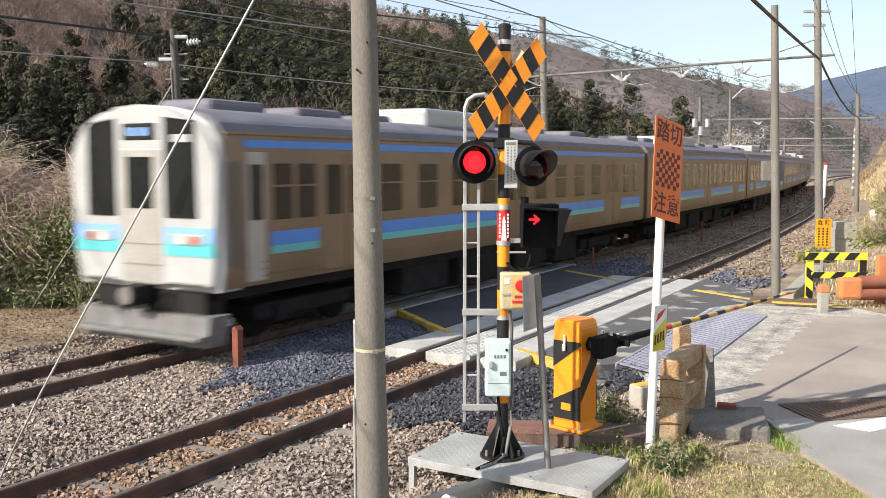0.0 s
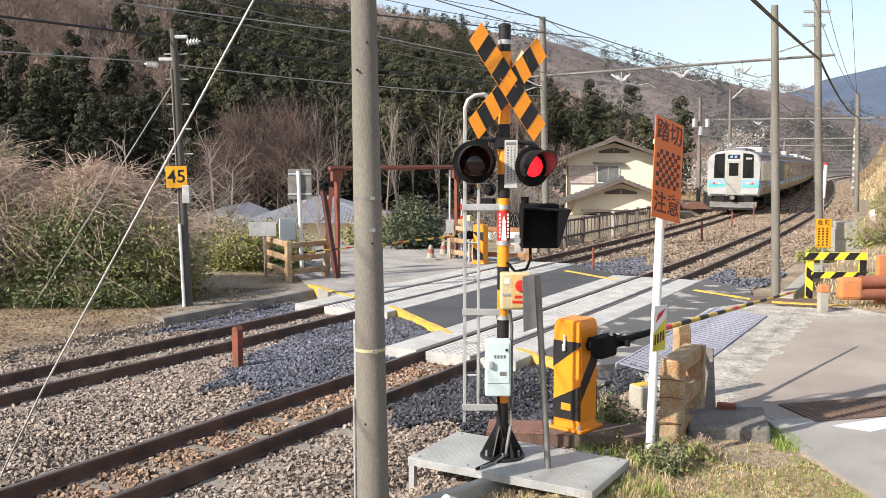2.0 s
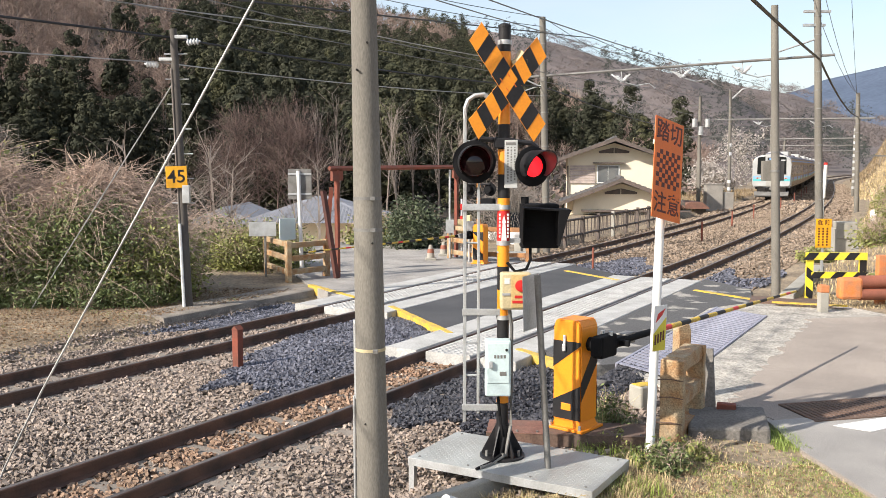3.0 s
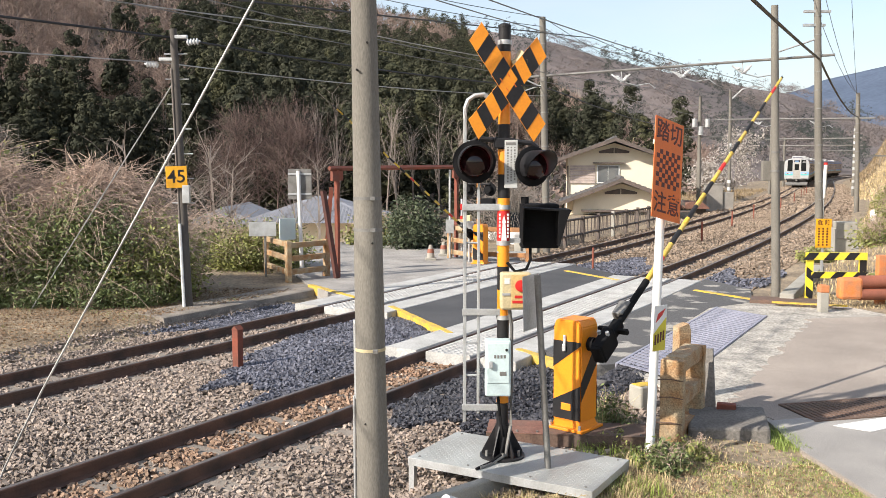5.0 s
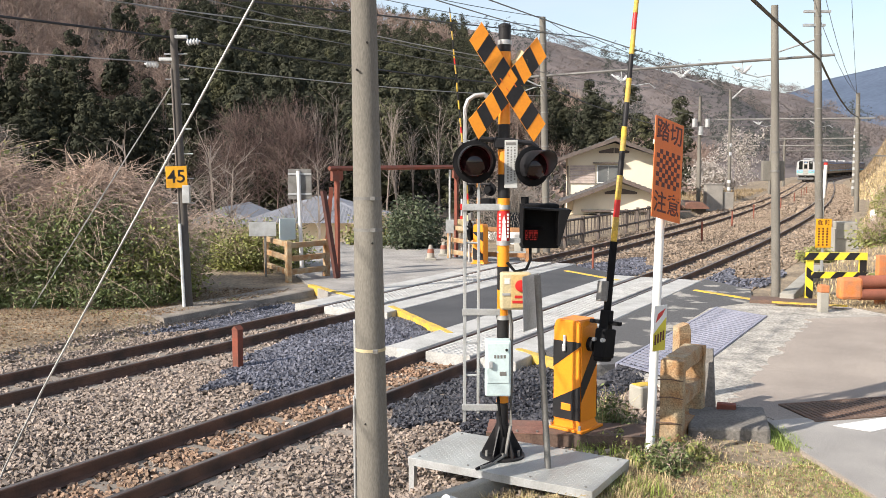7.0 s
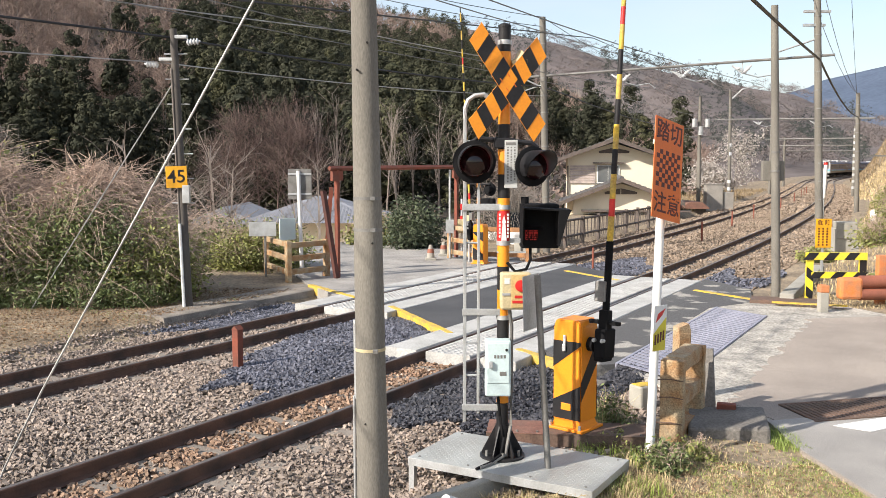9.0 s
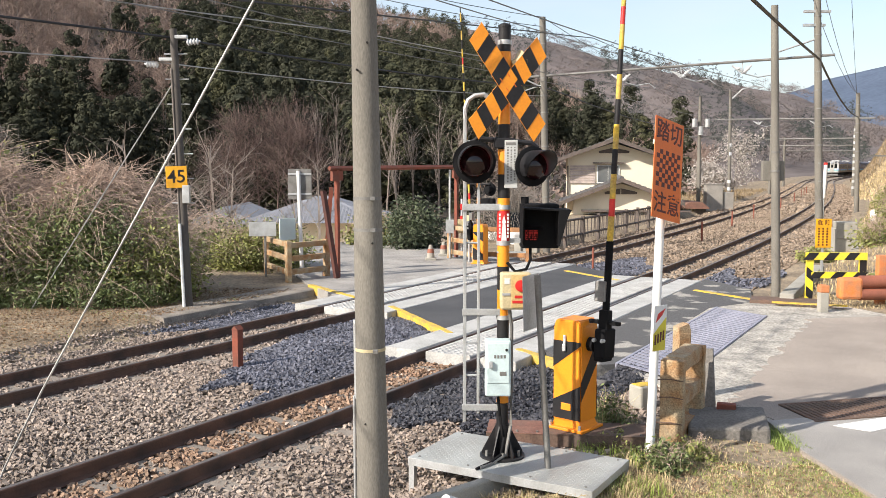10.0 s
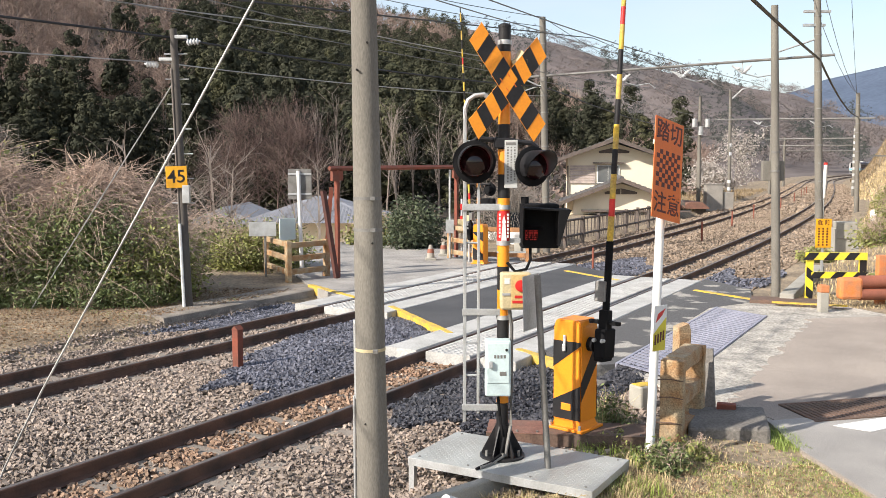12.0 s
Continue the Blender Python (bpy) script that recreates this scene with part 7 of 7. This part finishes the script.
        stuff("distant_conifers", spread(small_f, pl[isfir], rng, 0.6, 1.1), HAZEFIR, "distant dark conifers on the ridges, tinted with haze", "woods")
        stuff("distant_wood", spread(small_c, pl[~isfir], rng, 0.7, 1.2), HAZETWIG, "distant brown leafless woods on the ridges, tinted with haze", "woods")


woods()


PALEBARK = mat("pale_grey_bark", (0.25, 0.21, 0.18), 0.9, col2=(0.17, 0.14, 0.12), scale=2, fine=30, island=0.25)


ROUNDTWIG = mat("soft_brown_twigs", (0.155, 0.112, 0.098), 0.95, col2=(0.095, 0.07, 0.063), scale=0.3, fine=10, island=0.35, spec=0.08)


def front_trees():
    """Tall pale leafless trees along the foot of the slope, each a tree of its own."""
    rng = np.random.default_rng(21)
    kinds = [feathery(rng, 10.5, 0.17, 15, 4, 1, 0, 0.012) for _ in range(4)]
    wide = [bare_tree(rng, 5.0, 1.2, 20, 6, 3) for _ in range(3)]
    round_ = [feathery(rng, 10.0, 1.0, 24, 6, 3, 900, 0.014) for _ in range(4)]
    spots = [(-7.6 + 1.0 * i + rng.uniform(-0.4, 0.4), rng.uniform(80, 88), 0) for i in range(10)]
    spots += [(-14.2 + 0.95 * i + rng.uniform(-0.3, 0.3), rng.uniform(79, 88), 2) for i in range(7)]
    spots += [(b, rng.uniform(42, 54), 1) for b in (-18.6, -17.0, -15.4, -13.9, 2.5, 4.4)]
    meshes = {}
    for b, d, k in spots:
        pool = (kinds, wide, round_)[k]
        i = int(rng.integers(len(pool)))
        if (k, i) not in meshes:
            v, f = pool[i]
            ob = fast_mesh("branchwork", v, f, (PALEBARK, PALEBARK, ROUNDTWIG)[k])
            meshes[(k, i)] = ob.data
            bpy.data.objects.remove(ob)
        x, y = d * math.sin(radians(b)), d * math.cos(radians(b))
        t = thing("tree", pose(x, y, float(ground_z(x, y)[0]) - 0.2, 0, 0, rng.uniform(0, 360)), ("tall pale leafless tree at the foot of the slope", "spreading leafless tree in the valley", "round-crowned red-brown leafless tree below the slope")[k], "tree", "leafless trees")
        s = rng.uniform(0.8, 1.2)
        ob = tagged(new("branchwork", meshes[(k, i)]), kind="stuff")
        ob.parent = t
        ob.scale = (s, s, s)


front_trees()


def bare_shrub_tree(x, y, h, seed, label, material, spread_=1.2, limbs=12):
    rng = np.random.default_rng(seed)
    t = thing("tree", pose(x, y, float(ground_z(x, y)[0]) - 0.1), label, "tree", "leafless trees")
    v, f = bare_tree(rng, h, spread_, limbs, 5, 3, 1.6)
    fast_mesh("branchwork", v, f, material, t, "stuff")


for i, (x, y, h) in enumerate(((-8.7, 25.6, 4.3), (-7.9, 26.8, 3.9), (-7.2, 29.1, 4.2), (-6.4, 27.2, 3.4), (-4.4, 32.6, 3.4), (-4.9, 30.5, 2.6), (3.6, 36.5, 3.6))):
    bare_shrub_tree(x, y, h, 60 + i, "small pale leafless tree behind the far verge", PALEBARK)
for i, (x, y, h) in enumerate(((-9.6, 18.0, 2.3), (-8.7, 17.9, 1.9), (-10.4, 18.4, 2.5))):
    bare_shrub_tree(x, y, h, 80 + i, "gnarled pale stems at the foot of the thicket", BARK, 2.0, 14)


def shrub(x, y, z, rx, ry, h, twigs, leaves, twig_mat, leaf_mat, label, leaf=0.05, seed=1, low_leaves=True):
    """A dense shrub: arching stems with twigs, and leaves in clumps."""
    rng = np.random.default_rng(seed)
    t = thing("shrub", pose(x, y, z), label, "shrub", "shrubs")
    n = twigs // 9
    a, k = rng.uniform(0, 6.283, n), np.sqrt(rng.random(n))
    tip = np.stack([rx * k * np.cos(a), ry * k * np.sin(a), h * np.sqrt(np.clip(1 - 0.9 * k ** 2, 0.05, 1)) * rng.uniform(0.80, 1.02, n)], 1)
    foot = tip * np.array([0.35, 0.35, 0.0]) + rng.normal(size=(n, 3)) * np.array([0.15, 0.15, 0.0]) * min(1.0, h / 2)
    thick = min(1.0, 0.15 + h / 3.5)
    sway = rng.normal(size=(n, 3)) * np.array([0.12, 0.12, 0.05]) * min(1.0, h / 2.4)

    def cane(u):
        """Where the canes run: up from the foot, over in an arch, drooping at the tip."""
        w = np.stack([u ** 1.5, u ** 1.5, np.sin(u * 1.95) / 0.929], -1)
        return foot + (tip - foot) * w + sway * np.sin(u * 5.0)[..., None] * u[..., None]

    P0, P1, R0, R1 = [], [], [], []
    marks = np.linspace(0.05, 1.12, 6)
    for u0, u1 in zip(marks, marks[1:]):
        P0.append(cane(np.full(n, u0))), P1.append(cane(np.full(n, u1)))
        R0.append(np.full(n, (0.013 - 0.009 * u0) * thick)), R1.append(np.full(n, (0.013 - 0.009 * u1) * thick))
    out = tip * np.array([1.0, 1.0, 0.0])
    out = out / (np.linalg.norm(out, axis=1, keepdims=True) + 0.2)
    for _ in range(4):
        u = rng.uniform(0.35, 1.08, n)
        b = cane(u)
        ln = rng.uniform(0.18, 0.55, n)[:, None] * min(1.0, h / 2.4)
        d = rng.normal(size=(n, 3)) * np.array([0.6, 0.6, 0.45]) + out * 0.3
        m_ = b + d * ln
        e = m_ + (d * 0.7 + rng.normal(size=(n, 3)) * 0.3 + np.array([[0, 0, -0.45]])) * ln
        fine_r = 0.0062 * min(1.0, 0.3 + h / 3)
        P0 += [b, m_]
        P1 += [m_, e]
        R0 += [np.full(n, fine_r), np.full(n, fine_r * 0.75)]
        R1 += [np.full(n, fine_r * 0.75), np.full(n, fine_r * 0.4)]
    v, f = sticks(np.concatenate(P0), np.concatenate(P1), np.concatenate(R0), np.concatenate(R1))
    fast_mesh("twig_mass", v, f, twig_mat, t, "stuff")
    if leaves:
        clumps = max(8, leaves // 60)
        ci = rng.integers(n, size=clumps)
        frac = rng.uniform(0.25, 0.95, clumps)[:, None] if low_leaves else rng.uniform(0.7, 1.05, clumps)[:, None]
        cc = foot[ci] + (tip[ci] - foot[ci]) * frac
        pts = cc[rng.integers(clumps, size=leaves)] + rng.normal(size=(leaves, 3)) * np.array([0.24, 0.24, 0.18]) * min(1.0, h / 1.2)
        pts[:, 2] = np.abs(pts[:, 2])
        v, f = flakes(pts, rng.uniform(leaf * 0.6, leaf * 1.4, leaves), rng, 0.3, 1.3)
        fast_mesh("leafage", v, f, leaf_mat, t, "stuff")
    return t


shrub(-10.2, 19.2, -0.1, 2.8, 2.2, 2.95, 15000, 26000, DRYTWIG, BAMBOO, "large dry straw-brown thicket with tangled twigs", 0.042, 3)
shrub(-7.7, 20.2, -0.1, 2.1, 1.8, 2.75, 11000, 12000, DRYTWIG, BAMBOO, "dry brown thicket with drooping twigs and some leaves", 0.035, 4)
shrub(-7.6, 18.6, -0.1, 1.8, 1.0, 2.3, 2600, 34000, DRYTWIG, LEAF, "green bamboo-grass shrub under the thicket", 0.036, 5)
shrub(-6.3, 19.1, -0.1, 1.3, 1.2, 1.8, 2500, 26000, DRYTWIG, BAMBOO, "green leafy shrub beside the line", 0.036, 6)
shrub(-4.9, 24.5, -0.1, 1.5, 1.2, 1.3, 1500, 12000, DRYTWIG, BAMBOO, "low yellow-green shrub by the far road", 0.04, 7)
shrub(-6.5, 25.5, -0.3, 1.5, 1.3, 1.7, 1800, 4000, DRYTWIG, LEAF, "low mixed shrub behind the pole", 0.045, 8)
shrub(-1.0, 30.6, -0.3, 0.7, 0.75, 1.75, 900, 12000, BARK, DEEPLEAF, "round dark evergreen bush by the far road", 0.05, 9, False)
shrub(-2.3, 32.0, -0.4, 1.2, 1.0, 1.5, 1500, 3000, DRYTWIG, BAMBOO, "yellowish shrub behind the far road", 0.07, 10)
shrub(-11.4, 22.5, -0.1, 1.8, 1.5, 3.9, 1500, 4000, BARK, BAMBOO, "tall yellow-green leafy shrub in the thicket", 0.08, 11)
for i, (x, y, rx, h) in enumerate(((-8.9, 17.6, 0.7, 0.7), (-7.9, 17.75, 0.6, 0.55), (-7.0, 17.8, 0.7, 0.8), (-6.0, 18.0, 0.5, 0.6), (-9.8, 17.4, 0.6, 0.5))):
    shrub(x, y, -0.1, rx, 0.45, h, 500, 2600, DRYTWIG, LEAF, "low leafy growth along the foot of the thicket", 0.03, 130 + i)
shrub(2.5, 33.5, -0.4, 1.6, 1.2, 2.4, 2600, 0, BARK, LEAF, "leafless grey bush beside the far gate", 0.07, 12)
for i, (x, y, h) in enumerate(((10.8, 26.2, 0.6), (12.6, 26.5, 0.9), (9.4, 19.2, 0.6), (10.6, 19.6, 0.8), (14.8, 31, 0.8), (16.6, 33.5, 1.0), (17.9, 36.5, 1.2), (19.2, 38.5, 1.3), (20.6, 41.5, 1.4), (18.4, 34.6, 0.9), (22.6, 46, 1.5), (24.6, 50, 1.6))):
    shrub(x, y, float(ground_z(x, y)[0]) - 0.05, 0.6, 0.5, h, 700, 900, DRYTWIG, BAMBOO, "small scrubby bush on the dry bank", 0.05, 30 + i)


def blossom_tree(x, y, h, seed, label, material):
    rng = np.random.default_rng(seed)
    t = thing("tree", pose(x, y, float(ground_z(x, y)[0]) - 0.3), label, "tree")
    v, f = bare_tree(rng, h, 1.0, 22, 5, 2)
    fast_mesh("branchwork", v, f, BARK, t, "stuff")
    tips = v[60::3]
    pts = tips[rng.integers(len(tips), size=3000)] + rng.normal(size=(3000, 3)) * 0.18
    pv, pf = flakes(pts, rng.uniform(0.05, 0.12, 3000), rng)
    fast_mesh("blossom", pv, pf, material, t, "stuff")


blossom_tree(24.0, 76.0, 6.0, 3, "leafless tree covered in pale pink-white blossom", BLOSSOM)
blossom_tree(21.6, 75.0, 3.6, 4, "smaller pale blossoming tree", BLOSSOM)


# ---- grass ----
def grass(name, count, centre, spread_, tall, material, label, seed, inside=None, broad=1.0):
    rng = np.random.default_rng(seed)
    x, y = rng.uniform(centre[0] - spread_[0], centre[0] + spread_[0], count), rng.uniform(centre[1] - spread_[1], centre[1] + spread_[1], count)
    if inside is not None:
        ok = inside(x, y, rng)
        x, y = x[ok], y[ok]
    n = len(x)
    p = np.stack([x, y, ground_z(x, y) - 0.01], 1)
    a = rng.uniform(0, 6.283, n)
    h = rng.uniform(0.4, 1.2, n) * tall
    bend = np.stack([np.cos(a), np.sin(a), np.zeros(n)], 1) * (h * rng.uniform(0.2, 0.9, n))[:, None]
    side = np.stack([-np.sin(a), np.cos(a), np.zeros(n)], 1) * ((0.0022 + 0.010 * tall * rng.random(n)) * broad)[:, None]
    up = np.array([[0, 0, 1.0]])
    m = p + bend * 0.35 + up * (h * 0.65)[:, None]
    v = np.stack([p - side, p + side, m + side * 0.7, m - side * 0.7, p + bend + up * (h * 0.95)[:, None]], 1).reshape(-1, 3)
    b = (np.arange(n) * 5)[:, None]
    f = np.concatenate([b + np.array([[0, 1, 2]]), b + np.array([[0, 2, 3]]), b + np.array([[3, 2, 4]])])
    tagged(fast_mesh(name, v, f, material), label, "grass", kind="stuff")


def on_verge(x, y, rng):
    edge = np.interp(y, (3, 7.2, 8.6, 9.3), (4.3, 3.72, 3.56, 3.62))
    platform = (np.abs((x - 0.68) * 0.867 - (y - 8.04) * 0.498) < 0.9) & (np.abs((x - 0.68) * 0.498 + (y - 8.04) * 0.867) < 0.48)
    foot = (x > 0.7) & (x < 2.4) & (y > 8.5) & (y < 9.4)
    worn = (y > 8.3) & (x > 2.1) | (wobble(x, y, 0.3, 7) > 0.45)
    return (~worn | (rng.random(len(x)) < 0.12)) & (x < edge - 0.05 * rng.random(len(x))) & ~platform & ~foot & (x > 0.1 + (y - 6.2) * -0.1)


grass("dry_grass", 60000, (2.0, 7.2), (2.0, 1.9), 0.042, DRYGRASS, "short dry yellow grass on the verge", 1, on_verge)
grass("green_grass", 5000, (3.46, 7.8), (0.17, 1.15), 0.036, GREENGRASS, "fresh green grass along the edge of the street", 38, lambda x, y, r: wobble(x * 2, y, 0.22, 2) > 0.15)
grass("green_grass", 42000, (2.6, 7.5), (1.5, 1.8), 0.038, GREENGRASS, "short fresh green grass on the verge", 2, lambda x, y, r: on_verge(x, y, r) & (wobble(x, y, 0.35, 3) + (x - 2.4) * 0.8 > -0.6))
grass("green_grass", 900, (3.42, 9.0), (0.16, 0.35), 0.10, GREENGRASS, "bright green tuft beside the slab", 3)
for i, (x, y, sx, sy, h, m, c) in enumerate(((1.95, 8.3, 0.22, 0.22, 0.16, GREENGRASS, 320), (1.95, 8.2, 0.3, 0.25, 0.17, DRYGRASS, 260), (1.55, 8.45, 0.3, 0.2, 0.14, GREENGRASS, 260), (1.75, 9.7, 0.2, 0.35, 0.24, GREENGRASS, 160), (1.8, 9.6, 0.25, 0.4, 0.35, DRYGRASS, 120), (2.35, 8.6, 0.35, 0.25, 0.13, DRYGRASS, 400), (0.55, 7.42, 0.22, 0.14, 0.12, DRYGRASS, 520), (0.95, 7.22, 0.30, 0.16, 0.13, DRYGRASS, 800), (1.40, 7.40, 0.26, 0.18, 0.12, DRYGRASS, 600), (1.75, 7.72, 0.22, 0.2, 0.12, DRYGRASS, 500), (0.85, 7.25, 0.4, 0.12, 0.14, GREENGRASS, 420), (1.6, 7.6, 0.3, 0.2, 0.13, GREENGRASS, 380), (0.75, 7.1, 0.15, 0.1, 0.10, GREENGRASS, 100), (-1.9, 6.9, 0.3, 0.3, 0.2, DRYGRASS, 90))):
    grass("grass_tuft", c, (x, y), (sx, sy), h, m, "loose tuft of grass by the crossing equipment", 10 + i)
grass("green_grass", 9000, (-5.6, 16.6), (4.2, 3.4), 0.05, GREENGRASS, "sparse moss and young grass on the far verge", 35, lambda x, y, r: (line_coords(x, y)[1] > FAR + 2.3) & (wobble(x, y, 0.5, 4) > 0.25))
grass("dry_grass", 24000, (-5.6, 16.6), (4.2, 3.4), 0.07, DULLGRASS, "dry grass and litter on the far verge", 30, lambda x, y, r: (line_coords(x, y)[1] > FAR + 2.5) & (wobble(x, y, 0.8, 1) > -0.4))
grass("dry_grass", 20000, (13, 27), (5.5, 9), 0.16, DRYGRASS, "dry pale grass on the bank", 31, lambda x, y, r: (line_coords(x, y)[1] < -3.4) & (line_coords(x, y)[0] > 20), 2.5)
grass("dry_grass", 60000, (24, 48), (7, 14), 0.30, DRYGRASS, "dry pale grass on the far bank", 32, lambda x, y, r: (line_coords(x, y)[1] < -3.2), 5.0)
grass("dry_grass", 42000, (17.5, 37), (4.5, 8.5), 0.26, DRYGRASS, "long dry grass on the steep bank", 37, lambda x, y, r: (line_coords(x, y)[1] < -3.4), 3.5)
grass("dry_grass", 16000, (66, 142), (16, 26), 0.5, DULLGRASS, "rough dry growth on the far cutting", 39, lambda x, y, r: (line_coords(x, y)[1] < -3.0), 9.0)
grass("dry_grass", 14000, (46, 90), (13, 26), 0.45, DRYGRASS, "dry pale grass on the cutting beside the curve", 34, lambda x, y, r: (line_coords(x, y)[1] < -2.6) & (line_coords(x, y)[1] > -20), 7.0)
grass("dry_grass", 16000, (26, 78), (12, 24), 0.32, DULLGRASS, "dry grass on the valley side of the far track", 36, lambda x, y, r: (line_coords(x, y)[1] > FAR + 2.4) & (line_coords(x, y)[1] < FAR + 14), 6.0)
grass("dry_grass", 5000, (9.5, 18.3), (2.6, 0.9), 0.12, DRYGRASS, "dry grass along the guard pipes", 33)
shrub(1.80, 9.35, -0.05, 0.22, 0.30, 0.42, 260, 900, DRYTWIG, LEAF, "small leafy weeds beside the gate", 0.02, 51)
shrub(1.62, 8.72, -0.05, 0.30, 0.14, 0.20, 160, 900, DRYTWIG, BAMBOO, "low green weeds in front of the gate", 0.018, 52)
shrub(2.02, 8.12, -0.05, 0.26, 0.20, 0.30, 300, 1300, DRYTWIG, LEAF, "leafy weeds round the foot of the sign post", 0.02, 53)
shrub(2.42, 8.45, -0.05, 0.25, 0.22, 0.22, 260, 500, DRYTWIG, BAMBOO, "dry and green weeds by the fence", 0.018, 54)
shrub(0.98, 7.12, -0.05, 0.35, 0.16, 0.16, 300, 300, DRYGRASS, BAMBOO, "dry weeds before the platform", 0.015, 55)


def litter(count, seed):
    """Dry fallen leaves and bits strewn over the verges."""
    rng = np.random.default_rng(seed)
    few = count // 5
    x = np.concatenate([rng.uniform(0.6, 3.6, few), rng.uniform(-9, -2.5, count)])
    y = np.concatenate([rng.uniform(6.2, 9.2, few), rng.uniform(13, 20.5, count)])
    ok = np.concatenate([on_verge(x[:few], y[:few], rng), line_coords(x[few:], y[few:])[1] > FAR + 2.3])
    x, y = x[ok], y[ok]
    c = np.stack([x, y, ground_z(x, y) + 0.012], 1)
    v, f = flakes(c, rng.uniform(0.010, 0.028, len(x)), rng, 0.75, 1.2)
    stuff("leaf_litter", (v, f), LITTER, "brown fallen leaves and twigs on the verge", "litter")


LITTER = mat("brown_leaf_litter", (0.26, 0.165, 0.095), 0.95, col2=(0.19, 0.125, 0.08), scale=1.0, fine=20, island=0.45)
litter(20000, 8)
# ---- what moves ----
def car_pose(s):
    a, b = rail_at(s - 6.9, FAR), rail_at(s + 6.9, FAR)
    d = b - a
    return Matrix.Translation((a + b) / 2) @ Matrix.Rotation(-math.atan2(d.x, d.y), 4, "Z")


def arm_pose(x, z, y, turn, lift):
    return Matrix.Translation((x, y, z)) @ Matrix.Rotation(radians(turn), 4, "Z") @ Matrix.Rotation(radians(lift), 4, "X")


def blinks(turns):
    """Rows for a shutter: (second, open or not), a quick swing at each."""
    rows, state = [], None
    for t, opened in turns:
        ang = 84.0 if opened else 0.0
        if state is None:
            rows.append((t, ang))
        else:
            rows += [(t - 0.034, state), (t + 0.034, ang)]
        state = ang
    rows.append((12.0, state))
    return rows


def motions():
    for i, car in enumerate(CARS):
        rows = []
        for k in range(61):
            t = 0.2 * k
            rows.append((t, car_pose(9.294 + 22.487 * t - 0.20 * max(0.0, 1 - t / 0.4) ** 2 + 9.75 + 20.0 * i)))
        walk(car, rows)
    swing = ((0.0, -0.5), (3.2, -0.5), (3.6, -0.5), (4.2, 10.5), (4.8, 27.5), (5.1, 35), (5.5, 45.5), (6.0, 58), (6.5, 70.5), (6.9, 79.3), (7.2, 84.0), (7.5, 85.9), (8.0, 85.3), (12.0, 85.3))
    walk(arm_near, [(t, arm_pose(0.32, 0.87, 0.0, 0.0, a)) for t, a in swing])
    walk(arm_far, [(t, arm_pose(0.30, 0.80, 0.0, -150 + 140, a)) for t, a in swing])
    left = blinks(((0.0, True), (0.56, False), (1.15, True), (1.73, False), (2.32, True), (2.78, False)))
    right = blinks(((0.0, False), (0.48, True), (1.14, False), (1.75, True), (2.32, False), (2.74, True), (3.12, False)))
    for shutter, rows in zip(SHUTTERS[:2], (left, right)):
        walk(shutter, [(t, Matrix.Translation(shutter.location) @ Matrix.Rotation(radians(a), 4, "X")) for t, a in rows])
    flap = SHUTTERS[2]
    walk(flap, [(t, Matrix.Translation(flap.location) @ Matrix.Rotation(radians(-a), 4, "X")) for t, a in blinks(((0.0, True), (1.87, False)))])

    veil = SHUTTERS[3]
    shown = [(0.0, False)] + [q for a in (5.04, 6.0, 6.95, 7.95, 8.92, 9.92, 10.92) for q in ((a, True), (a + 0.53, False))] + [(11.88, True)]
    walk(veil, [(t, Matrix.Translation(veil.location) @ Matrix.Rotation(radians(-a), 4, "X")) for t, a in blinks(shown)])


motions()
